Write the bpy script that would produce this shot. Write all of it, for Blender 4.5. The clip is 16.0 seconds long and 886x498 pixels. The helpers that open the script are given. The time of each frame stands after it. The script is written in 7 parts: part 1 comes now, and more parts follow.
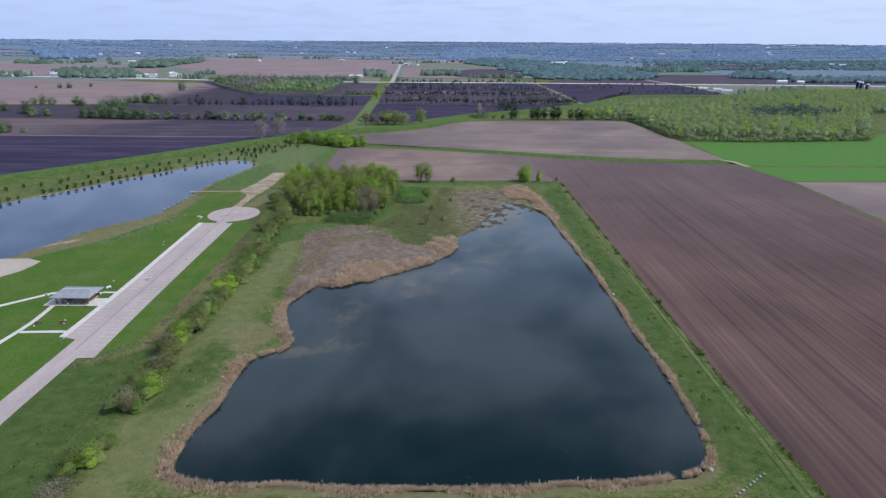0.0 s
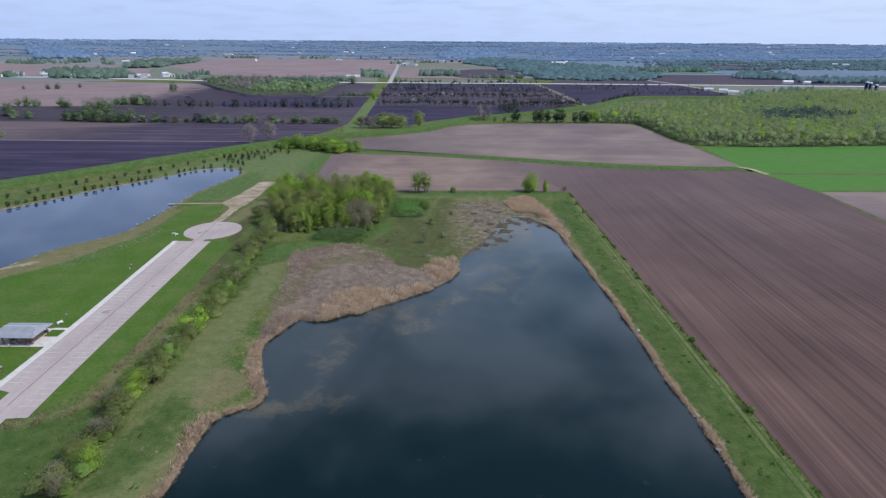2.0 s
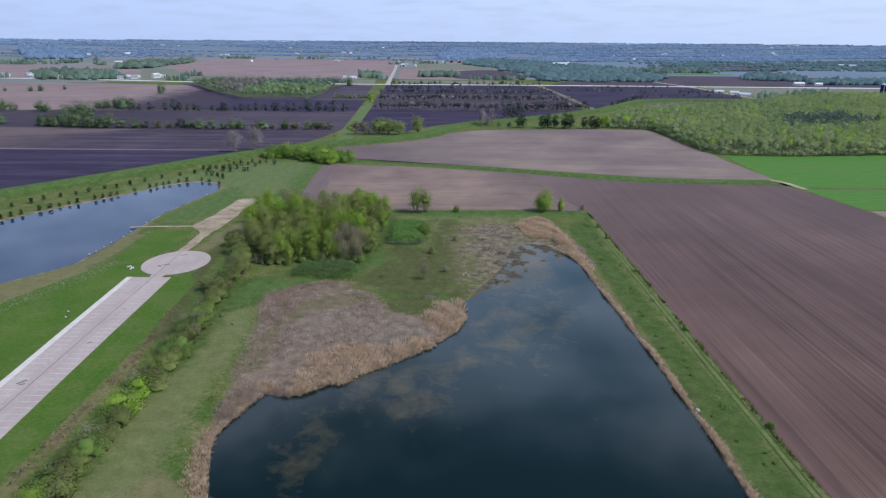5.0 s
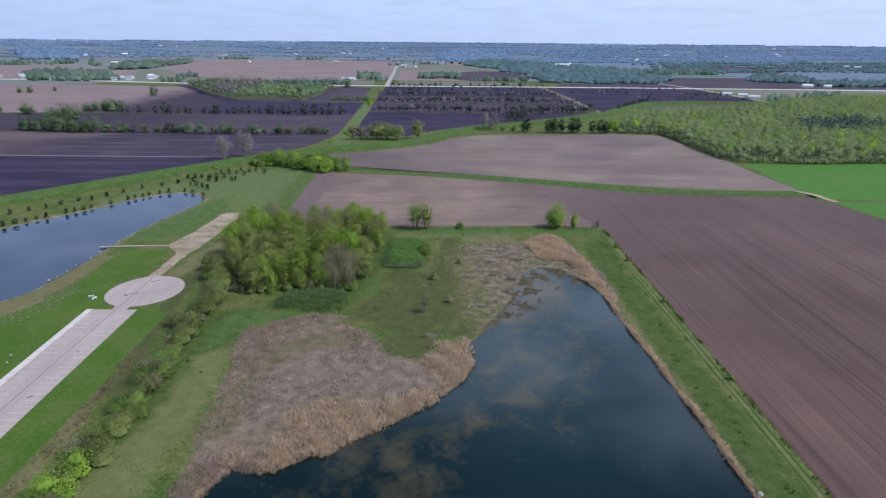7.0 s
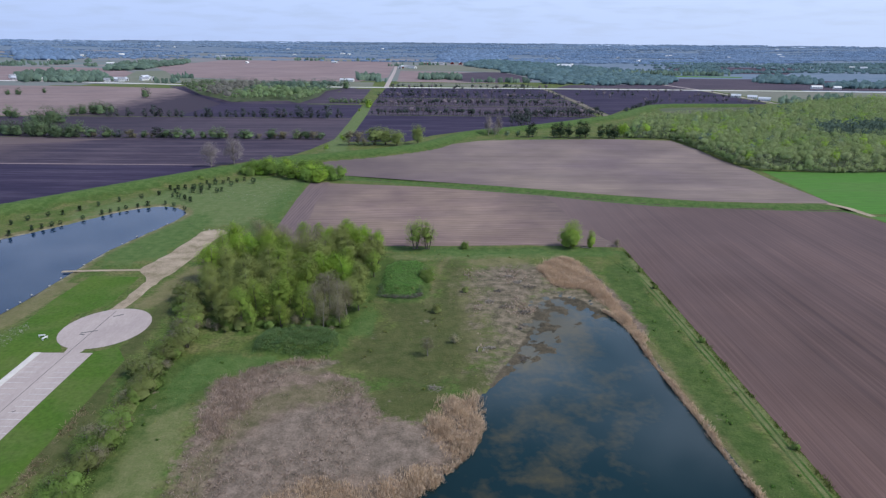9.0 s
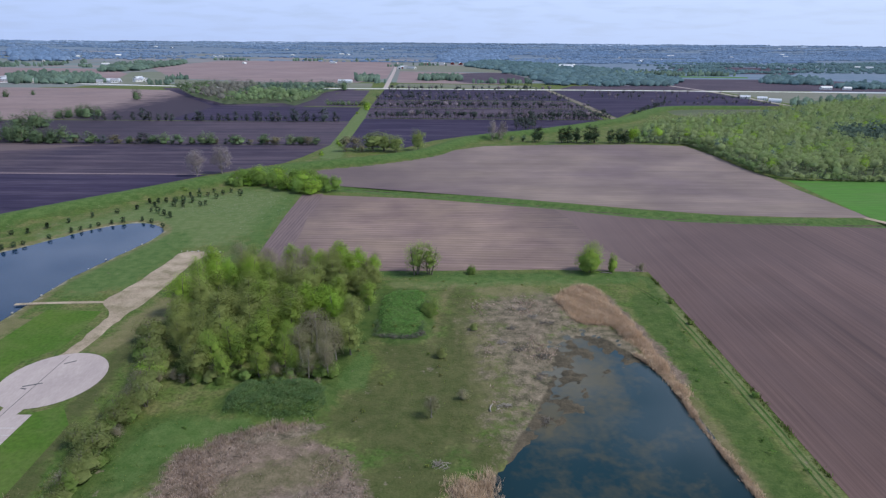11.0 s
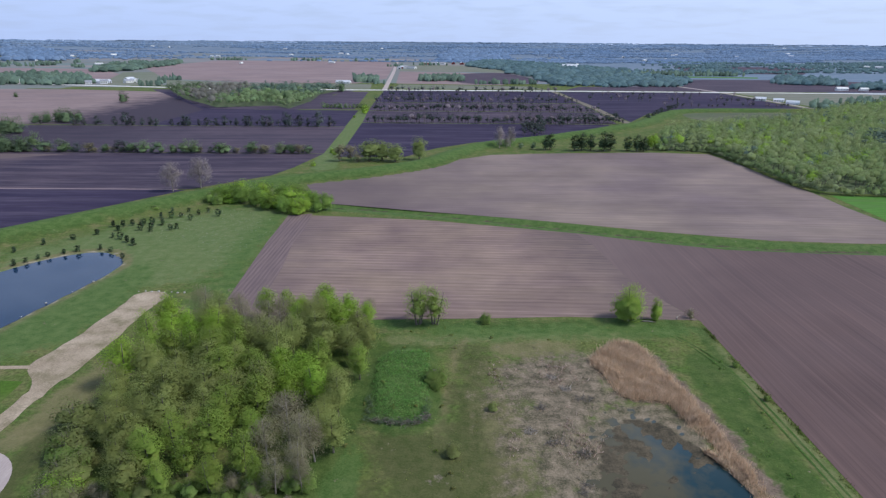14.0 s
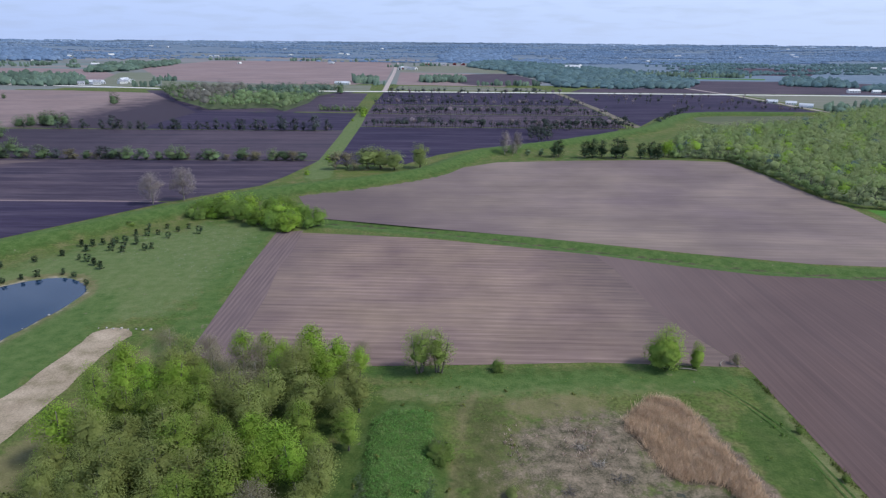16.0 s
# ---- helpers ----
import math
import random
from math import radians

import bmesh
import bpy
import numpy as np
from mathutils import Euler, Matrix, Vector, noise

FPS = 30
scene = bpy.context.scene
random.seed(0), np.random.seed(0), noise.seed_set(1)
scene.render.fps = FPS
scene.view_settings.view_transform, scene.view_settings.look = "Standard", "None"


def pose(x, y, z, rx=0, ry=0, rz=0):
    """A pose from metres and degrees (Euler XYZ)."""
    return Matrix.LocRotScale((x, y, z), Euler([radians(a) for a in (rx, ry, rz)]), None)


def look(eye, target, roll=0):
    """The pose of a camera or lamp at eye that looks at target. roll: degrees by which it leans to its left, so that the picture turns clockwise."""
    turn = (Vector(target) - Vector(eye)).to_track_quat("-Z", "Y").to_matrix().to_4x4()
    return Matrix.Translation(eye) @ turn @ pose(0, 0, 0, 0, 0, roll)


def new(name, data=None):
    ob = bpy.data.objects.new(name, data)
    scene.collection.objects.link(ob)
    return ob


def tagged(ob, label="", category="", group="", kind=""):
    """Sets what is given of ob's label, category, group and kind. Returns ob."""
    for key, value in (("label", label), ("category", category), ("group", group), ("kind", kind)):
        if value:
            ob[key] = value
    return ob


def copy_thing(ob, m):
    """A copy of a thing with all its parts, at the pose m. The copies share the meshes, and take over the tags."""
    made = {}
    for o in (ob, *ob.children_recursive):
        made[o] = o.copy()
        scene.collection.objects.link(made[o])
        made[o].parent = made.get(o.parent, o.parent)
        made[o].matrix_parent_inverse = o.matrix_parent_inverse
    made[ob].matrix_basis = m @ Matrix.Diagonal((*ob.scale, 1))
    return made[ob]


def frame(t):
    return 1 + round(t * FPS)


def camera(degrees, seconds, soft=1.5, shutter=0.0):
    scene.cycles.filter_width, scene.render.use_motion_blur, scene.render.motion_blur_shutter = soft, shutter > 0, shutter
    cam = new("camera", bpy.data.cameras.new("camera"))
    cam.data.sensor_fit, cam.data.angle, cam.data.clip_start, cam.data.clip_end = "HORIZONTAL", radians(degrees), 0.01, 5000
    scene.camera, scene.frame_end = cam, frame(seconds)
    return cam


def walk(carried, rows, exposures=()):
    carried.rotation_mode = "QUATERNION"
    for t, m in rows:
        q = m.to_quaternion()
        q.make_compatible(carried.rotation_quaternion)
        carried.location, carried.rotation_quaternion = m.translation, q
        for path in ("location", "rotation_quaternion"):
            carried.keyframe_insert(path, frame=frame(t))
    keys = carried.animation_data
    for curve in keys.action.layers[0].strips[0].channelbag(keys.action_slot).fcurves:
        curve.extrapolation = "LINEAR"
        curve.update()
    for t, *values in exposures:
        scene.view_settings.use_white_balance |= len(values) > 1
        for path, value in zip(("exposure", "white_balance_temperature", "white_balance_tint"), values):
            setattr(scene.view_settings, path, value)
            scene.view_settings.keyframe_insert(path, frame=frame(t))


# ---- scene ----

cam = camera(72.2, 16.0, soft=1.3)
PATH = [
    (0, (2.859, -2.206, 89.215), (2.854, -0.317, 88.559), 0.4),
    (0.5, (2.787, 5.256, 89.157), (2.784, 7.145, 88.5), 0.4),
    (1, (2.694, 12.738, 89.075), (2.692, 14.627, 88.418), 0.4),
    (1.5, (2.513, 20.367, 88.995), (2.511, 22.257, 88.339), 0.4),
    (2, (2.286, 28.046, 88.893), (2.285, 29.935, 88.236), 0.4),
    (2.5, (2.026, 35.764, 88.781), (2.026, 37.654, 88.125), 0.4),
    (3, (1.738, 43.438, 88.663), (1.739, 45.327, 88.006), 0.4),
    (3.5, (1.45, 51.088, 88.591), (1.452, 52.978, 87.935), 0.4),
    (4, (1.13, 58.59, 88.534), (1.132, 60.479, 87.878), 0.4),
    (6.5, (-0.344, 95.681, 88.161), (-0.341, 97.571, 87.506), 0.5),
    (7, (-0.686, 103.28, 88.121), (-0.683, 105.17, 87.467), 0.5),
    (7.5, (-1.028, 110.917, 88.059), (-1.024, 112.807, 87.405), 0.4),
    (8, (-1.361, 118.494, 88.02), (-1.358, 120.384, 87.366), 0.4),
    (8.5, (-1.677, 125.971, 88.005), (-1.674, 127.862, 87.352), 0.5),
    (9, (-2.032, 133.476, 88.003), (-2.029, 135.367, 87.35), 0.5),
    (11.5, (-4.194, 171.638, 88.116), (-4.19, 173.529, 87.463), 0.4),
    (12, (-4.717, 179.166, 88.103), (-4.712, 181.056, 87.449), 0.4),
    (12.5, (-5.249, 186.689, 88.113), (-5.245, 188.579, 87.459), 0.4),
    (13, (-5.66, 194.101, 88.108), (-5.656, 195.991, 87.454), 0.4),
    (13.5, (-5.988, 201.568, 88.126), (-5.985, 203.458, 87.472), 0.4),
    (14, (-6.321, 209.03, 88.119), (-6.318, 210.92, 87.464), 0.4),
    (14.5, (-6.669, 216.656, 88.086), (-6.666, 218.546, 87.432), 0.5),
    (15, (-7.035, 224.295, 88.045), (-7.033, 226.184, 87.391), 0.5),
    (15.5, (-7.42, 231.91, 88.02), (-7.417, 233.8, 87.366), 0.5),
    (16, (-7.808, 239.328, 87.991), (-7.806, 241.218, 87.337), 0.5),
]
walk(cam, [(t, look(eye, target, roll)) for t, eye, target, roll in PATH], [(0, 0.0, 5980, 10), (16, 0.0, 5980, 10)])

# ---- light ----
SUN_EL, SUN_AZ = radians(52), radians(100)  # azimuth clockwise from +y (north)
world = bpy.data.worlds.new("sky")
scene.world = world
world.use_nodes = True
wn, wl = world.node_tree.nodes, world.node_tree.links
wn.clear()
sky = wn.new("ShaderNodeTexSky")
sky.sky_type, sky.sun_disc = "NISHITA", False
sky.sun_elevation, sky.sun_rotation = SUN_EL, SUN_AZ
sky.air_density, sky.dust_density, sky.ozone_density = 1.0, 0.4, 2.0
coords = wn.new("ShaderNodeTexCoord")
split = wn.new("ShaderNodeSeparateXYZ")
wl.new(coords.outputs["Generated"], split.inputs[0])


def wmath(op, a, b=None, clamp=False):
    n = wn.new("ShaderNodeMath")
    n.operation, n.use_clamp = op, clamp
    for i, v in enumerate((a, b)):
        if v is None:
            continue
        if isinstance(v, (int, float)):
            n.inputs[i].default_value = v
        else:
            wl.new(v, n.inputs[i])
    return n.outputs[0]


height_up = wmath("ADD", wmath("MAXIMUM", split.outputs[2], 0.0), 0.12)
flat = wn.new("ShaderNodeCombineXYZ")
wl.new(wmath("DIVIDE", split.outputs[0], height_up), flat.inputs[0])
wl.new(wmath("DIVIDE", split.outputs[1], height_up), flat.inputs[1])
cloud = wn.new("ShaderNodeTexNoise")
cloud.inputs["Scale"].default_value, cloud.inputs["Detail"].default_value = 2.0, 5.0
cloud.inputs["Roughness"].default_value, cloud.inputs["Distortion"].default_value = 0.52, 0.25
wl.new(flat.outputs[0], cloud.inputs["Vector"])
cover = wn.new("ShaderNodeValToRGB")
cover.color_ramp.elements[0].position, cover.color_ramp.elements[1].position = 0.33, 0.55
wl.new(cloud.outputs[0], cover.inputs[0])
mixer = wn.new("ShaderNodeMix")
mixer.data_type = "RGBA"
ragged_top = wmath("ADD", split.outputs[2], wmath("MULTIPLY", wmath("SUBTRACT", cloud.outputs[0], 0.5), -0.3))
low_sky = wmath("SUBTRACT", 1.0, wmath("MULTIPLY", wmath("MAXIMUM", wmath("SUBTRACT", ragged_top, 0.53), 0.0), 10.0), True)
veil = wmath("MAXIMUM", wmath("POWER", wmath("SUBTRACT", 1.0, wmath("MAXIMUM", split.outputs[2], 0.0), True), 4.2), wmath("SUBTRACT", 1.0, wmath("MULTIPLY", split.outputs[2], 1.7), True))
wl.new(wmath("MULTIPLY", cover.outputs[0], low_sky), mixer.inputs[0])
wl.new(sky.outputs[0], mixer.inputs[6])
mixer.inputs[7].default_value = (8.6, 9.9, 12.6, 1)
hazy = wn.new("ShaderNodeMix")
hazy.data_type = "RGBA"
glow = wn.new("ShaderNodeMix")  # the low sky is paler towards the sun
glow.data_type = "RGBA"
glow.inputs[6].default_value, glow.inputs[7].default_value = (3.8, 4.65, 6.9, 1), (5.0, 5.75, 7.5, 1)
wl.new(wmath("ADD", wmath("MULTIPLY", split.outputs[0], 0.7), 0.45, True), glow.inputs[0])
wl.new(glow.outputs[2], hazy.inputs[7])
wl.new(wmath("MULTIPLY", veil, 0.95), hazy.inputs[0])
wl.new(mixer.outputs[2], hazy.inputs[6])
back = wn.new("ShaderNodeBackground")
back.inputs[1].default_value = 0.12
wl.new(hazy.outputs[2], back.inputs[0])
wl.new(back.outputs[0], wn.new("ShaderNodeOutputWorld").inputs[0])

sun = new("sun", bpy.data.lights.new("sun", "SUN"))
sun.data.energy, sun.data.angle, sun.data.color = 3.1, radians(9.0), (1.0, 0.95, 0.87)
sun.matrix_world = look((math.sin(SUN_AZ) * math.cos(SUN_EL) * 300, math.cos(SUN_AZ) * math.cos(SUN_EL) * 300, math.sin(SUN_EL) * 300), (0, 0, 0))

# ---- materials ----
def material(name, base, second=None, third=None, scales=(0.05, 0.4, 3.0), amount=(0.5, 0.5, 0.25), rough=0.9, bump=0.0, bump_scale=2.0,
             stretch=None, turn=0.0, island=0.0, each=0.0, translucent=0.0, metal=0.0, spec=0.1, rows=None, streaks=()):
    """A rough natural surface: three colours mixed by noise at two sizes, fine grain on top, relief by bump."""
    m = bpy.data.materials.new(name)
    m.use_nodes = True
    nt = m.node_tree
    n, k = nt.nodes, nt.links
    p = n["Principled BSDF"]
    p.inputs["Roughness"].default_value, p.inputs["Metallic"].default_value = rough, metal
    p.inputs["Specular IOR Level"].default_value = spec
    geo = n.new("ShaderNodeNewGeometry")
    vec = geo.outputs["Position"]
    if stretch:
        mp = n.new("ShaderNodeMapping")
        mp.vector_type = "POINT"
        mp.inputs["Rotation"].default_value = (0, 0, radians(turn))
        mp.inputs["Scale"].default_value = stretch
        k.new(vec, mp.inputs[0])
        vec2 = mp.outputs[0]
    else:
        vec2 = vec

    def noise_at(scale, v, detail=4.0):
        t = n.new("ShaderNodeTexNoise")
        t.inputs["Scale"].default_value, t.inputs["Detail"].default_value = scale, detail
        t.inputs["Roughness"].default_value = 0.6
        k.new(v, t.inputs["Vector"])
        return t.outputs[0]

    def ramp(fac, lo, hi):
        r = n.new("ShaderNodeMapRange")
        r.inputs[1].default_value, r.inputs[2].default_value = lo, hi
        k.new(fac, r.inputs[0])
        return r.outputs[0]

    def mix(fac, a, b, blend="MIX"):
        x = n.new("ShaderNodeMix")
        x.data_type, x.blend_type = "RGBA", blend
        for i, v in ((0, fac), (6, a), (7, b)):
            if isinstance(v, (int, float)):
                x.inputs[i].default_value = v
            elif isinstance(v, tuple):
                x.inputs[i].default_value = (*v, 1)
            else:
                k.new(v, x.inputs[i])
        return x.outputs[2]

    def scaled(fac, by):
        x = n.new("ShaderNodeMath")
        x.operation = "MULTIPLY"
        x.inputs[1].default_value = by
        k.new(fac, x.inputs[0])
        return x.outputs[0]

    col = mix(ramp(noise_at(scales[0], vec), 0.35, 0.65), base, second or base)
    if third:
        col = mix(scaled(ramp(noise_at(scales[1], vec2), 0.45, 0.7), amount[1] * 2), col, third)
    grain = ramp(noise_at(scales[2], vec2, 5.0), 0.25, 0.75)
    v = n.new("ShaderNodeMapRange")
    v.inputs[3].default_value, v.inputs[4].default_value = 1 - amount[2], 1 + amount[2]
    k.new(grain, v.inputs[0])
    col = mix(1.0, col, v.outputs[0], "MULTIPLY")
    if rows:
        period, angle, depth = rows
        mp = n.new("ShaderNodeMapping")
        mp.inputs["Rotation"].default_value = (0, 0, radians(angle))
        k.new(vec, mp.inputs[0])
        wave = n.new("ShaderNodeTexWave")
        wave.wave_type, wave.bands_direction = "BANDS", "X"
        wave.inputs["Scale"].default_value, wave.inputs["Distortion"].default_value = 0.314 / period, 3.0
        wave.inputs["Detail"].default_value, wave.inputs["Detail Scale"].default_value = 3.0, 0.15
        k.new(mp.outputs[0], wave.inputs["Vector"])
        v = n.new("ShaderNodeMapRange")
        v.inputs[3].default_value, v.inputs[4].default_value = 1 - depth, 1 + depth
        k.new(wave.outputs["Fac"], v.inputs[0])
        col = mix(1.0, col, v.outputs[0], "MULTIPLY")
    for across, along, depth in streaks:
        mp = n.new("ShaderNodeMapping")
        mp.inputs["Scale"].default_value = (across, along, 1)
        k.new(vec, mp.inputs[0])
        v = n.new("ShaderNodeMapRange")
        v.inputs[1].default_value, v.inputs[2].default_value = 0.3, 0.7
        v.inputs[3].default_value, v.inputs[4].default_value = 1 - depth, 1 + depth
        k.new(noise_at(1.0, mp.outputs[0], 3.0), v.inputs[0])
        col = mix(1.0, col, v.outputs[0], "MULTIPLY")
    if island:
        v = n.new("ShaderNodeMapRange")
        v.inputs[3].default_value, v.inputs[4].default_value = 1 - island, 1 + island
        k.new(geo.outputs["Random Per Island"], v.inputs[0])
        col = mix(1.0, col, v.outputs[0], "MULTIPLY")
    if each:
        info = n.new("ShaderNodeObjectInfo")
        hsv = n.new("ShaderNodeHueSaturation")
        for i, (lo, hi) in ((0, (0.5 - each * 0.03, 0.5 + each * 0.02)), (2, (1 - each, 1 + each))):
            v = n.new("ShaderNodeMapRange")
            v.inputs[3].default_value, v.inputs[4].default_value = lo, hi
            k.new(info.outputs["Random"], v.inputs[0])
            k.new(v.outputs[0], hsv.inputs[i])
        k.new(col, hsv.inputs[4])
        col = hsv.outputs[0]
    k.new(col, p.inputs["Base Color"])
    if bump:
        b = n.new("ShaderNodeBump")
        b.inputs["Strength"].default_value, b.inputs["Distance"].default_value = 0.8, bump
        k.new(noise_at(bump_scale, vec2, 5.0), b.inputs["Height"])
        k.new(b.outputs[0], p.inputs["Normal"])
    if translucent:
        tr = n.new("ShaderNodeBsdfTranslucent")
        k.new(col, tr.inputs[0])
        ms = n.new("ShaderNodeMixShader")
        ms.inputs[0].default_value = translucent
        k.new(p.outputs[0], ms.inputs[1])
        k.new(tr.outputs[0], ms.inputs[2])
        k.new(ms.outputs[0], n["Material Output"].inputs[0])
    return m


def meadow():
    """Rough grass whose cover follows the zones of the plan: litter, mud, lush, olive, dry and wet ground, with broken edges."""
    m = material("meadow", (0.060, 0.106, 0.022), (0.106, 0.128, 0.034), (0.154, 0.145, 0.060), (0.030, 0.15, 1.0), (0.5, 0.5, 0.5), bump=0.3, bump_scale=1.2)
    n, k = m.node_tree.nodes, m.node_tree.links
    p = n["Principled BSDF"]
    col = p.inputs["Base Color"].links[0].from_socket
    geo = n.new("ShaderNodeNewGeometry")

    def noise_at(scale, detail=5.0):
        t = n.new("ShaderNodeTexNoise")
        t.inputs["Scale"].default_value, t.inputs["Detail"].default_value, t.inputs["Roughness"].default_value = scale, detail, 0.62
        k.new(geo.outputs["Position"], t.inputs["Vector"])
        return t.outputs[0]

    def calc(op, a, b, clamp=False):
        x = n.new("ShaderNodeMath")
        x.operation, x.use_clamp = op, clamp
        for i, v in enumerate((a, b)):
            if isinstance(v, (int, float)):
                x.inputs[i].default_value = v
            else:
                k.new(v, x.inputs[i])
        return x.outputs[0]

    def mix(fac, a, b):
        x = n.new("ShaderNodeMix")
        x.data_type = "RGBA"
        for i, v in ((0, fac), (6, a), (7, b)):
            if isinstance(v, tuple):
                x.inputs[i].default_value = (*v, 1)
            else:
                k.new(v, x.inputs[i])
        return x.outputs[2]

    broad, fine, grain, patchy = noise_at(0.10), noise_at(0.55), noise_at(2.2), noise_at(0.28, 6.0)
    for zone, strength, one, two in ZONES:
        a = n.new("ShaderNodeAttribute")
        a.attribute_name = zone
        wobble = calc("ADD", calc("MULTIPLY", calc("SUBTRACT", broad, 0.5), 1.5), calc("MULTIPLY", calc("SUBTRACT", fine, 0.5), 1.1))
        fac = calc("MULTIPLY", calc("ADD", calc("MULTIPLY", calc("ADD", a.outputs["Fac"], calc("SUBTRACT", wobble, 0.5)), 2.6), 0.5, True), strength)
        tone = calc("ADD", calc("MULTIPLY", calc("SUBTRACT", patchy, 0.5), 2.6), calc("ADD", calc("MULTIPLY", calc("SUBTRACT", grain, 0.5), 1.8), 0.45), True)
        col = mix(fac, col, mix(tone, one, two))
    k.new(col, p.inputs["Base Color"])
    return m


ZONES = (("pale", 0.8, (0.090, 0.138, 0.042), (0.160, 0.190, 0.082)), ("fresh", 0.8, (0.110, 0.136, 0.046), (0.192, 0.188, 0.088)), ("dry", 0.75, (0.145, 0.130, 0.060), (0.215, 0.180, 0.096)), ("olive", 0.9, (0.054, 0.068, 0.020), (0.104, 0.104, 0.042)), ("lush_shaded", 0.85, (0.036, 0.072, 0.015), (0.090, 0.126, 0.034)), ("vivid", 0.8, (0.052, 0.102, 0.022), (0.108, 0.158, 0.048)),
         ("litter", 0.95, (0.110, 0.082, 0.060), (0.276, 0.200, 0.156)), ("grey", 0.7, (0.114, 0.092, 0.070), (0.268, 0.208, 0.164)), ("sedge", 0.6, (0.085, 0.090, 0.034), (0.165, 0.140, 0.075)), ("mud", 0.85, (0.066, 0.058, 0.038), (0.290, 0.224, 0.164)), ("sand", 0.85, (0.26, 0.215, 0.155), (0.40, 0.34, 0.27)), ("wet", 1.0, (0.045, 0.040, 0.028), (0.125, 0.100, 0.066)))
MEADOW = meadow()
FOREST_FLOOR = material("forest_floor", (0.106, 0.138, 0.065), (0.100, 0.119, 0.068), None, (0.05, 0.3, 1.5))
LAWN = material("mown_lawn", (0.058, 0.119, 0.015), (0.080, 0.133, 0.020), (0.118, 0.141, 0.044), (0.05, 0.09, 0.9), (0.5, 0.3, 0.25), bump=0.08)
LUSH = material("lush_grass", (0.060, 0.118, 0.022), (0.052, 0.100, 0.022), (0.105, 0.122, 0.048), (0.04, 0.2, 1.2), (0.5, 0.4, 0.3), bump=0.2)
CROP = material("winter_wheat", (0.072, 0.184, 0.029), (0.084, 0.181, 0.033), (0.095, 0.158, 0.048), (0.012, 0.08, 0.6), (0.5, 0.35, 0.2), stretch=(0.15, 1, 1), rows=(4.0, 90, 0.06))
SOIL_FRONT = material("tilled_soil_light", (0.187, 0.131, 0.119), (0.262, 0.190, 0.148), (0.132, 0.095, 0.098), (0.022, 0.22, 1.2), (0.5, 0.18, 0.22),
                      bump=0.10, bump_scale=1.2, stretch=(0.05, 1, 1), turn=3, rows=(3.2, 93, 0.09), streaks=((0.006, 0.55, 0.10), (0.006, 0.30, 0.06), (0.03, 0.03, 0.14)))
SOIL_RIGHT = material("tilled_soil_dark", (0.099, 0.061, 0.053), (0.138, 0.085, 0.071), (0.062, 0.040, 0.038), (0.014, 0.32, 1.6), (0.5, 0.34, 0.24),
                      bump=0.08, bump_scale=1.0, stretch=(1, 0.012, 1), turn=0, rows=(2.3, 0, 0.07), streaks=((0.09, 0.002, 0.10), (0.6, 0.005, 0.11), (0.02, 0.012, 0.2)))


def blend_over(soil, other, axis, lean_by, low, high, waver=34.0, keep=0.55):
    """One soil passes into another along x (0) or y (1), over a broad uneven margin."""
    n, k = soil.node_tree.nodes, soil.node_tree.links
    p = n["Principled BSDF"]
    old = p.inputs["Base Color"].links[0].from_socket
    geo, sep = n.new("ShaderNodeNewGeometry"), n.new("ShaderNodeSeparateXYZ")
    k.new(geo.outputs["Position"], sep.inputs[0])
    t = n.new("ShaderNodeTexNoise")
    t.inputs["Scale"].default_value, t.inputs["Detail"].default_value = 0.05, 5.0
    k.new(geo.outputs["Position"], t.inputs["Vector"])
    a = n.new("ShaderNodeMath")
    a.operation, a.inputs[1].default_value = "MULTIPLY_ADD", waver
    k.new(t.outputs[0], a.inputs[0])
    k.new(sep.outputs[axis], a.inputs[2])
    lean = n.new("ShaderNodeMath")
    lean.operation, lean.inputs[1].default_value = "MULTIPLY_ADD", lean_by
    k.new(sep.outputs[1 - axis], lean.inputs[0])
    k.new(a.outputs[0], lean.inputs[2])
    r = n.new("ShaderNodeMapRange")
    r.inputs[1].default_value, r.inputs[2].default_value = low, high
    k.new(lean.outputs[0], r.inputs[0])
    x = n.new("ShaderNodeMix")
    x.data_type = "RGBA"
    k.new(r.outputs[0], x.inputs[0])
    tint = n.new("ShaderNodeMix")
    tint.data_type = "RGBA"
    tint.inputs[0].default_value = keep
    tint.inputs[6].default_value = (*other, 1)
    k.new(old, tint.inputs[7])
    k.new(tint.outputs[2], x.inputs[7])
    k.new(old, x.inputs[6])
    k.new(x.outputs[2], p.inputs["Base Color"])


blend_over(SOIL_FRONT, (0.085, 0.066, 0.072), 0, 0.16, 124.0, 152.0, 44.0)
blend_over(SOIL_FRONT, (0.112, 0.084, 0.092), 0, -0.1, -58.0, -112.0, 60.0, 0.35)
blend_over(SOIL_RIGHT, (0.138, 0.104, 0.108), 1, 0.1, 250.0, 480.0, 120.0)
blend_over(SOIL_RIGHT, (0.205, 0.152, 0.142), 0, -0.5, -85.0, -145.0, 40.0)
SOIL_HEAD = material("tilled_soil_headland", (0.157, 0.114, 0.112), (0.185, 0.134, 0.125), (0.134, 0.099, 0.101), (0.03, 0.3, 1.6), (0.5, 0.35, 0.2), bump=0.08, stretch=(1, 0.04, 1), turn=2, rows=(1.7, 1, 0.10))
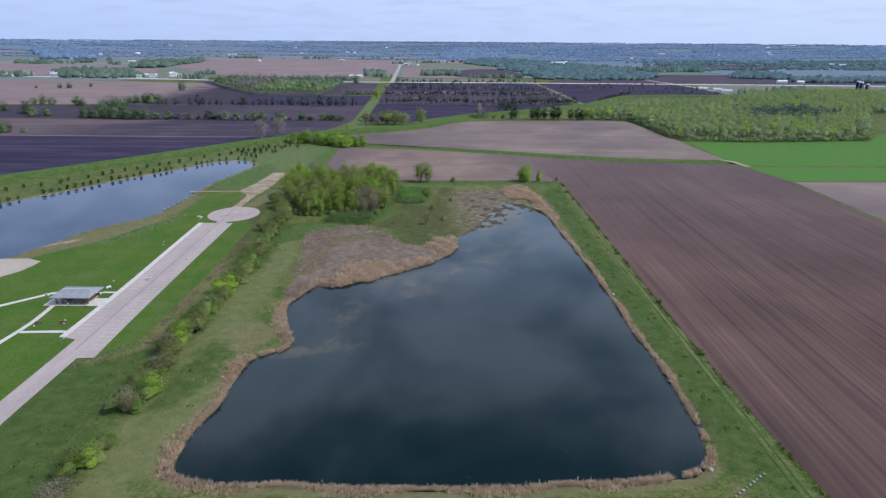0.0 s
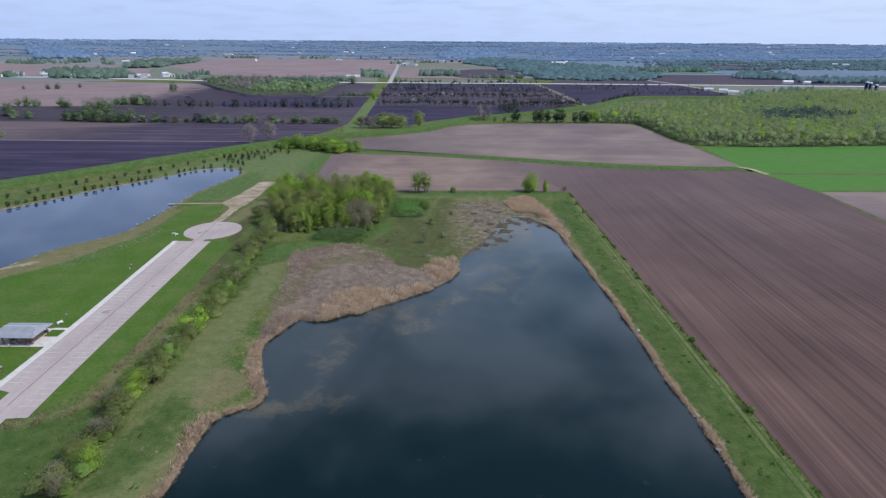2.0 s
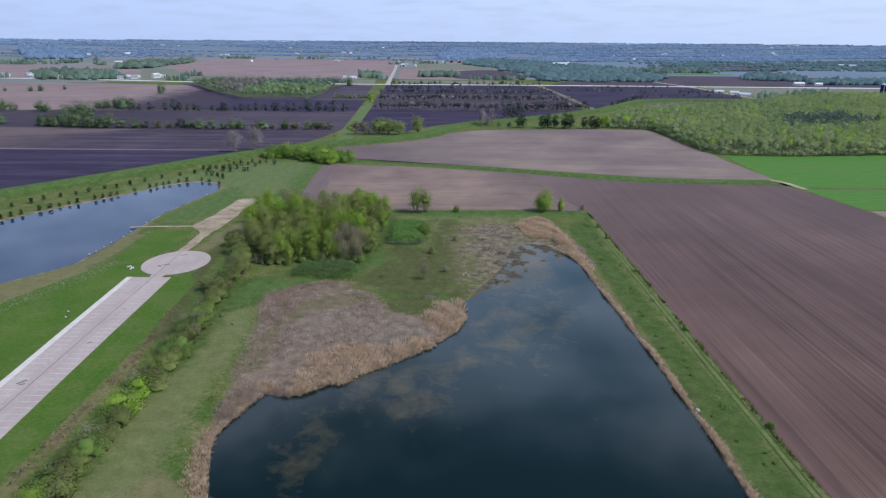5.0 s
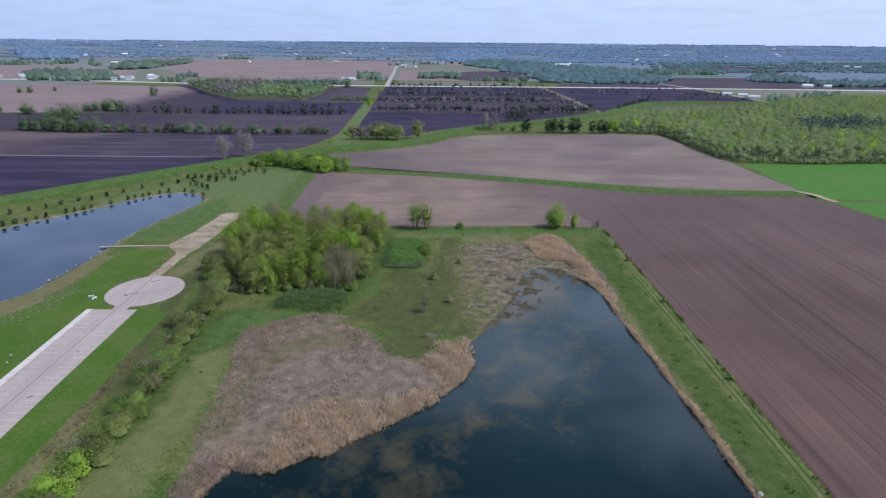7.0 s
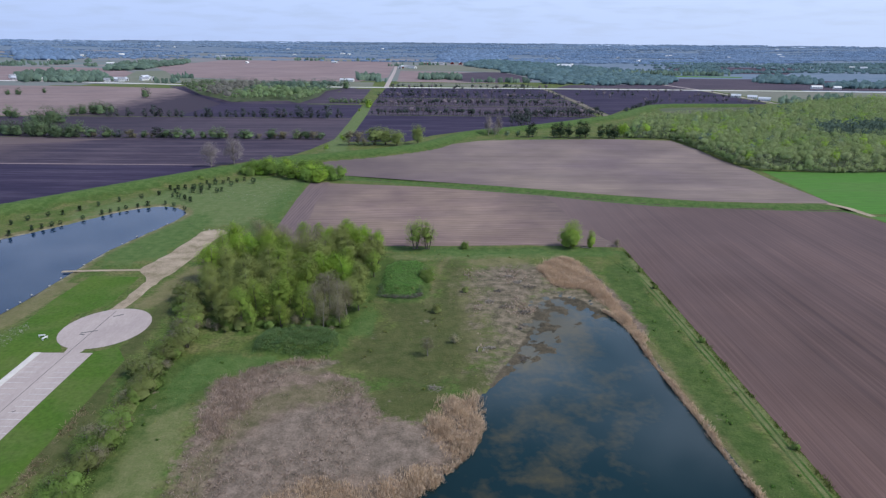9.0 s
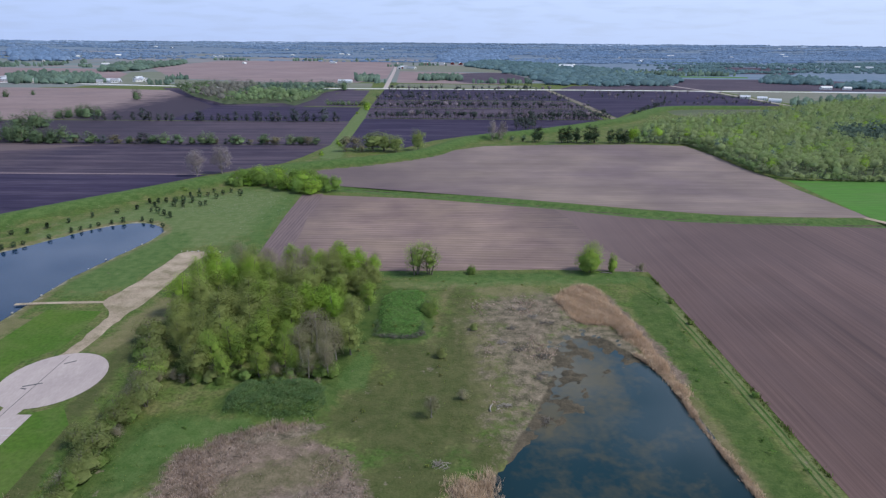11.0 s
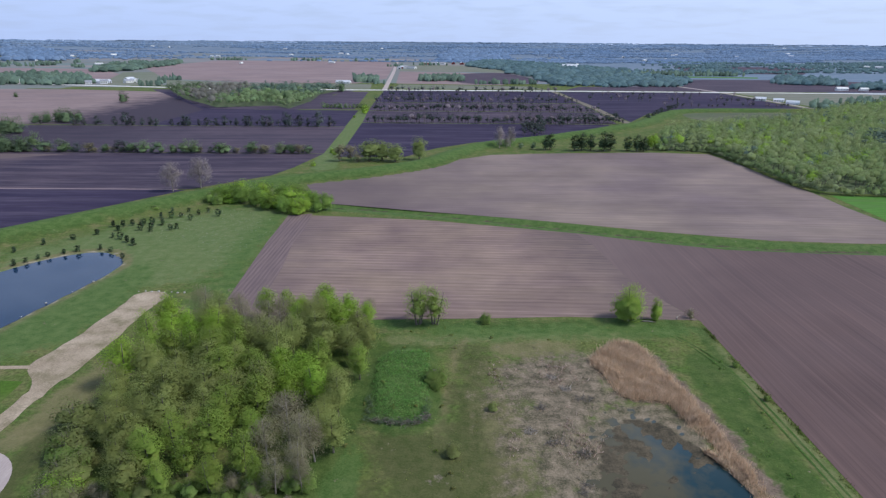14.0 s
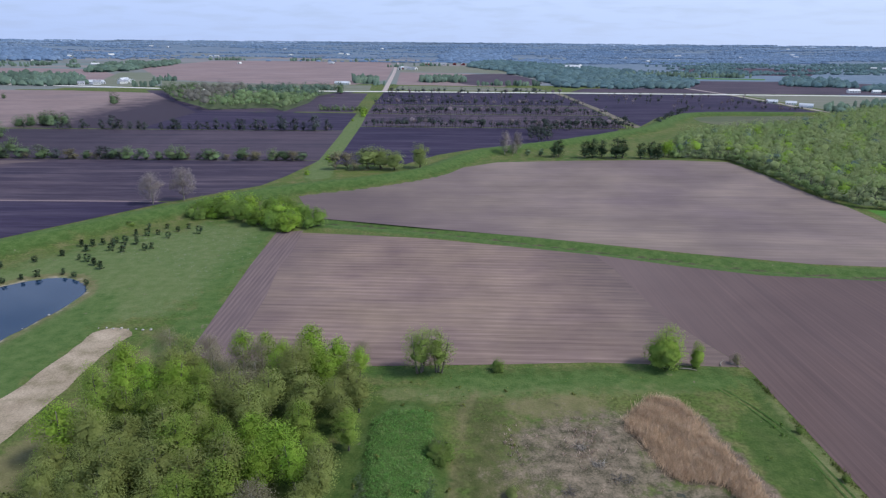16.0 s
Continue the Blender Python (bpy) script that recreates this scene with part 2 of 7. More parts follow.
SOIL_BACK = material("tilled_soil_mauve", (0.174, 0.131, 0.128), (0.252, 0.194, 0.161), (0.126, 0.096, 0.106), (0.011, 0.12, 0.8), (0.5, 0.18, 0.14),
                     bump=0.10, bump_scale=1.0, stretch=(0.06, 1, 1), turn=6, rows=(4.5, 96, 0.03), streaks=((0.004, 0.16, 0.05), (0.015, 0.02, 0.16)))
blend_over(SOIL_BACK, (0.108, 0.080, 0.086), 0, 0.0, 80.0, -40.0, 70.0, 0.3)
# muck soils carry extra blue in the colour, in place of distance haze
MUCK = material("black_muck_soil", (0.040, 0.032, 0.053), (0.059, 0.044, 0.064), (0.105, 0.080, 0.099), (0.012, 0.10, 0.7), (0.5, 0.5, 0.3), stretch=(0.10, 1, 1), rows=(7, 91, 0.05))
MUCK_PLAIN = material("plain_muck_soil", (0.045, 0.036, 0.059), (0.066, 0.049, 0.071), (0.118, 0.089, 0.111), (0.012, 0.10, 0.7), (0.5, 0.5, 0.3), stretch=(0.10, 1, 1), rows=(7, 91, 0.05))
blend_over(MUCK, (0.205, 0.148, 0.126), 0, 0.0, -250.0, -370.0, 110.0)
MUCK_FAR = material("brown_muck_soil", (0.072, 0.056, 0.075), (0.095, 0.071, 0.089), (0.046, 0.036, 0.056), (0.012, 0.08, 0.7), (0.5, 0.5, 0.3), stretch=(0.10, 1, 1), rows=(7, 91, 0.05))
blend_over(MUCK_FAR, (0.030, 0.024, 0.038), 0, 0.0, -215.0, -300.0, 70.0)
MUCK_DARK = material("wet_muck_soil", (0.026, 0.021, 0.047), (0.039, 0.029, 0.058), (0.069, 0.054, 0.086), (0.012, 0.10, 0.7), (0.5, 0.5, 0.3), stretch=(0.10, 1, 1), rows=(7, 84, 0.06))
# pink soils also lean blue, for haze laid into their colour
SOIL_PINK = material("tilled_soil_pink", (0.237, 0.168, 0.163), (0.275, 0.204, 0.199), (0.188, 0.143, 0.151), (0.006, 0.03, 0.2), (0.5, 0.4, 0.1), stretch=(0.3, 1, 1))
SOIL_PALE_WEST = material("tilled_soil_pink_west", (0.227, 0.163, 0.154), (0.260, 0.194, 0.185), (0.181, 0.135, 0.137), (0.006, 0.03, 0.2), (0.5, 0.4, 0.14), stretch=(0.3, 1, 1))
blend_over(SOIL_PALE_WEST, (0.044, 0.034, 0.050), 0, 0.0, -425.0, -350.0, 110.0, 0.04)
LANE = material("grassy_lane", (0.200, 0.165, 0.130), (0.155, 0.140, 0.100), (0.240, 0.200, 0.165), (0.02, 0.08, 0.5), (0.5, 0.4, 0.2))
# red cut and blue raised in the stubble to suggest hazy distance
STUBBLE = material("pale_stubble", (0.162, 0.175, 0.125), (0.199, 0.185, 0.156), (0.123, 0.150, 0.088), (0.006, 0.05, 0.4), (0.5, 0.4, 0.15), stretch=(0.2, 1, 1))
OLIVE = material("dry_olive_grass", (0.100, 0.120, 0.062), (0.135, 0.130, 0.085), (0.075, 0.090, 0.055), (0.02, 0.08, 0.6), (0.5, 0.5, 0.25), stretch=(0.15, 1, 1), rows=(5, 91, 0.08))
GRAVEL = material("gravel", (0.425, 0.340, 0.250), (0.300, 0.236, 0.166), (0.190, 0.160, 0.095), (0.09, 0.14, 2.0), (0.5, 0.5, 0.3), bump=0.05)
SAND = material("beach_sand", (0.44, 0.38, 0.32), (0.40, 0.34, 0.28), None, (0.1, 0.4, 3), (0.5, 0.5, 0.12))
ASPHALT = material("weathered_asphalt", (0.420, 0.348, 0.322), (0.374, 0.310, 0.290), (0.452, 0.382, 0.350), (0.05, 0.25, 3.5), (0.5, 0.4, 0.14), stretch=(1, 0.2, 1))
TAR = material("tar_seal", (0.10, 0.095, 0.10), (0.14, 0.13, 0.13))
CONCRETE = material("pale_concrete", (0.62, 0.58, 0.53), (0.56, 0.52, 0.47), (0.5, 0.46, 0.42), (0.3, 0.6, 4), (0.5, 0.3, 0.1))
HIGHWAY = material("concrete_highway", (0.72, 0.69, 0.66), (0.66, 0.63, 0.60), None, (0.02, 0.2, 1))
PAINT_WHITE = material("white_road_paint", (0.62, 0.59, 0.56), (0.50, 0.47, 0.45), None, (0.8, 2, 5))
REED = material("dead_reed_stalk", (0.636, 0.479, 0.334), (0.559, 0.418, 0.303), (0.759, 0.599, 0.449), (0.08, 0.5, 3), (0.5, 0.5, 0.2), island=0.2, translucent=0.5, spec=0.1)
REED_GOLD = material("golden_dead_reed", (0.671, 0.494, 0.342), (0.602, 0.439, 0.310), (0.740, 0.576, 0.428), (0.08, 0.5, 3), (0.5, 0.5, 0.2), island=0.2, translucent=0.5, spec=0.1)
REED_BROWN = material("brown_dead_stem", (0.340, 0.255, 0.165), (0.280, 0.215, 0.145), (0.420, 0.330, 0.220), (0.08, 0.5, 3), (0.5, 0.5, 0.2), island=0.25, translucent=0.4)
REED_DULL = material("weathered_reed_stalk", (0.460, 0.354, 0.288), (0.378, 0.295, 0.244), (0.553, 0.437, 0.379), (0.08, 0.5, 3), (0.5, 0.5, 0.2), island=0.25, translucent=0.5)
TUFT = material("grass_blade", (0.158, 0.227, 0.043), (0.195, 0.211, 0.060), (0.250, 0.220, 0.086), (0.06, 0.3, 2), (0.5, 0.5, 0.2), island=0.3, translucent=0.5)
TUFT_LUSH = material("lush_grass_blade", (0.113, 0.238, 0.042), (0.138, 0.238, 0.050), (0.197, 0.246, 0.070), (0.06, 0.3, 2), (0.5, 0.5, 0.2), island=0.3, translucent=0.5)
WEED_DARK = material("dark_edge_weed", (0.078, 0.125, 0.026), (0.095, 0.135, 0.032), (0.125, 0.130, 0.048), (0.06, 0.3, 2), (0.5, 0.5, 0.2), island=0.3, translucent=0.5)
BARK = material("bark", (0.16, 0.135, 0.11), (0.11, 0.095, 0.08), (0.22, 0.20, 0.17), (0.8, 3, 9), bump=0.03, bump_scale=8)
LEAF_BRIGHT = material("spring_leaf_bright", (0.285, 0.445, 0.056), (0.234, 0.376, 0.052), (0.376, 0.479, 0.092), (0.15, 0.5, 3), (0.5, 0.4, 0.12), island=0.07, each=0.14, translucent=0.42, spec=0.08)
LEAF_GREEN = material("spring_leaf_green", (0.247, 0.353, 0.064), (0.205, 0.299, 0.057), (0.326, 0.382, 0.093), (0.15, 0.5, 3), (0.5, 0.4, 0.12), island=0.07, each=0.16, translucent=0.42, spec=0.08)
LEAF_OLIVE = material("budding_leaf_olive", (0.264, 0.310, 0.091), (0.228, 0.269, 0.082), (0.319, 0.344, 0.119), (0.15, 0.5, 3), (0.5, 0.4, 0.12), island=0.07, each=0.16, translucent=0.42, spec=0.08)
LEAF_LOCUST = material("locust_leaf", (0.275, 0.365, 0.090), (0.240, 0.320, 0.080), (0.320, 0.385, 0.120), (0.15, 0.5, 3), (0.5, 0.4, 0.12), island=0.12, each=0.1, translucent=0.42, spec=0.08)
LEAF_THICKET = material("thicket_leaf", (0.190, 0.300, 0.060), (0.160, 0.262, 0.054), (0.235, 0.320, 0.085), (0.15, 0.5, 3), (0.5, 0.4, 0.12), island=0.1, each=0.12, translucent=0.42, spec=0.08)
LEAF_DULL = material("dull_hedge_leaf", (0.198, 0.237, 0.074), (0.167, 0.202, 0.067), (0.248, 0.263, 0.101), (0.2, 0.6, 3), (0.5, 0.4, 0.12), island=0.14, each=0.2, translucent=0.42, spec=0.08)
LEAF_WILLOW = material("willow_leaf", (0.270, 0.335, 0.110), (0.235, 0.295, 0.098), (0.310, 0.355, 0.135), (0.15, 0.5, 3), (0.5, 0.4, 0.12), island=0.12, each=0.1, translucent=0.42, spec=0.08)
LEAF_GREY = material("bare_twig_haze", (0.280, 0.248, 0.158), (0.245, 0.222, 0.146), (0.275, 0.268, 0.135), (0.15, 0.5, 3), (0.5, 0.4, 0.12), island=0.15, each=0.15, translucent=0.4, spec=0.08)
LEAF_PALE = material("pale_bare_twig", (0.351, 0.303, 0.287), (0.289, 0.251, 0.241), None, (0.2, 0.6, 3), island=0.3, translucent=0.35)
# twig colour lightened to bluish grey to imitate haze over the rows
LEAF_TWIG = material("dark_bare_twig", (0.153, 0.128, 0.146), (0.197, 0.164, 0.180), None, (0.1, 0.6, 3), island=0.35, translucent=0.2)
PALE_FLOWER = material("pale_flower", (0.210, 0.238, 0.154), (0.280, 0.294, 0.210), None, (0.5, 1, 3), island=0.2)
LEAF_DARK = material("conifer_needle", (0.037, 0.062, 0.030), (0.050, 0.073, 0.033), None, (0.2, 0.6, 3), island=0.4, each=0.3)
LEAF_SHRUB = material("dark_shrub_leaf", (0.065, 0.086, 0.078), (0.083, 0.099, 0.091), (0.107, 0.122, 0.107), (0.1, 0.6, 3), (0.5, 0.5, 0.2), island=0.25, each=0.3, translucent=0.35, spec=0.08)
# grey-blue in this leaf colour imitates distance haze
LEAF_FAR_HAZED = material("distant_leaf_hazed", (0.073, 0.124, 0.138), (0.088, 0.137, 0.153), (0.105, 0.159, 0.153), (0.01, 0.03, 0.3), (0.5, 0.5, 0.2), island=0.2, spec=0.05)
# mid-distance green, muted and blued in the colour as haze would
LEAF_MID = material("grove_leaf", (0.177, 0.269, 0.119), (0.217, 0.298, 0.145), (0.264, 0.326, 0.164), (0.02, 0.06, 0.3), (0.5, 0.5, 0.2), island=0.18, each=0.22, translucent=0.38, spec=0.08)
# tree green pushed towards blue-grey, haze put into the colour
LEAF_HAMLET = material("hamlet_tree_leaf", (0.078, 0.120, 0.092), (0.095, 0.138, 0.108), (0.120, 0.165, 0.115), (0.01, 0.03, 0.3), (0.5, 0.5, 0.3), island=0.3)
LEAF_CLUMP = material("clump_leaf", (0.116, 0.176, 0.090), (0.138, 0.196, 0.106), (0.171, 0.220, 0.121), (0.05, 0.15, 0.8), (0.5, 0.5, 0.2), island=0.18, each=0.2, translucent=0.38, spec=0.08)
LEAF_HEDGE = material("hedge_leaf", (0.175, 0.262, 0.060), (0.145, 0.222, 0.053), (0.225, 0.285, 0.090), (0.2, 0.6, 3), (0.5, 0.4, 0.12), island=0.14, each=0.2, translucent=0.42, spec=0.08)
# far and horizon leaves: blue haze mixed into the base colour
LEAF_HAZE_BLUE = material("far_leaf_hazed", (0.117, 0.178, 0.278), (0.136, 0.196, 0.294), (0.159, 0.214, 0.301), (0.002, 0.006, 0.05), (0.5, 0.5, 0.12), island=0.16, spec=0.05)
LEAF_HORIZON_HAZED = material("horizon_leaf_hazed", (0.162, 0.229, 0.332), (0.181, 0.246, 0.343), (0.200, 0.259, 0.349), (0.002, 0.006, 0.05), (0.5, 0.5, 0.1), island=0.1, spec=0.05)
LEAF_BRIAR = material("bramble_leaf", (0.149, 0.235, 0.084), (0.113, 0.192, 0.076), (0.208, 0.270, 0.119), (0.2, 0.6, 3), (0.5, 0.4, 0.12), island=0.2, translucent=0.4, spec=0.08)
LEAF_HERB = material("herb_leaf", (0.166, 0.333, 0.076), (0.137, 0.286, 0.070), (0.267, 0.382, 0.128), (0.2, 0.6, 3), (0.5, 0.4, 0.12), island=0.2, translucent=0.4, spec=0.08)
LEAF_WOOD_PALE = material("budding_woodland_leaf", (0.268, 0.328, 0.135), (0.240, 0.300, 0.128), (0.315, 0.358, 0.170), (0.03, 0.10, 0.5), (0.5, 0.45, 0.12), island=0.1, translucent=0.45, spec=0.08)
LEAF_BARE = material("far_bare_twig", (0.225, 0.215, 0.185), (0.200, 0.196, 0.175), (0.255, 0.245, 0.205), (0.05, 0.15, 0.8), (0.5, 0.4, 0.12), island=0.15, translucent=0.4, spec=0.08)
LEAF_WOOD = material("woodland_leaf", (0.205, 0.310, 0.108), (0.340, 0.408, 0.170), (0.300, 0.335, 0.190), (0.022, 0.07, 0.5), (0.5, 0.45, 0.12), island=0.1, translucent=0.45, spec=0.08)
WHITE = material("white_paint", (0.78, 0.77, 0.74), (0.70, 0.69, 0.66), None, (0.3, 1, 4))
GREY_ROOF = material("grey_shingle", (0.320, 0.320, 0.344), (0.256, 0.264, 0.288), None, (0.5, 1, 5), bump=0.02)
METAL_ROOF = material("pale_metal_roof", (0.62, 0.63, 0.66), (0.55, 0.56, 0.6), None, (0.1, 1, 4), rough=0.5)
TIMBER = material("stained_timber", (0.22, 0.14, 0.085), (0.17, 0.11, 0.07), None, (0.6, 2, 9))
BRICK = material("brown_block_wall", (0.24, 0.17, 0.13), (0.20, 0.145, 0.11), None, (0.6, 2, 9))
RED_BARN = material("red_barn_board", (0.28, 0.06, 0.045), (0.22, 0.05, 0.04), None, (0.3, 1, 5))
SILO_BLUE = material("blue_enamel_steel", (0.012, 0.022, 0.075), (0.016, 0.028, 0.09), None, (0.3, 1, 5), rough=0.3, metal=0.3)
DARK_GAP = material("dark_opening", (0.035, 0.035, 0.04), (0.045, 0.045, 0.05), None, (0.5, 1, 4))
STONE = material("pale_stone", (0.40, 0.38, 0.34), (0.30, 0.285, 0.26), None, (0.8, 2, 8), bump=0.03)
DEADWOOD = material("bleached_deadwood", (0.36, 0.32, 0.27), (0.22, 0.19, 0.155), None, (0.8, 2, 8))

# ---- mesh helpers ----
def smooth_line(points, step=4.0, closed=False):
    """Catmull-Rom through the control points, about one point every step metres."""
    p = [np.array(q, float) for q in points]
    n = len(p)
    out = []
    for i in range(n if closed else n - 1):
        a, b, c, d = (p[(i + j) % n] if closed else p[min(max(i + j, 0), n - 1)] for j in (-1, 0, 1, 2))
        k = max(1, int(np.linalg.norm(c - b) / step))
        for s in np.arange(k) / k:
            out.append(0.5 * (2 * b + (c - a) * s + (2 * a - 5 * b + 4 * c - d) * s**2 + (3 * b - a - 3 * c + d) * s**3))
    if not closed:
        out.append(p[-1])
    return np.array(out)


def line_distance(xy, line, closed=False):
    """Distance of points from a polyline."""
    a = line if closed else line[:-1]
    b = np.roll(line, -1, 0) if closed else line[1:]
    best = np.full(len(xy), 1e9)
    for p, q in zip(a, b):
        d = q - p
        s = np.clip(((xy - p) @ d) / max(d @ d, 1e-9), 0, 1)
        best = np.minimum(best, np.hypot(*(xy - p - s[:, None] * d).T))
    return best


def inside(xy, line):
    a, b = line, np.roll(line, -1, 0)
    res = np.zeros(len(xy), bool)
    x, y = xy[:, 0], xy[:, 1]
    for (x0, y0), (x1, y1) in zip(a, b):
        if y0 != y1:
            res ^= ((y0 > y) != (y1 > y)) & (x < (x1 - x0) * (y - y0) / (y1 - y0) + x0)
    return res


def signed(xy, line):
    """Distance from a closed outline, negative inside."""
    return line_distance(xy, line, True) * np.where(inside(xy, line), -1, 1)


def mesh_of(name, verts, faces, mat, shade=False, normals=None):
    """A mesh from arrays; faces is an (n, k) array or a list."""
    me = bpy.data.meshes.new(name)
    verts = np.asarray(verts, np.float32)
    if isinstance(faces, np.ndarray):
        k = faces.shape[1]
        me.vertices.add(len(verts))
        me.vertices.foreach_set("co", verts.ravel())
        me.loops.add(faces.size)
        me.loops.foreach_set("vertex_index", faces.astype(np.int32).ravel())
        me.polygons.add(len(faces))
        me.polygons.foreach_set("loop_start", np.arange(0, faces.size, k, dtype=np.int32))
        me.update(calc_edges=True)
    else:
        me.from_pydata([tuple(map(float, v)) for v in verts], [], faces)
    if mat:
        me.materials.append(mat)
    if shade or normals is not None:
        me.polygons.foreach_set("use_smooth", np.ones(len(me.polygons), bool))
    if normals is not None:
        me.normals_split_custom_set_from_vertices(normals.astype(np.float32))
    return me


def part(name, bm, mat, parent, label=""):
    """Links a bmesh or a mesh as one part under a thing."""
    if isinstance(bm, bmesh.types.BMesh):
        me = bpy.data.meshes.new(name)
        bm.to_mesh(me)
        bm.free()
        me.materials.append(mat)
    else:
        me = bm
    ob = new(name, me)
    ob.parent = parent
    if label:
        tagged(ob, label)
    return ob


def box(bm, x0, y0, z0, x1, y1, z1, bevel=0.0):
    v = [bm.verts.new(c) for c in ((x0, y0, z0), (x1, y0, z0), (x1, y1, z0), (x0, y1, z0), (x0, y0, z1), (x1, y0, z1), (x1, y1, z1), (x0, y1, z1))]
    f = [bm.faces.new([v[i] for i in q]) for q in ((3, 2, 1, 0), (4, 5, 6, 7), (0, 1, 5, 4), (1, 2, 6, 5), (2, 3, 7, 6), (3, 0, 4, 7))]
    if bevel:
        bmesh.ops.bevel(bm, geom=list({e for g in f for e in g.edges}), offset=bevel, segments=1, affect="EDGES")
    return bm


def boxed(*args, bevel=0.0):
    return box(bmesh.new(), *args, bevel=bevel)


def sheet(name, outline, mat, z, label, category="", ragged=0.0, kind="structure", smooth=True, step=6.0, thick=0.0):
    """A flat piece of ground cover with a natural outline, lying just over the ground."""
    line = smooth_line(outline, step, True) if smooth else np.array(outline, float)
    if ragged:
        rng = np.random.default_rng(len(name) + int(abs(line).sum()))
        line = line + rng.normal(0, ragged, line.shape)
    verts = [(x, y, z) for x, y in line]
    me = bpy.data.meshes.new(name)
    bm = bmesh.new()
    face = bm.faces.new([bm.verts.new(v) for v in verts])
    face.normal_update()
    if face.normal.z < 0:
        face.normal_flip()
    if thick:
        for e in bmesh.ops.extrude_face_region(bm, geom=[face])["geom"]:
            if isinstance(e, bmesh.types.BMVert):
                e.co.z += thick
    bmesh.ops.triangulate(bm, faces=bm.faces[:], ngon_method="EAR_CLIP")
    bmesh.ops.recalc_face_normals(bm, faces=bm.faces[:]) if thick else None
    bm.to_mesh(me)
    bm.free()
    me.materials.append(mat)
    ob = new(name, me)
    return tagged(ob, label, category or name.split("_")[-1], kind=kind)


def ribbon(points, width, step=5.0):
    """The outline of a strip of that width along a line."""
    line = smooth_line(points, step)
    d = np.gradient(line, axis=0)
    d /= np.linalg.norm(d, axis=1)[:, None]
    side = np.stack([-d[:, 1], d[:, 0]], 1) * width / 2
    return np.concatenate([line + side, (line - side)[::-1]])


def tube(rings, sides=6):
    """Vertices and faces of a tapered tube: rings of (centre, radius)."""
    verts, faces = [], []
    for c, r in rings:
        for i in range(sides):
            a = 2 * math.pi * i / sides
            verts.append((c[0] + r * math.cos(a), c[1] + r * math.sin(a), c[2]))
    for j in range(len(rings) - 1):
        for i in range(sides):
            a, b = j * sides + i, j * sides + (i + 1) % sides
            faces.append((a, b, b + sides, a + sides))
    faces.append(tuple(range((len(rings) - 1) * sides, len(rings) * sides)))
    return verts, faces


def leaf_quads(rng, centres, spread, count, size, squash=0.8, core=None):
    """Leaf sprays as small quads scattered round clump centres; with a core, also normals that round off clump and crown."""
    n = count * len(centres)
    c = np.repeat(centres, count, 0)
    s = np.repeat(np.broadcast_to(spread, len(centres)), count)[:, None]
    v = rng.normal(0, 1, (n, 3))
    v /= np.linalg.norm(v, axis=1)[:, None]
    c = c + v * s * (rng.random((n, 1)) ** 0.45) * (1, 1, squash)
    face = v * 0.5 + (0, 0, 0.75) + rng.normal(0, 0.45, (n, 3))
    face *= np.where(face @ (0, -0.8, 0.6) < 0, -1, 1)[:, None]
    u = np.cross(face, rng.normal(0, 1, (n, 3)))
    u /= np.linalg.norm(u, axis=1)[:, None]
    w = np.cross(face, u)
    w /= np.linalg.norm(w, axis=1)[:, None]
    k = size * (0.6 + 0.8 * rng.random((n, 1))) / 2
    quad = np.stack([c - u * k, c - w * k * 0.7, c + u * k, c + w * k * 0.7], 1).reshape(-1, 3)
    f = np.arange(4 * n).reshape(n, 4)
    if core is None:
        return quad, f
    out = c - np.repeat(core, count, 0)
    out /= np.linalg.norm(out, axis=1)[:, None] + 1e-6
    nn = out * 0.9 + v * 0.16 + (0, 0, 0.45) + rng.normal(0, 0.06, (n, 3))
    nn /= np.linalg.norm(nn, axis=1)[:, None]
    return quad, f, np.repeat(nn, 4, 0)


ICO_T = (1 + 5**0.5) / 2
ICO_V = np.array([(-1, ICO_T, 0), (1, ICO_T, 0), (-1, -ICO_T, 0), (1, -ICO_T, 0), (0, -1, ICO_T), (0, 1, ICO_T), (0, -1, -ICO_T), (0, 1, -ICO_T), (ICO_T, 0, -1), (ICO_T, 0, 1), (-ICO_T, 0, -1), (-ICO_T, 0, 1)]) / 1.902
ICO_F = np.array([(0, 11, 5), (0, 5, 1), (0, 1, 7), (0, 7, 10), (0, 10, 11), (1, 5, 9), (5, 11, 4), (11, 10, 2), (10, 7, 6), (7, 1, 8), (3, 9, 4), (3, 4, 2), (3, 2, 6), (3, 6, 8), (3, 8, 9), (4, 9, 5), (2, 4, 11), (6, 2, 10), (8, 6, 7), (9, 8, 1)])


def clump_cores(rng, centres, radius, core):
    """Dense twig hearts of the crowns: one jittered lump for each centre, with crown-wide normals."""
    n = len(centres)
    v = ICO_V[None] * (1 + rng.normal(0, 0.16, (n, 12, 1))) * np.broadcast_to(radius, n)[:, None, None] * (1, 1, 0.8)
    out = centres[:, None] + v - core[:, None]
    out /= np.linalg.norm(out, axis=2)[..., None] + 1e-6
    nn = out * 0.9 + ICO_V[None] * 0.2 + (0, 0, 0.45)
    nn /= np.linalg.norm(nn, axis=2)[..., None]
    return (centres[:, None] + v).reshape(-1, 3), (np.arange(n)[:, None, None] * 12 + ICO_F).reshape(-1, 3), nn.reshape(-1, 3)


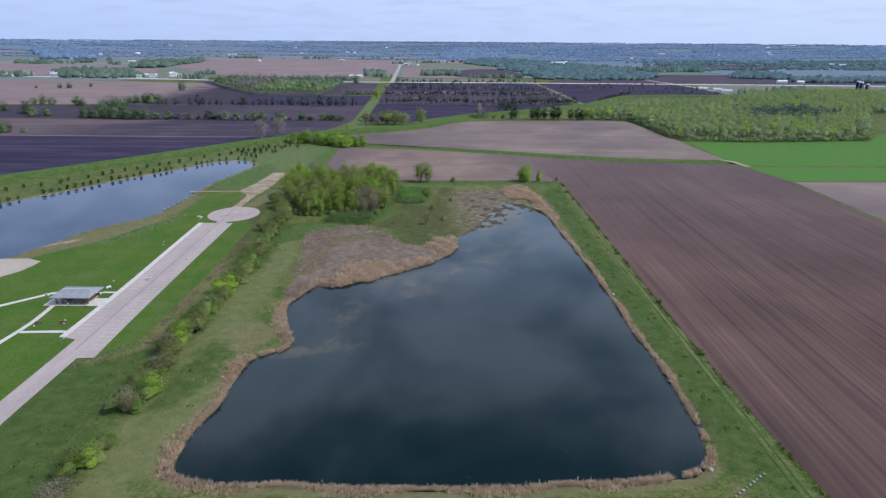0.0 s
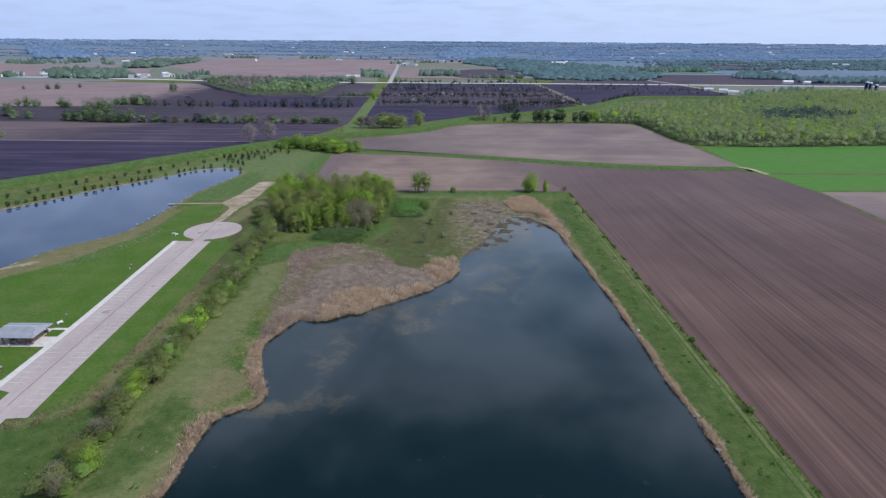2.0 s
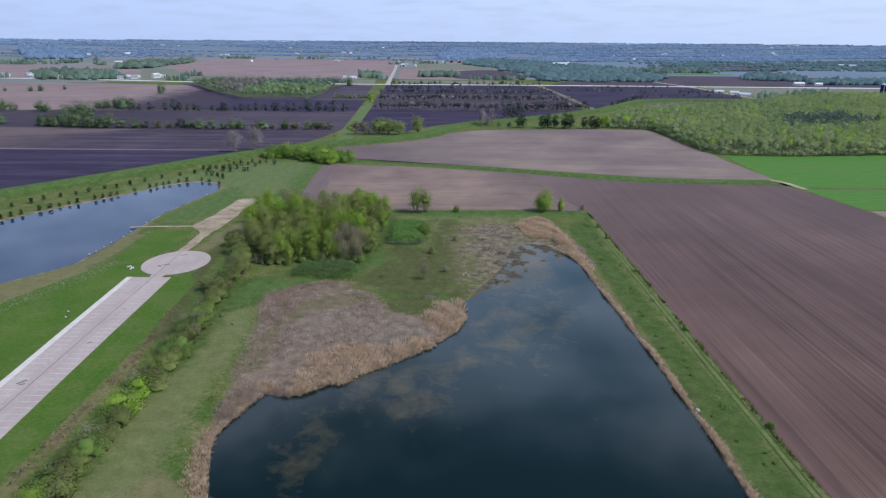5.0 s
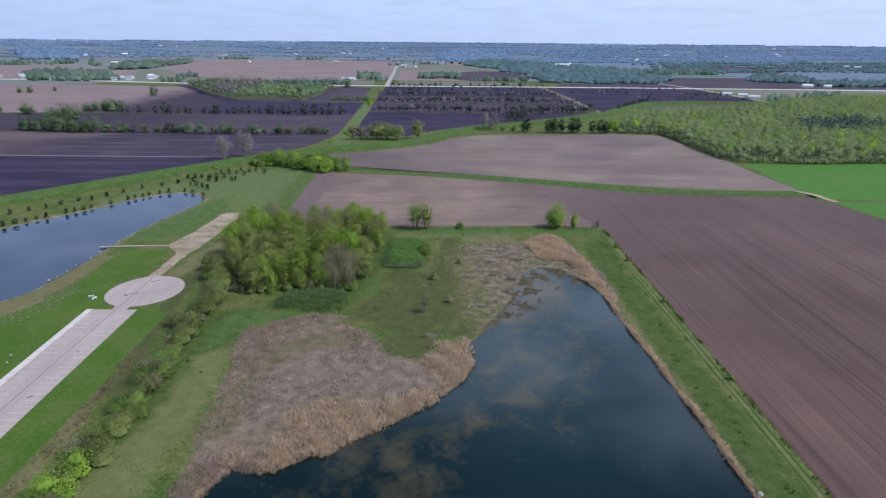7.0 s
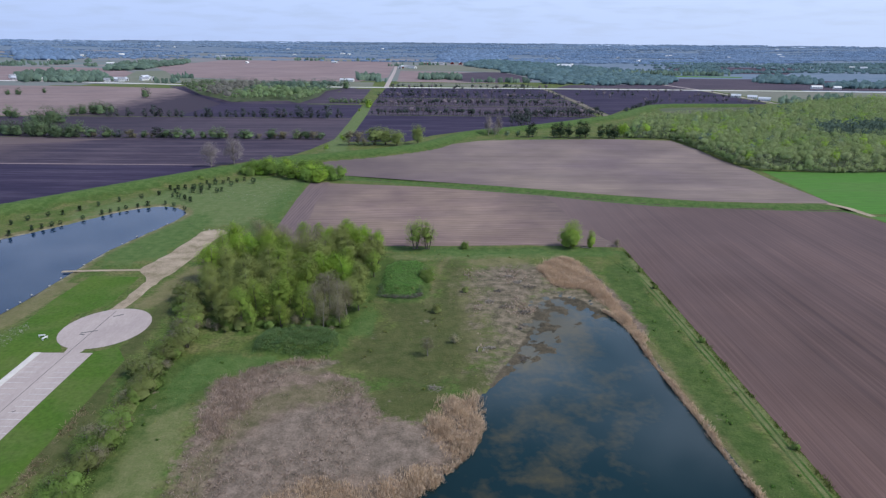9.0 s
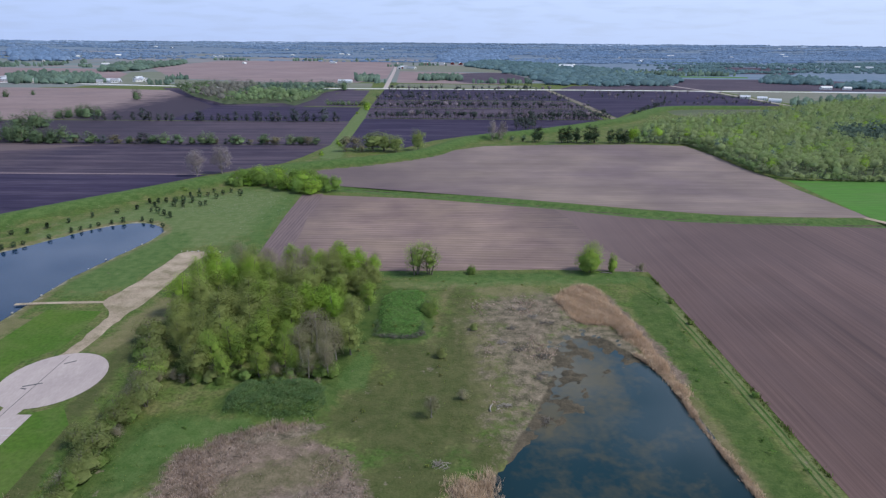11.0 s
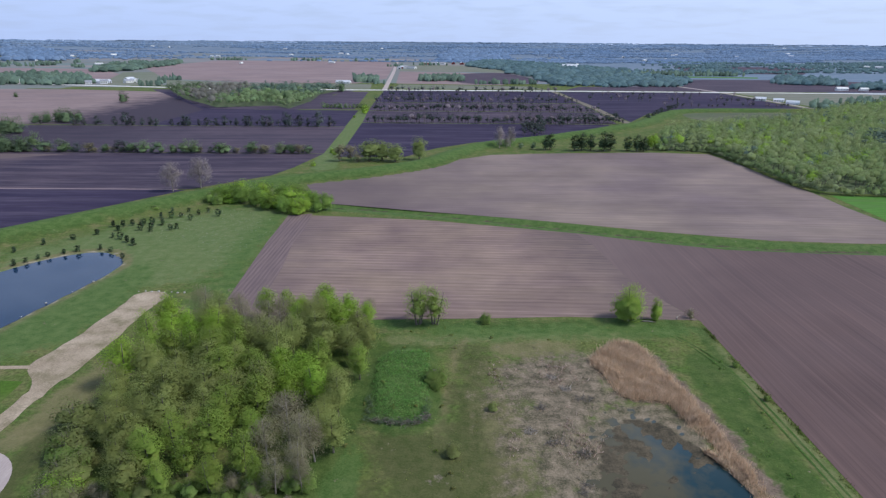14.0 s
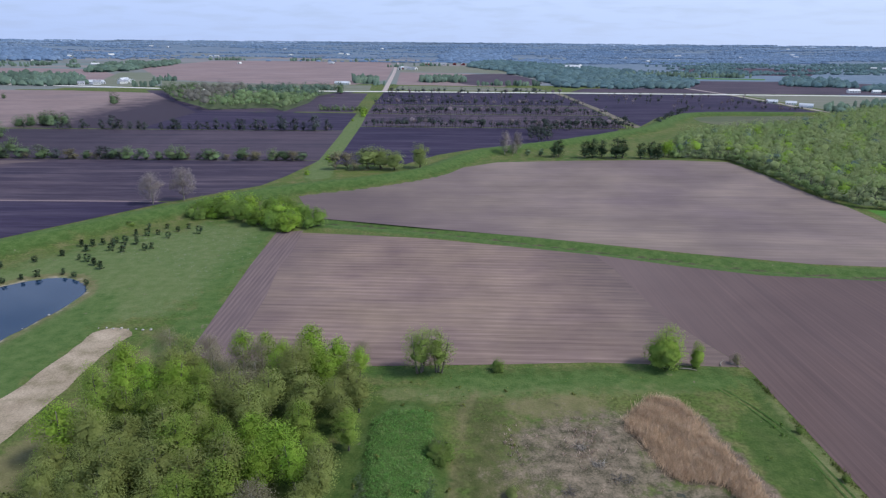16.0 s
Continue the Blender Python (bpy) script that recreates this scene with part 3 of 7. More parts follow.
def joined(*pieces):
    """Leaf quads, split into triangles, and lumps in one list of vertices, faces and normals."""
    verts, faces, normals, o = [], [], [], 0
    for v, f, nn in pieces:
        f = np.concatenate([f[:, :3], f[:, [0, 2, 3]]]) if f.shape[1] == 4 else f
        verts.append(v), faces.append(f + o), normals.append(nn)
        o += len(v)
    return np.concatenate(verts), np.concatenate(faces), np.concatenate(normals)


def crown_centres(rng, n, low, high, radius, top=0.6, hollow=0.45):
    """Clump centres in an uneven egg of a crown between two heights."""
    out = []
    lobes = rng.normal(0, 1, (5, 3))
    lobes /= np.linalg.norm(lobes, axis=1)[:, None]
    while len(out) < n:
        v = rng.normal(0, 1, 3)
        v /= np.linalg.norm(v)
        bulge = 0.78 + 0.3 * max(0, max(lobes @ v))
        r = (hollow + (1 - hollow) * rng.random() ** 0.6) * bulge
        h = (v[2] * r + 1) / 2
        wide = radius * (1 - (1 - top) * max(0, h - 0.35))
        out.append((v[0] * r * wide, v[1] * r * wide, low + (high - low) * h))
    return np.array(out)


def trunk_mesh(rng, height, radius, limbs, reach, low=0.25, fork=1):
    """A tapered, slightly bent trunk with tapered limbs that rise outwards."""
    verts, faces = [], []

    def add(rings, sides):
        v, f = tube(rings, sides)
        o = len(verts)
        verts.extend(v)
        faces.extend(tuple(i + o for i in g) for g in f)

    for s in range(fork):
        off = rng.normal(0, radius * 1.4, 2) if fork > 1 else (0, 0)
        lean = rng.normal(0, height * 0.04, 2) + np.array(off) * 2
        line = [(off[0] + lean[0] * h, off[1] + lean[1] * h, height * h) for h in (0, 0.2, 0.45, 0.7, 0.9)]
        add([(line[0], radius * 1.35)] + [(c, radius * (1 - 0.85 * h)) for c, h in zip(line[1:], (0.2, 0.45, 0.7, 0.9))], 7)
        for i in range(limbs):
            h = low + (0.85 - low) * (i + rng.random()) / limbs
            a = rng.random() * 6.28 + i * 2.4
            b = np.array([off[0] + lean[0] * h, off[1] + lean[1] * h, height * h])
            l = reach * (1.05 - 0.6 * h) * (0.7 + 0.5 * rng.random())
            d = np.array([math.cos(a), math.sin(a), 0.0])
            r = radius * (0.42 - 0.25 * h)
            add([(b, r), (b + d * l * 0.5 + (0, 0, l * 0.28), r * 0.65), (b + d * l + (0, 0, l * 0.75), r * 0.2)], 4)
    return verts, faces


TREES = {}


def tree_kind(key, seed, height, radius, low, leaf, size, clumps, per, spread, limbs=9, fork=1, top=0.6, trunk_r=None, hollow=0.45, bark=None, heart=0.42):
    """One kind of tree, built once well away under the ground line of the plan: an empty with a trunk and a crown."""
    rng = np.random.default_rng(seed)
    tv, tf = trunk_mesh(rng, height, trunk_r or height * 0.018, limbs, radius * 0.9, low / height + 0.05, fork)
    c = crown_centres(rng, clumps, low, height, radius, top, hollow)
    core = np.column_stack([c[:, :2] * 0.1, low + (c[:, 2] - low) * 0.45])
    cv, cf, cn = leaf_quads(rng, c, spread, per, size, core=core)
    if heart:
        inner = core[::8] + (c[::8] - core[::8]) * 0.5
        cv, cf, cn = joined((cv, cf, cn), clump_cores(rng, inner, radius * heart, core[::8]))
    TREES[key] = (mesh_of("trunk", tv, tf, bark or BARK, True), mesh_of("crown", cv, cf, leaf, normals=cn), height)
    return TREES[key]


FIRST = {}


def plant(key, name, x, y, height, label, group="", z=0.0, turn=None, wide=1.0):
    """A tree of that kind at its place, scaled to its height."""
    trunk, crown, own = TREES[key]
    s = height / own
    rz = random.uniform(0, 360) if turn is None else turn
    m = pose(x, y, z, 0, 0, rz) @ Matrix.Diagonal((s * wide, s * wide, s, 1))
    if (key, name) in FIRST:
        ob = copy_thing(FIRST[key, name], m)
        ob.scale = (s * wide, s * wide, s)
        ob.location, ob.rotation_euler = (x, y, z), (0, 0, radians(rz))
    else:
        ob = new(name)
        part("trunk", trunk, None, ob)
        part("crown", crown, None, ob)
        ob.location, ob.rotation_euler, ob.scale = (x, y, z), (0, 0, radians(rz)), (s * wide, s * wide, s)
        FIRST[key, name] = ob
    return tagged(ob, label, "shrub" if "bush" in name or "shrub" in name else "tree", group)


def stuff(name, verts, faces, mat, label, category, normals=None):
    return tagged(new(name, mesh_of(name, verts, faces, mat, normals=normals)), label, category, kind="stuff")


def scatter_in(rng, outline, count, smooth=True):
    """Random places inside an outline."""
    line = smooth_line(outline, 5, True) if smooth else np.array(outline, float)
    lo, hi = line.min(0), line.max(0)
    out = np.zeros((0, 2))
    while len(out) < count:
        p = lo + rng.random((count * 2, 2)) * (hi - lo)
        out = np.concatenate([out, p[inside(p, line)]])
    return out[:count]


def blades(rng, xy, z, height, width, per, lean=0.25, spread=0.3):
    """Tapered blades, several at each place."""
    n = len(xy) * per
    b = np.repeat(np.column_stack([xy, np.broadcast_to(z, len(xy))]), per, 0)
    b[:, :2] += rng.normal(0, spread, (n, 2))
    h = np.repeat(np.broadcast_to(height, len(xy)), per) * (0.6 + 0.6 * rng.random(n))
    a = math.pi + rng.normal(0, 0.9, n)
    side = np.stack([np.cos(a), np.sin(a), 0 * a], 1) * (width * (0.6 + 0.8 * rng.random(n)))[:, None] / 2
    tip = b + np.stack([rng.normal(0, lean, n) * h, rng.normal(0, lean, n) * h, h], 1)
    v = np.stack([b - side, b + side, tip + side * 0.55, tip - side * 0.55], 1)
    v = np.ascontiguousarray(v[:, ::-1])
    up = np.repeat(rng.normal(0, 0.28, (n, 3)) + (0, 0, 1), 4, 0)
    return v.reshape(-1, 3), np.arange(4 * n).reshape(n, 4), up / np.linalg.norm(up, axis=1)[:, None]

# ---- plan ----
POND = [(-57, 109), (-57, 120), (-55.5, 130), (-55, 142), (-54, 154.5), (-50, 159), (-45.5, 162), (-44.5, 167), (-48.5, 177), (-51, 186), (-52.5, 194), (-50, 203), (-46, 212.5), (-38.5, 211), (-35, 213),
        (-31, 216.5), (-25.5, 217.5), (-22.5, 221.5), (-18, 225), (-13, 229), (-7, 234), (-3, 237.5), (1, 243), (6, 251), (8, 258), (8.5, 268), (14.5, 283), (21, 296), (27.5, 312), (31, 327), (39, 336.5), (46, 336),
        (50.5, 329), (55.5, 321), (58.3, 310), (59.5, 293), (60.5, 276), (61.8, 258), (63.2, 236), (64, 215), (64.6, 198), (64.5, 180), (65.5, 165), (66, 150), (66, 137), (65.8, 128), (65, 121),
        (64, 115), (62, 111), (57.5, 107.5), (50, 105.7), (40, 104.6), (28, 103.6), (16, 103), (4, 102.5), (-8, 102.3), (-20, 102.5), (-32, 103), (-44, 103.2), (-52, 104.2), (-56, 106.3)]
POND_WEST = [(-262, 300), (-247, 327), (-230, 351), (-212, 385), (-190, 418), (-172, 447), (-155, 457), (-140, 447), (-138, 434), (-142, 412),
             (-148, 382), (-149, 351), (-150, 320), (-153, 304), (-163, 291), (-171.5, 278), (-176, 263), (-180, 251), (-183, 241), (-192, 236), (-215, 226), (-270, 215), (-300, 250)]
LEVEE = [(-380, 260), (-330, 325), (-285, 378), (-240, 434), (-204, 482), (-175, 520), (-140, 560), (-105, 595), (-62, 620), (-22, 652), (0, 690), (30, 735),
         (95, 780), (165, 840), (215, 890), (265, 968), (320, 1016), (480, 1026), (640, 1035)]
SWALE = [(-72, 534), (-49.5, 530.5), (-16.6, 521), (11.7, 511.5), (40.8, 500.8), (75.4, 488.5), (98, 480), (120, 473), (142, 468), (164, 465.3), (224, 462)]
pond_line, west_line = smooth_line(POND, 4, True), smooth_line(POND_WEST, 5, True)
levee_line, swale_line = smooth_line(LEVEE, 8), smooth_line(SWALE, 8)
WATER_Z = -0.5
FLATS = [(13, 277), (12, 292), (12, 310), (14, 328), (18, 342), (27, 352), (37, 351), (46, 345), (54, 340), (57.5, 330), (58, 318), (49, 311), (41, 303), (36, 292), (28, 286), (20, 280)]
flats_line = smooth_line(FLATS, 4, True)
MOUNDS = [(-16.5, 353, 7.5, 16, 2.0), (-45, 299, 12.5, 6.5, 2.4)]


def terrain(xy):
    """Height of the ground at points of the plan."""
    x, y = xy[:, 0], xy[:, 1]
    r = np.hypot(x, y - 100)
    z = 62 * np.clip((r - 2900) / 1850, 0, 1) ** 1.35
    near = (x > -330) & (x < 130) & (y > 40) & (y < 480)
    p = xy[near]
    if len(p):
        for line, depth in ((pond_line, 1.6), (west_line, 1.6)):
            d = signed(p, line)
            z[near] += np.where(d < 0, WATER_Z + np.maximum(d * 0.3, -depth), WATER_Z * np.clip(1 - d / 5, 0, 1))
        rough = np.clip((78 - p[:, 0]) / 8, 0, 1) * np.clip((390 - p[:, 1]) / 8, 0, 1) * np.clip((p[:, 0] + 90) / 6, 0, 1)
        z[near] += rough * 0.14 * (np.sin(p[:, 0] * 0.31 + p[:, 1] * 0.17) + np.sin(p[:, 0] * 0.13 - p[:, 1] * 0.27) * 0.9 + np.sin(p[:, 0] * 0.9 + p[:, 1] * 1.1) * 0.4)
        flat = np.clip(-signed(p, flats_line) / 5, 0, 1)
        lumpy = np.sin(p[:, 0] * 0.41 + 2.2 * np.sin(p[:, 1] * 0.13)) * np.sin(p[:, 1] * 0.37 + 1.7 * np.sin(p[:, 0] * 0.17)) + 0.6 * np.sin(p[:, 0] * 0.83 + p[:, 1] * 0.61) * np.sin(p[:, 1] * 0.93 - p[:, 0] * 0.35)
        lumpy += 0.55 * np.sin(p[:, 0] * 1.55 + 1.3 * np.sin(p[:, 1] * 0.71)) * np.sin(p[:, 1] * 1.43 + 1.1 * np.sin(p[:, 0] * 0.83)) + 0.3 * np.sin(p[:, 0] * 2.3 - p[:, 1] * 1.1) * np.sin(p[:, 1] * 2.1 + p[:, 0] * 0.9)
        shelf = WATER_Z + 0.2 * lumpy + 0.5 * np.clip((signed(p, pond_line) + 5) / 22, -0.5, 1)
        z[near] = z[near] * (1 - flat) + shelf * flat
        for cx, cy, a, b, h in MOUNDS:
            e = (((p[:, 0] - cx) / a) ** 4 + ((p[:, 1] - cy) / b) ** 4) ** 0.25
            z[near] += h * np.clip((1.12 - e) / 0.3, 0, 1)
    mid = (x > -420) & (x < 680) & (y > 240) & (y < 1060)
    p = xy[mid]
    if len(p):
        z[mid] += 3.8 * np.clip((13 - line_distance(p, levee_line)) / 10, 0, 1)
        z[mid] -= 1.1 * np.clip((5.5 - line_distance(p, swale_line)) / 4.5, 0, 1)
    return z


def lines_from(lo, hi, step, far, low_end, high_end, grow=1.13):
    out = list(np.arange(lo, hi + step, step))
    out += list(np.arange(out[-1] + 5, far, 5.0))
    s = 5.0
    while out[-1] < high_end:
        s *= grow
        out.append(out[-1] + s)
    s = step
    while out[0] > low_end:
        s *= grow
        out.insert(0, out[0] - s)
    return np.array(out)


def build_ground():
    xs, ys = lines_from(-300, 100, 2.5, 345, -4900, 4900), lines_from(90, 580, 2.5, 1060, -4900, 4900)
    xs, ys = np.union1d(xs, np.arange(1.25, 60, 1.25)), np.union1d(ys, np.arange(266.25, 366, 1.25))
    gx, gy = np.meshgrid(xs, ys)
    xy = np.column_stack([gx.ravel(), gy.ravel()])
    z = terrain(xy)
    n, k = len(xs), len(ys)
    i, j = np.meshgrid(np.arange(n - 1), np.arange(k - 1))
    a = (j * n + i).ravel()
    f = np.stack([a, a + 1, a + n + 1, a + n], 1)
    c = xy[f].mean(1)
    r = np.hypot(c[:, 0], c[:, 1] - 100)
    f, r = f[r < 4800], r[r < 4800]
    me = mesh_of("ground", np.column_stack([xy, z]), f, MEADOW, True)
    for zone, outlines in COVER.items():
        a = np.zeros(len(xy))
        sel = (np.abs(xy[:, 0]) < 430) & (xy[:, 1] > 40) & (xy[:, 1] < 1060)
        for o, soft in outlines:
            d = o(xy[sel]) if callable(o) else signed(xy[sel], smooth_line(o, 4, True))
            a[sel] = np.maximum(a[sel], np.clip(0.5 - d / soft, 0, 1))
        me.attributes.new(zone, "FLOAT", "POINT").data.foreach_set("value", a.astype(np.float32))
    me.materials.append(FAR_LAND_HAZED)
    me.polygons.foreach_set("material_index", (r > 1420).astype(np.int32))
    tagged(new("ground", me), "rough meadow and farmland reaching the horizon", "ground", kind="structure")


def far_land():
    """Patchwork of distant fields: cells of tilled, green and fallow ground, greyed and blued for haze."""
    m = material("far_patchwork_hazed", (0.14, 0.175, 0.180), (0.19, 0.195, 0.20), (0.14, 0.17, 0.19), (0.002, 0.01, 0.1), (0.5, 0.4, 0.1))
    n, k = m.node_tree.nodes, m.node_tree.links
    p = n["Principled BSDF"]
    old = p.inputs["Base Color"].links[0].from_socket
    geo = n.new("ShaderNodeNewGeometry")
    mp = n.new("ShaderNodeMapping")
    mp.inputs["Scale"].default_value = (0.0016, 0.0042, 0.0)
    k.new(geo.outputs["Position"], mp.inputs[0])
    vo = n.new("ShaderNodeTexVoronoi")
    vo.distance, vo.inputs["Scale"].default_value = "CHEBYCHEV", 1.0
    k.new(mp.outputs[0], vo.inputs["Vector"])
    ramp = n.new("ShaderNodeValToRGB")
    ramp.color_ramp.interpolation = "CONSTANT"
    e = ramp.color_ramp.elements
    e[0].color, e[1].color, e[1].position = (0.180, 0.182, 0.165, 1), (0.26, 0.215, 0.20, 1), 0.3
    for at, c in ((0.45, (0.17, 0.19, 0.17, 1)), (0.6, (0.15, 0.14, 0.165, 1)), (0.75, (0.23, 0.21, 0.21, 1)), (0.88, (0.16, 0.20, 0.19, 1))):
        g = e.new(at)
        g.color = c
    sep = n.new("ShaderNodeSeparateColor")
    k.new(vo.outputs["Color"], sep.inputs[0])
    k.new(sep.outputs[0], ramp.inputs[0])
    x = n.new("ShaderNodeMix")
    x.data_type = "RGBA"
    x.inputs[0].default_value = 0.7
    k.new(old, x.inputs[6])
    k.new(ramp.outputs[0], x.inputs[7])
    # woods, coloured haze-blue, take over east of the lane and towards the horizon
    sxyz, grain, big = n.new("ShaderNodeSeparateXYZ"), n.new("ShaderNodeTexNoise"), n.new("ShaderNodeTexNoise")
    k.new(geo.outputs["Position"], sxyz.inputs[0])
    for t, s, d in ((grain, 0.03, 6.0), (big, 0.004, 5.0)):
        t.inputs["Scale"].default_value, t.inputs["Detail"].default_value = s, d
        k.new(geo.outputs["Position"], t.inputs["Vector"])

    def calc(op, a, b, clamp=False):
        q = n.new("ShaderNodeMath")
        q.operation, q.use_clamp = op, clamp
        for i, v in enumerate((a, b)):
            if isinstance(v, (int, float)):
                q.inputs[i].default_value = v
            else:
                k.new(v, q.inputs[i])
        return q.outputs[0]

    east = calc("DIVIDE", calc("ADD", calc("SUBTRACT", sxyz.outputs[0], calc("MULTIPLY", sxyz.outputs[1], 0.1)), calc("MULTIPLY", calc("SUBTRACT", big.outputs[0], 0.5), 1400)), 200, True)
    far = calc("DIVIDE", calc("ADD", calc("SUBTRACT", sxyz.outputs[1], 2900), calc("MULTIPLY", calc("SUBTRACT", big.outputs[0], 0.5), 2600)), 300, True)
    # blue ramp: haze over the woods is painted into these colours
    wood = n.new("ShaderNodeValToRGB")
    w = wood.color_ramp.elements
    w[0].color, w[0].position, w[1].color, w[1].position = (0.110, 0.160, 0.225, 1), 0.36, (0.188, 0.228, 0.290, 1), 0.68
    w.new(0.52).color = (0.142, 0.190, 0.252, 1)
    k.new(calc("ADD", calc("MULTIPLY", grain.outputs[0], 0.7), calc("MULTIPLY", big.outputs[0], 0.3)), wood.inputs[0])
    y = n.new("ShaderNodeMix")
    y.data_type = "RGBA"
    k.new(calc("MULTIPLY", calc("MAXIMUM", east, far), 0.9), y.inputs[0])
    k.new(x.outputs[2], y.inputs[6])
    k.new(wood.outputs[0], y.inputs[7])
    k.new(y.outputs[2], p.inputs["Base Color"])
    return m


FAR_LAND_HAZED = far_land()
COVER = {}
rubble_line = smooth_line([(-102, 152), (-96.5, 154.5), (-91, 158), (-87.5, 164), (-88.9, 175), (-88.7, 189), (-88.6, 207), (-88.4, 223), (-89.5, 242), (-91, 262)], 4)
COVER["litter"] = [([(-63, 276), (-57, 281), (-42, 287), (-34, 283), (-24, 277), (-19.5, 265), (-12, 259), (-2.5, 262), (-0.8, 267), (7.9, 272.7), (10, 258), (3, 241), (-3, 234), (-12, 228), (-20, 220), (-25, 215), (-35, 210), (-45, 210), (-50, 204), (-55, 212), (-57, 224), (-59, 240), (-61, 258)], 7),
               ([(36, 364), (46, 375), (53, 375), (57, 366), (60, 350), (63, 332), (63.5, 300), (59, 318), (53, 341), (41, 346)], 5),
               ]
COVER["mud"] = [([(20, 300), (24, 320), (34, 340), (50, 342), (57, 332), (50, 316), (38, 300), (24, 290)], 5), ([(9, 355), (13, 363.5), (22, 366), (40, 366), (42, 346), (36, 334), (30, 318), (22, 297), (14, 279), (12, 290), (13, 302), (11, 321), (10, 341)], 26), ([(-55, 281), (-44, 287), (-35, 290), (-30, 288), (-40, 283)], 3)]
COVER["grey"] = [([(-48, 230), (-50, 246), (-40, 262), (-28, 268), (-20, 258), (-6, 258), (-4, 246), (-16, 240), (-30, 240), (-38, 232)], 12), ([(14, 350), (18, 364), (34, 364), (34, 348), (24, 334)], 10)]
COVER["lush_shaded"] = [([(-130, 40), (-128, 148), (-106, 150), (-88, 158), (-80, 140), (-78, 40)], 14), ([(64, 110), (66, 160), (64.5, 260), (63.5, 330), (62, 352), (70, 372), (73, 330), (73.5, 200), (74, 110)], 5), ([(79.6, 388), (76, 388), (69, 350), (67.5, 300), (68, 240), (71, 140), (73, 100), (78, 100), (76, 200), (73.5, 300), (75, 350)], 5), ([(-28, 389), (20, 391), (74, 392), (70, 384), (40, 384), (0, 382)], 6),
             # strip along the grove's east side: tree shade painted as darker grass
             ([(-26, 334), (-26, 369), (-9, 371), (-8, 334)], 4), ([(-58, 292), (-58, 307), (-33, 307), (-33, 292)], 5), ([(-32, 300), (-27, 318), (-26, 385), (-31, 385), (-33, 340), (-40, 309)], 6),
             ([(-65, 130), (-60, 158), (-68, 166), (-73, 150), (-72, 128)], 8), ([(-63, 268), (-66, 288), (-60, 292), (-80, 290), (-79, 262)], 9), ([(-74, 215), (-71, 250), (-76, 262), (-78, 220)], 8),
             # levee slopes: darker green stands in for their shading
             (lambda p: line_distance(p, levee_line) - 12, 8), (lambda p: line_distance(p, swale_line) - 9, 6)]
COVER["vivid"] = [([(-74, 272), (-74, 284), (-70, 289), (-50, 291), (-50, 286), (-59, 282), (-65, 276), (-68, 266)], 5), ([(-27, 326), (-32, 306), (-26, 303), (-23, 319)], 4), ([(-24, 336), (-24, 368), (-11, 369), (-11, 336)], 3), ([(-28, 386), (20, 388), (72, 389), (70, 381), (40, 380), (0, 378)], 12), (lambda p: line_distance(p, swale_line) - 9, 8),
              ([(-92, 400), (-96, 440), (-100, 470), (-96, 510), (-88, 510), (-87, 470), (-84, 400)], 14), ([(-118, 415), (-122, 440), (-132, 440), (-140, 405), (-146, 372), (-122, 372)], 14), (lambda p: line_distance(p, levee_line) - 9, 10)]
COVER["olive"] = [([(-34, 284), (-34, 298), (-24, 306), (-24, 332), (-8, 330), (4, 300), (6, 286), (-6, 272), (-22, 280)], 26), ([(-20, 330), (-6, 332), (0, 372), (8, 368), (6, 340), (9, 312), (8, 290), (-6, 278), (-24, 280), (-30, 292), (-20, 302)], 14), ([(-24, 268), (-19, 262), (-12, 259), (-4, 263), (-3, 272), (-12, 276)], 5), ([(1, 277), (4, 272), (12, 277), (10, 285)], 4),
              ([(-95, 332), (-93, 300), (-88, 270), (-84, 240), (-90, 240), (-95, 280), (-101, 325)], 6)]
COVER["sedge"] = [([(6, 290), (4, 330), (4, 360), (12, 368), (36, 366), (36, 340), (24, 305), (14, 280)], 16), ([(-55, 252), (-50, 268), (-38, 276), (-24, 276), (-28, 268), (-44, 262), (-52, 244)], 9), ([(-58, 222), (-58, 245), (-52, 248), (-50, 226)], 8), ([(-44, 286), (-36, 290), (-30, 286), (-38, 280)], 5)]
COVER["pale"] = [([(-146, 372), (-122, 372), (-118, 415), (-92, 440), (-88, 510), (-100, 535), (-150, 505), (-190, 445), (-172, 390)], 26), (lambda p: line_distance(p, np.array([(-92.0, 640.0), (-97.0, 700.0), (-104.0, 1000.0)])) - 9, 5)]
COVER["fresh"] = [(lambda p: np.abs(p[:, 0] - 78.2 + (p[:, 1] - 100) * 0.004) - 1.6 + 9 * ((p[:, 1] < 100) | (p[:, 1] > 385)), 3), ([(-75, 100), (-62, 100), (-58, 150), (-62, 200), (-61, 240), (-66, 266), (-75, 262), (-75, 150)], 9),
              # the levee's crown is coloured paler for its lit top edge
              ([(-24, 378), (10, 384), (60, 386), (60, 379), (10, 377), (-20, 372)], 8), (lambda p: line_distance(p, levee_line) - 4, 9), ([(66, 120), (66, 200), (65, 300), (67, 300), (69, 200), (70, 120)], 5)]
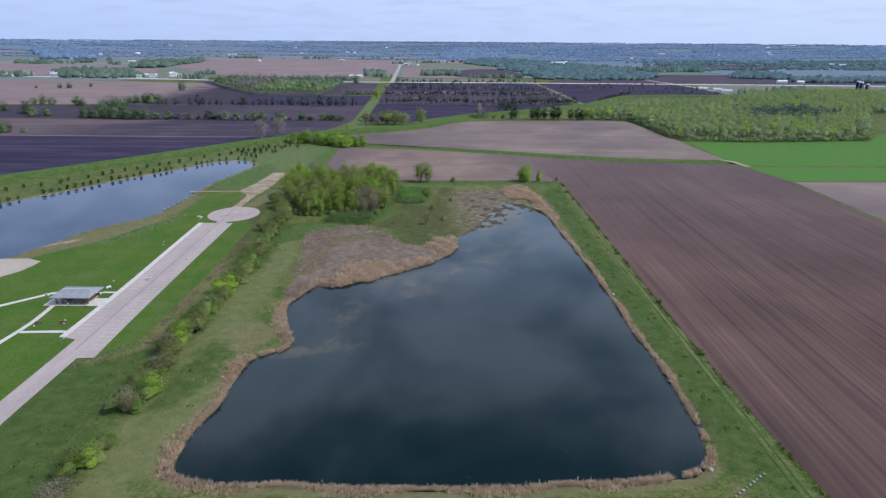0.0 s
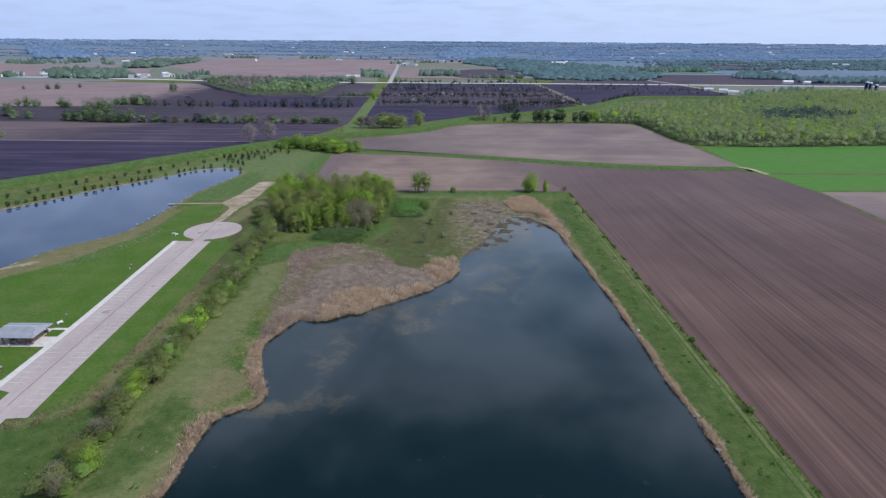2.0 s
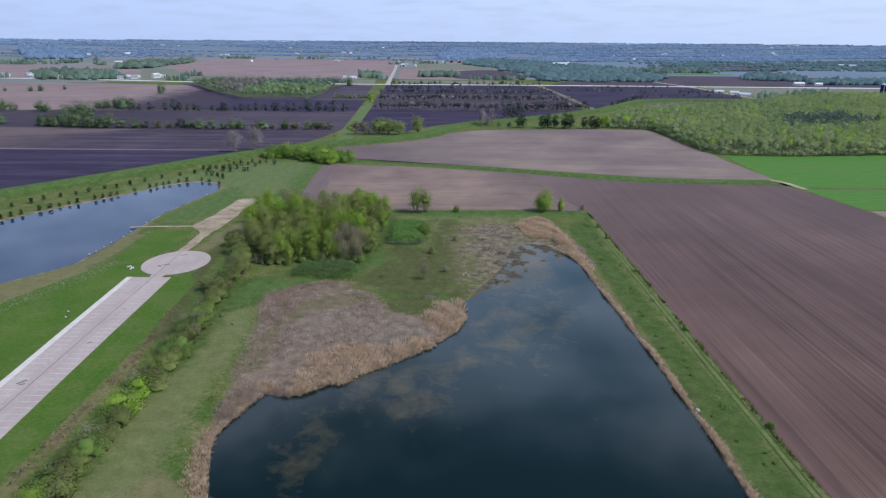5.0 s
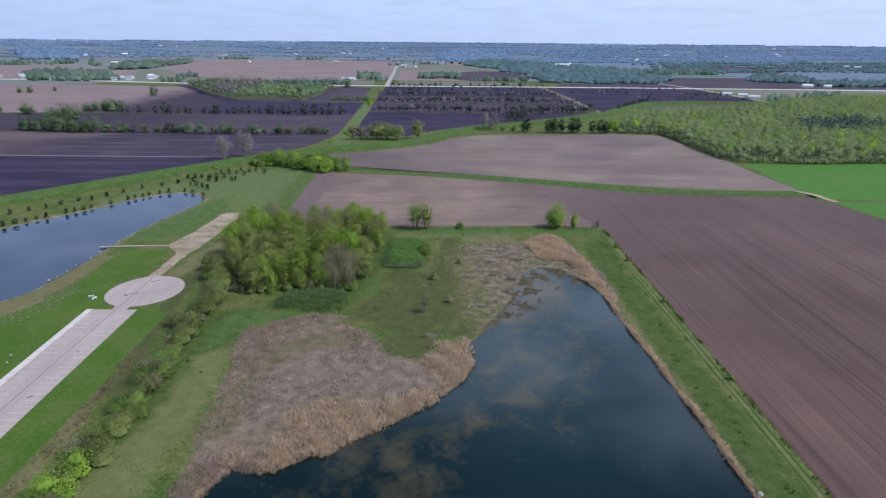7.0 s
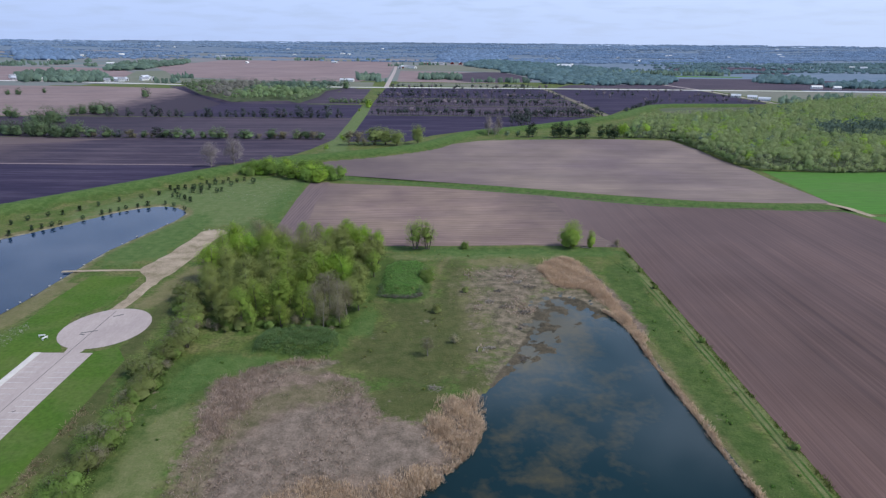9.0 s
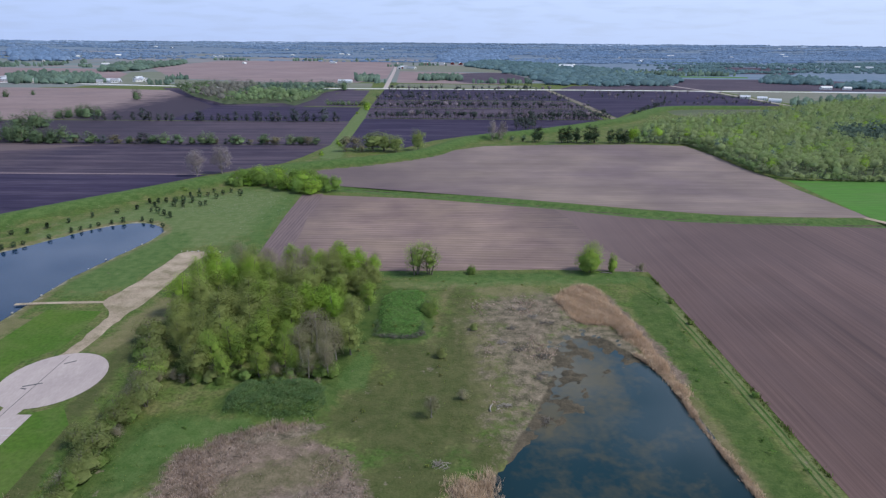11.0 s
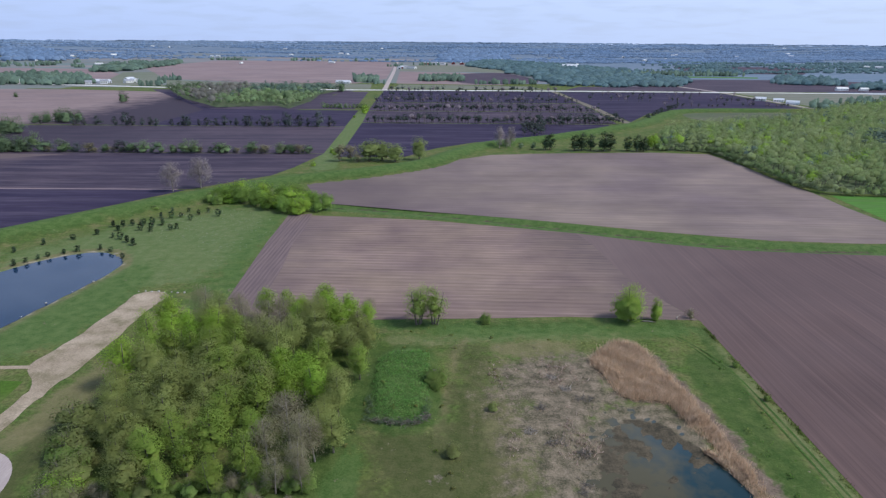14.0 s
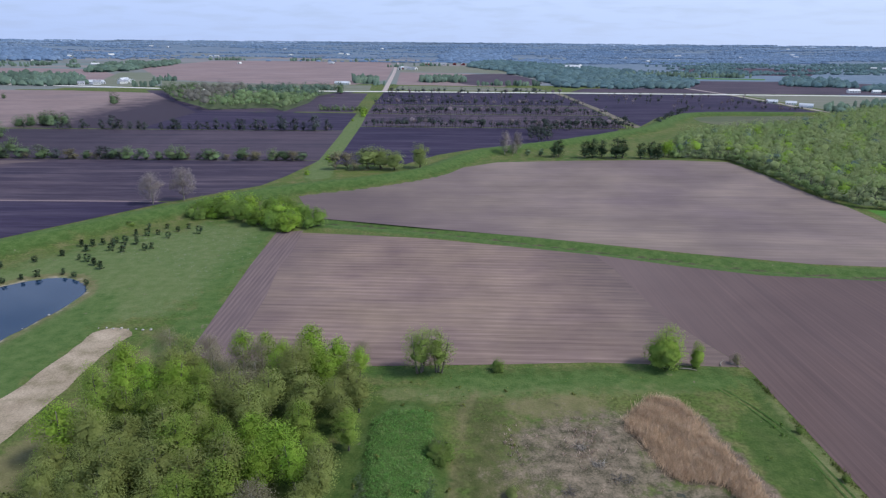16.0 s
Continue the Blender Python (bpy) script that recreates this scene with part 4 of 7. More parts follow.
COVER["dry"] = [([(-48, 288), (-45, 291), (-36, 290.5), (-36, 286), (-46, 284)], 4), ([(-104, 322), (-97, 330), (-94, 350), (-92, 375), (-90, 396), (-101, 398), (-102, 370), (-106, 350), (-108, 326)], 7), (lambda p: line_distance(p, smooth_line([(4, 385), (-2, 368), (-5, 345), (-7, 325), (-3, 300), (4, 280)], 6)) - 1.3, 4), ([(8, 374), (24, 377), (36, 375), (30, 368), (14, 366)], 6), ([(0, 330), (8, 350), (14, 330), (10, 300), (4, 292)], 9),
            (lambda p: np.abs(signed(p, west_line) - 2.5) - 2.0, 4), (lambda p: np.abs(signed(p, west_line) - 5.0) - 5.5 + 20 * ((p[:, 0] < -188) | (p[:, 1] > 345)), 6), ([(-180, 243), (-172, 244), (-160, 254), (-152, 266), (-147, 282), (-140, 297), (-151, 308), (-164, 293), (-173, 278), (-178, 258)], 8), (lambda p: np.abs(signed(p, pond_line) - 2.0) - 2.0 + 9 * ((p[:, 1] > 258) & (p[:, 0] < 48)), 4), ([(-62, 158), (-50, 166), (-54, 178), (-62, 180)], 8), (lambda p: line_distance(p, rubble_line) - 1.4, 3)]
COVER["sand"] = [([(-179, 256), (-170, 262), (-166, 264), (-168, 259), (-176, 254)], 4), (lambda p: np.abs(signed(p, west_line) - 0.8) - 0.5, 2.4)]
COVER["wet"] = [(lambda p: signed(p, pond_line) - 0.3, 1.6), (lambda p: signed(p, west_line) - 0.3, 1.6), (lambda p: line_distance(p, swale_line) - 0.8, 3.0)]
build_ground()


# ---- water ----
def water_material(name, mats):
    """Dark lake water; mats: whether pale weed shows under the surface towards the shallow north and west."""
    m = bpy.data.materials.new(name)
    m.use_nodes = True
    n, k = m.node_tree.nodes, m.node_tree.links
    p = n["Principled BSDF"]
    p.inputs["Roughness"].default_value, p.inputs["IOR"].default_value = 0.045, 1.333
    geo = n.new("ShaderNodeNewGeometry")
    deep, weed = (0.004, 0.013, 0.013, 1), (0.112, 0.088, 0.040, 1)
    if mats:
        def noise_at(scale, detail, dist=0.0):
            t = n.new("ShaderNodeTexNoise")
            t.inputs["Scale"].default_value, t.inputs["Detail"].default_value, t.inputs["Distortion"].default_value = scale, detail, dist
            k.new(geo.outputs["Position"], t.inputs["Vector"])
            return t.outputs[0]

        def calc(op, a, b):
            x = n.new("ShaderNodeMath")
            x.operation = op
            for i, v in enumerate((a, b)):
                if isinstance(v, (int, float)):
                    x.inputs[i].default_value = v
                else:
                    k.new(v, x.inputs[i])
            return x.outputs[0]

        def reach(cx, cy, rx, ry):
            mp = n.new("ShaderNodeMapping")
            mp.inputs["Location"].default_value = (-cx / rx, -cy / ry, 0)
            mp.inputs["Scale"].default_value = (1 / rx, 1 / ry, 0)
            k.new(geo.outputs["Position"], mp.inputs[0])
            le = n.new("ShaderNodeVectorMath")
            le.operation = "LENGTH"
            k.new(mp.outputs[0], le.inputs[0])
            r = n.new("ShaderNodeMapRange")
            r.inputs[1].default_value, r.inputs[2].default_value = 1.0, 0.0
            k.new(le.outputs["Value"], r.inputs[0])
            return r.outputs[0]

        mats_at = ((32, 316, 26, 44, 2.1), (30, 345, 34, 40, 2.1), (24, 296, 20, 24, 1.9), (-9, 214, 20, 22, 1.15), (-18, 216, 14, 12, 1.1), (8, 230, 18, 18, 0.9), (-30, 192, 13, 24, 0.95), (-31, 165, 16, 10, 1.0), (-42, 160, 12, 8, 1.1), (20, 240, 26, 34, 0.8), (26, 262, 30, 34, 0.95), (40, 276, 30, 34, 0.85))
        shallows = 0.0
        for cx, cy, rx, ry, much in mats_at:
            shallows = calc("MAXIMUM", shallows, calc("MULTIPLY", reach(cx, cy, rx, ry), much))
        field = calc("ADD", calc("MULTIPLY", shallows, 0.5), calc("ADD", calc("MULTIPLY", noise_at(0.11, 6.0, 0.5), 1.2), calc("MULTIPLY", noise_at(0.6, 6.0, 0.3), 0.5)))
        mask = n.new("ShaderNodeMapRange")
        mask.inputs[1].default_value, mask.inputs[2].default_value, mask.inputs[4].default_value = 1.08, 1.66, 0.72
        k.new(field, mask.inputs[0])
        pale = n.new("ShaderNodeMix")
        pale.data_type = "RGBA"
        pale.inputs[6].default_value, pale.inputs[7].default_value = deep, (0.019, 0.048, 0.060, 1)
        k.new(reach(30, 330, 70, 150), pale.inputs[0])
        x = n.new("ShaderNodeMix")
        x.data_type = "RGBA"
        x.inputs[7].default_value = weed
        k.new(pale.outputs[2], x.inputs[6])
        k.new(mask.outputs[0], x.inputs[0])
        k.new(x.outputs[2], p.inputs["Base Color"])
    else:
        # blue raised in the base colour to stand in for mirrored sky
        p.inputs["Base Color"].default_value = (0.012, 0.032, 0.070, 1)
    w = n.new("ShaderNodeTexNoise")
    w.inputs["Scale"].default_value, w.inputs["Detail"].default_value = 0.7, 3.0
    k.new(geo.outputs["Position"], w.inputs["Vector"])
    b = n.new("ShaderNodeBump")
    b.inputs["Strength"].default_value, b.inputs["Distance"].default_value = 0.25, 0.012
    k.new(w.outputs[0], b.inputs["Height"])
    k.new(b.outputs[0], p.inputs["Normal"])
    return m


def grown(line, by):
    d = np.roll(line, -1, 0) - np.roll(line, 1, 0)
    d /= np.linalg.norm(d, axis=1)[:, None]
    side = np.stack([d[:, 1], -d[:, 0]], 1)
    area = sum(a[0] * b[1] - b[0] * a[1] for a, b in zip(line, np.roll(line, -1, 0)))
    return line + side * by * (1 if area > 0 else -1)


sheet("water", grown(pond_line, 1.2), water_material("pond_water", True), WATER_Z, "dark still pond water with pale weed in the shallows", "pond", smooth=False)
sheet("water_shallows", flats_line, bpy.data.materials["pond_water"], WATER_Z + 0.004, "shallow pond water between mud banks", "pond", smooth=False)
sheet("water_west", grown(west_line, 1.2), water_material("lake_water", False), WATER_Z, "lake water mirroring the sky, part of its blue painted in", "lake", smooth=False)

# ---- fields ----
STRIP_LOW = [(-69, 515), (-46, 512.5), (-16, 508.5), (22, 498), (58, 487.5), (92, 473.5), (120, 464.5), (160, 460), (219, 455.5)]
STRIP_TOP = [(224, 474.5), (184, 474.5), (147, 478), (101.6, 490), (52.5, 506), (25.8, 514), (-17, 525), (-49, 534), (-75, 541)]
sheet("field_front", [(-82, 396), (-86, 470), (-87, 516)] + STRIP_LOW[:5] + [(62, 470), (66, 430), (73, 408), (79, 392.3), (36, 394.5), (11, 393), (-11, 392), (-40, 391)], SOIL_FRONT, 0.05,
      "pinkish beige tilled field with fine east-west rows", "field", smooth=False)
sheet("field_headland", [(-82, 396.5), (-86, 470), (-86.8, 515.5), (-75, 519), (-73, 490), (-74, 470), (-71, 440), (-70, 410), (-66, 392)], SOIL_HEAD, 0.056,
      "dark mauve headland with rows running north", "field", smooth=False)
sheet("field_east", [(79.5, 391.6), (73, 408), (66, 430), (62, 470), (58, 487.5)] + STRIP_LOW[5:] + [(226, 440), (234, 398), (232, 345), (231, 300), (231, 60), (231, -300), (83, -300), (83, 100), (81, 129), (80, 196), (80, 246), (80, 313)],
      SOIL_RIGHT, 0.06, "dark mauve tilled field with rows running north", "field", smooth=False)
sheet("field_back", [(-94, 590), (-72, 605), (-39, 633), (-1, 668), (33, 695), (91, 704), (167, 710), (211, 704), (217, 658), (217, 605), (221, 571), (220, 541)] + STRIP_TOP,
      SOIL_BACK, 0.05, "grey-brown tilled field behind the grass strip", "field", smooth=False)
sheet("field_wheat", [(228, 566), (223, 476), (227, 453), (240, 452), (900, 452), (900, 760), (560, 700), (465, 640), (405, 577), (324, 566), (271, 563)], CROP, 0.05,
      "bright green young wheat field", "field", smooth=False)
sheet("field_wheat_near", [(227, 447), (234, 399), (300, 401), (900, 405), (900, 447)], CROP, 0.05, "bright green wheat strip", "field", smooth=False)
sheet("field_southeast", [(236, 396), (234, 345), (234, -300), (900, -300), (900, 400), (300, 398)], SOIL_BACK, 0.055, "brown tilled field beyond a grass line", "field", smooth=False)
sheet("field_muck_near", [(-345, 345), (-300, 392), (-255, 440), (-218, 492), (-190, 531), (-162, 570), (-900, 570), (-900, 280), (-400, 285)], MUCK_DARK, 0.05, "black wet muck field", "field", smooth=False)
sheet("field_muck_mid", [(-160, 572), (-140, 594), (-122, 612), (-113, 640), (-102, 694.5), (-900, 694), (-900, 572)], MUCK, 0.05, "dark brown tilled muck field", "field", smooth=False)
sheet("field_muck_far", [(-102, 696), (-108, 852.3), (-430, 850), (-900, 808), (-900, 695.5)], MUCK_FAR, 0.05, "dark brown tilled muck field", "field", smooth=False)
sheet("field_muck_upper", [(-109, 854), (-115, 1005), (-200, 1006), (-305, 1010), (-345, 1062), (-470, 1268), (-492, 1262), (-375, 1054), (-350, 965), (-376, 915), (-430, 856)], MUCK_DARK, 0.05,
      "dark muck field running up to a grove", "field", smooth=False)
sheet("field_muck_corner", [(-122, 1016), (-135, 1290), (-176, 1290), (-194, 1120), (-198, 1016)], MUCK_PLAIN, 0.05, "dark muck field beside a grove", "field", smooth=False)
sheet("field_pink_west", [(-1300, 822), (-900, 812), (-430, 857), (-315, 860), (-312, 1000), (-350, 1058), (-485, 1264), (-640, 1300), (-1300, 1310)], SOIL_PALE_WEST, 0.06,
      "pinkish brown tilled field passing into black muck", "field", smooth=False)
sheet("field_muck_bend", [(-88, 682), (-36, 684), (-12, 724), (22, 756), (94, 795), (164, 856), (178, 884), (-95, 884)], MUCK_DARK, 0.05, "black muck field in the levee's bend", "field", smooth=False)
sheet("field_muck_second", [(-95, 888), (186, 889), (193, 1001), (-102, 1001)], MUCK_PLAIN, 0.05, "dark muck field between tree rows", "field", smooth=False)
sheet("field_muck_third", [(-102, 1006), (193, 1006), (192, 1109), (-106, 1109)], MUCK_PLAIN, 0.05, "dark muck field between tree rows", "field", smooth=False)
sheet("field_muck_fourth", [(-106, 1115), (192, 1115), (187, 1320), (-111, 1320)], MUCK_DARK, 0.05, "black muck field beside the highway", "field", smooth=False)
sheet("field_muck_east", [(206, 905), (250, 985), (310, 1040), (492, 1050), (484, 1290), (478, 1318), (197, 1318)], MUCK_DARK, 0.05, "black muck field beside the highway", "field", smooth=False)
sheet("field_levee_green", [(300, 1002), (330, 1006), (600, 1014), (560, 960), (440, 930), (330, 905), (290, 940)], OLIVE, 0.06, "dull olive meadow behind the woods", "meadow")
sheet("field_pink_north", [(-185, 1490), (-400, 1500), (-620, 1600), (-900, 2100), (-900, 2700), (-225, 2760), (-170, 2300), (-136, 1650)], SOIL_PINK, 0.06, "pink tilled field north of the highway", "field", smooth=False)
sheet("field_brown_north", [(-103, 1500), (-128, 1980), (150, 1900), (190, 1660), (110, 1470)], SOIL_PINK, 0.05, "brown tilled field north of the highway", "field", smooth=False)
sheet("field_dark_north", [(33, 1530), (44, 1856), (161, 1918), (197, 1560)], MUCK_FAR, 0.09, "dark patch of tilled ground", "field")
sheet("field_green_north", [(-132, 2010), (-145, 2400), (250, 2400), (180, 1930)], STUBBLE, 0.05, "pale green hayfield", "field", smooth=False)
sheet("field_stubble", [(-100, 1368), (185, 1368), (160, 1440), (-95, 1475)], STUBBLE, 0.05, "pale stubble strip beside the highway", "field", smooth=False)
sheet("field_stubble_west", [(-520, 1375), (-140, 1352), (-150, 1480), (-400, 1490), (-600, 1560)], STUBBLE, 0.05, "pale grass by the highway", "field", smooth=False)
sheet("field_dark_east", [(215, 1350), (1000, 1340), (1100, 1420), (900, 1700), (572, 1703), (480, 1480), (260, 1440)], MUCK_FAR, 0.05, "dark field beyond the highway", "field", smooth=False)
sheet("field_green_strip", [(500, 1785), (766, 1756), (789, 1803), (500, 1850)], CROP, 0.06, "narrow green field beyond the highway", "field", smooth=False)
sheet("field_dark_northeast", [(692, 2001), (800, 2440), (1300, 2433), (980, 1940)], MUCK_FAR, 0.06, "dark brown field far east", "field", smooth=False)
sheet("field_green_hamlet", [(-690, 1467), (-835, 1849), (-763, 1861), (-601, 1548), (-536, 1392), (-661, 1405)], STUBBLE, 0.08, "green meadow beside a hamlet", "field", smooth=False)
sheet("field_yellow_north", [(-503, 2706), (-520, 2890), (-240, 2890), (-215, 2715)], STUBBLE, 0.07, "pale yellow-green hayfield far north", "field", smooth=False)
sheet("field_stubble_east", [(520, 1060), (880, 1090), (880, 1300), (510, 1312)], STUBBLE, 0.05, "grey-green fallow field by a farm", "field", smooth=False)
sheet("field_pink_west_far", [(-700, 1420), (-650, 1560), (-980, 2000), (-1700, 2100), (-1700, 1440)], SOIL_PINK, 0.05, "pinkish fields around a hamlet", "field", smooth=False)

sheet("field_brown_west", [(-900, 640), (-430, 636), (-350, 660), (-300, 686), (-900, 686)], SOIL_BACK, 0.09, "lighter brown patch of tilled soil", "field", smooth=False)
sheet("forest_floor", [(176, 722), (215, 714), (222, 680), (222, 620), (230, 576), (271, 566), (324, 569), (405, 580), (450, 650), (520, 760), (700, 900), (790, 1080), (600, 1080), (480, 990), (380, 900), (300, 862), (215, 810)], FOREST_FLOOR, 0.11,
      "dark leafy forest floor", "forest floor", smooth=False)
sheet("field_muck_grove", [(-520, 1316), (-400, 1118), (-348, 1040), (-310, 1000), (-232, 1012), (-198, 985), (-176, 1120), (-186, 1230), (-160, 1318)], MUCK_PLAIN, 0.04, "dark muck ground round a grove", "field", smooth=False)
sheet("forest_floor_mid", [(-488, 1312), (-396, 1146), (-338, 1074), (-307, 1030), (-234, 1056), (-208, 1020), (-200, 1120), (-208, 1230), (-186, 1318), (-300, 1318)], FOREST_FLOOR, 0.11, "dark leafy forest floor", "forest floor", smooth=False)


# ---- grass of the park ----
sheet("lawn_west", [(-108, 60), (-108, 160), (-113, 175), (-115, 220), (-117, 270), (-117, 291), (-114, 293), (-122, 304), (-124, 318), (-117, 326), (-119, 352), (-138, 353), (-139, 330), (-137, 310), (-140, 298), (-147, 283), (-153, 267), (-160, 255), (-167, 247),
                    (-172, 240), (-168, 214), (-230, 195), (-300, 190), (-300, 60)], LAWN, 0.03, "mown park lawn between lake and car park", "lawn", smooth=False)
sheet("lawn_strip", [(-103, 157), (-104, 230), (-106, 292), (-99, 296), (-93, 288), (-91.5, 250), (-91, 200), (-92, 168), (-97, 160)], LAWN, 0.03, "mown verge beside the car park", "lawn", smooth=False)


for off in (0.0, 1.7):
    sheet("wheel_mark", ribbon([(77.4 + off, 40), (77.2 + off, 140), (76.4 + off, 240), (76.0 + off, 300), (75.0 + off, 345), (72.5 + off, 366), (66 + off, 381)], 0.5), LUSH, 0.07, "worn wheel mark in the grassy bank", "track", smooth=False)

# ---- roads ----
sheet("drive", ribbon([(-107.5, 0), (-107.5, 60), (-107.6, 110), (-107.8, 130), (-107.9, 160)], 6.9), ASPHALT, 0.075, "pale weathered asphalt drive", "road", smooth=False)
LOT_WEST = ((167.4, 200.0, 220.0, 247.0, 292.0), (-115.5, -115.8, -116.4, -117.7, -119.5))
LOT_EAST = ((155.0, 167.0, 187.7, 212.0, 244.0, 292.0), (-99.5, -100.2, -101.1, -102.0, -103.0, -104.3))
sheet("parking_lot", [(-111.5, 166.2), (-111.3, 156), (-104.5, 154.6)] + [(x, y) for y, x in zip(*LOT_EAST)] + [(x, y) for y, x in zip(*LOT_WEST)][::-1], ASPHALT, 0.08, "long pale asphalt car park with faded stall lines", "car park", smooth=False)
sheet("drive_link", [(-112.8, 291.5), (-108.2, 291.5), (-107.0, 300), (-114.0, 300)], ASPHALT, 0.085, "short asphalt link to the turning circle", "road", smooth=False)
circle = [(-109.2 + 13.2 * math.cos(a), 308.6 + 14.4 * math.sin(a)) for a in np.arange(40) / 40 * 2 * math.pi]
sheet("turning_circle", circle, ASPHALT, 0.09, "round pale asphalt turning circle with tar marks", "turning circle", smooth=False)
sheet("gravel_track", [(-114.8, 321), (-110.6, 321.5), (-109.6, 345), (-108.2, 358), (-106.8, 375), (-106.8, 395), (-104.8, 411), (-116, 412.5), (-117.6, 397), (-119.6, 376), (-122.5, 361), (-115.8, 350), (-114.2, 335)], GRAVEL, 0.06,
      "tan gravel pad and track", "track", ragged=0.25, step=3.0)
sheet("foot_path", ribbon([(-152, 357), (-140, 358.5), (-121, 359.5)], 1.8), GRAVEL, 0.07, "worn gravel footpath to the lake", "path", smooth=False)
sheet("beach", [(-165.7, 235), (-173, 238.2), (-184, 237.5), (-200, 234), (-240, 215), (-235, 195), (-200, 203), (-170.5, 217)], SAND, 0.06, "pale sand beach beside the lake", "beach")
sheet("highway", ribbon([(-2600, 1500), (-1500, 1462), (-872, 1425), (-527, 1362), (-366, 1332), (-190, 1330), (200, 1333), (592, 1324), (1200, 1310), (2400, 1300)], 16, 30), HIGHWAY, 0.14, "pale concrete highway", "road", smooth=False)
sheet("road_north", ribbon([(-112, 1335), (-120, 1500), (-145, 1990), (-170, 2400), (-190, 2800)], 9, 30), ASPHALT, 0.12, "gravel country road", "road", smooth=False)
sheet("road_diagonal", ribbon([(189, 1322), (199, 1067), (198, 949), (200, 895)], 9, 20), LANE, 0.12, "grassy gravel farm lane", "road", smooth=False)
sheet("road_east", ribbon([(455, 1520), (488, 1330), (497, 1200), (501, 1090), (520, 1050), (640, 1045)], 8, 20), ASPHALT, 0.13, "gravel farm road", "road", smooth=False)
sheet("field_track_west", ribbon([(-900, 571), (-420, 571), (-168, 571)], 2.4, 30), SOIL_PINK, 0.07, "pale farm track along a ditch", "track", smooth=False)
sheet("culvert_track", ribbon([(220, 474), (226, 464), (228, 452), (229, 447)], 4.5), GRAVEL, 0.12, "pale gravel field crossing", "track", smooth=False)
for y, x0, x1 in ((888, -92, 190), (1004, -98, 190), (1112, -102, 188)):
    sheet("ditch_edge", ribbon([(x0 + 30, y - 5), (0.5 * (x0 + x1), y - 5.5), (x1 - 10, y - 5)], 1.6, 30), STUBBLE, 0.09, "pale dry grass line along a ditch", "grass", smooth=False)


def sidewalks():
    for name, pts, w in (("sidewalk", [(-116.5, 167.6), (-116.8, 200), (-117.4, 220), (-118.7, 247), (-120.5, 292)], 2.0), ("path", [(-190, 158), (-170, 172), (-151.8, 190.4), (-145.8, 196.3), (-140.5, 201.5), (-137.4, 202.6)], 1.8),
                         ("path", [(-131.6, 170.7), (-125, 171.1), (-117.7, 171.3)], 1.5), ("path", [(-134.5, 148), (-133.3, 163.7), (-132.7, 170.9), (-132.4, 178.3), (-133.6, 190.8)], 1.6)):
        sheet(name, ribbon(pts, w), CONCRETE, 0.06, "pale concrete walk", "walk", smooth=False, thick=0.1)


sidewalks()


def lot_marks():
    """Stall lines on both sides, the centre seam and the tar repairs."""
    v, f = [], []

    def bar(x0, y0, x1, y1, w):
        d = np.array([x1 - x0, y1 - y0])
        s = np.array([-d[1], d[0]]) / np.linalg.norm(d) * w / 2
        o = len(v)
        for p in ((x0, y0) + s * 0 - s, (x1, y1) - s, (x1, y1) + s, (x0, y0) + s):
            v.append((p[0], p[1], 0.088))
        f.append((o, o + 1, o + 2, o + 3))

    for i in range(47):
        y = 160 + i * 2.75
        east, west = np.interp(y, *LOT_EAST), np.interp(y, *LOT_WEST)
        bar(east - 5.2, y, east - 0.2, y, 0.14)
        if y > 170 and not 191 < y < 206:
            bar(west + 0.2, y, west + 5.0, y, 0.14)
    tagged(new("stall_lines", mesh_of("stall_lines", v, f, PAINT_WHITE)), "faded white stall lines on the car park", "road marking", kind="structure")
    v.clear(), f.clear()
    bar(-107.9, 160, -111.6, 291, 0.18)
    bar(-111.6, 291, -112.2, 321, 0.2)
    for k, (x0, y0, x1, y1, w) in enumerate(((-113.2, 215, -111.6, 217, 0.6), (-112.3, 214.6, -111, 215.2, 0.5), (-115, 304.6, -110.6, 306.4, 0.6), (-114.8, 303.8, -113.2, 303.4, 0.6),
                                             (-111, 316.6, -108.4, 318.4, 0.6), (-107, 238, -106, 239, 0.5), (-108, 262, -107.4, 262.6, 0.4))):
        bar(x0, y0, x1, y1, w)
    me = mesh_of("tar_marks", [(a, b, 0.098) for a, b, _ in v], f, TAR)
    tagged(new("tar_marks", me), "dark tar seams and repairs on the asphalt", "road marking", kind="structure")


lot_marks()

# ---- kinds of trees ----
tree_kind("oak_olive", 1, 15, 4.8, 3.0, LEAF_OLIVE, 0.30, 120, 40, 1.9, heart=0.30)
tree_kind("oak_olive_b", 2, 14, 4.2, 3.2, LEAF_OLIVE, 0.30, 110, 40, 1.8, heart=0.30)
tree_kind("maple_bright", 3, 14, 3.6, 2.2, LEAF_BRIGHT, 0.30, 110, 40, 1.7, top=0.45, heart=0.30)
tree_kind("maple_green", 4, 15, 4.0, 2.5, LEAF_GREEN, 0.30, 115, 40, 1.8, top=0.5, heart=0.30)
tree_kind("elm_green", 5, 14, 3.4, 2.0, LEAF_GREEN, 0.30, 100, 40, 1.7, top=0.5, fork=2, heart=0.30)
tree_kind("ash_grey", 6, 13, 3.4, 2.6, LEAF_GREY, 0.20, 100, 44, 1.7, limbs=20, hollow=0.2, bark=DEADWOOD, heart=0.0)
tree_kind("pale_bare", 7, 15, 5.4, 2.0, LEAF_PALE, 0.34, 96, 52, 1.7, limbs=22, hollow=0.15, bark=DEADWOOD, heart=0.0)
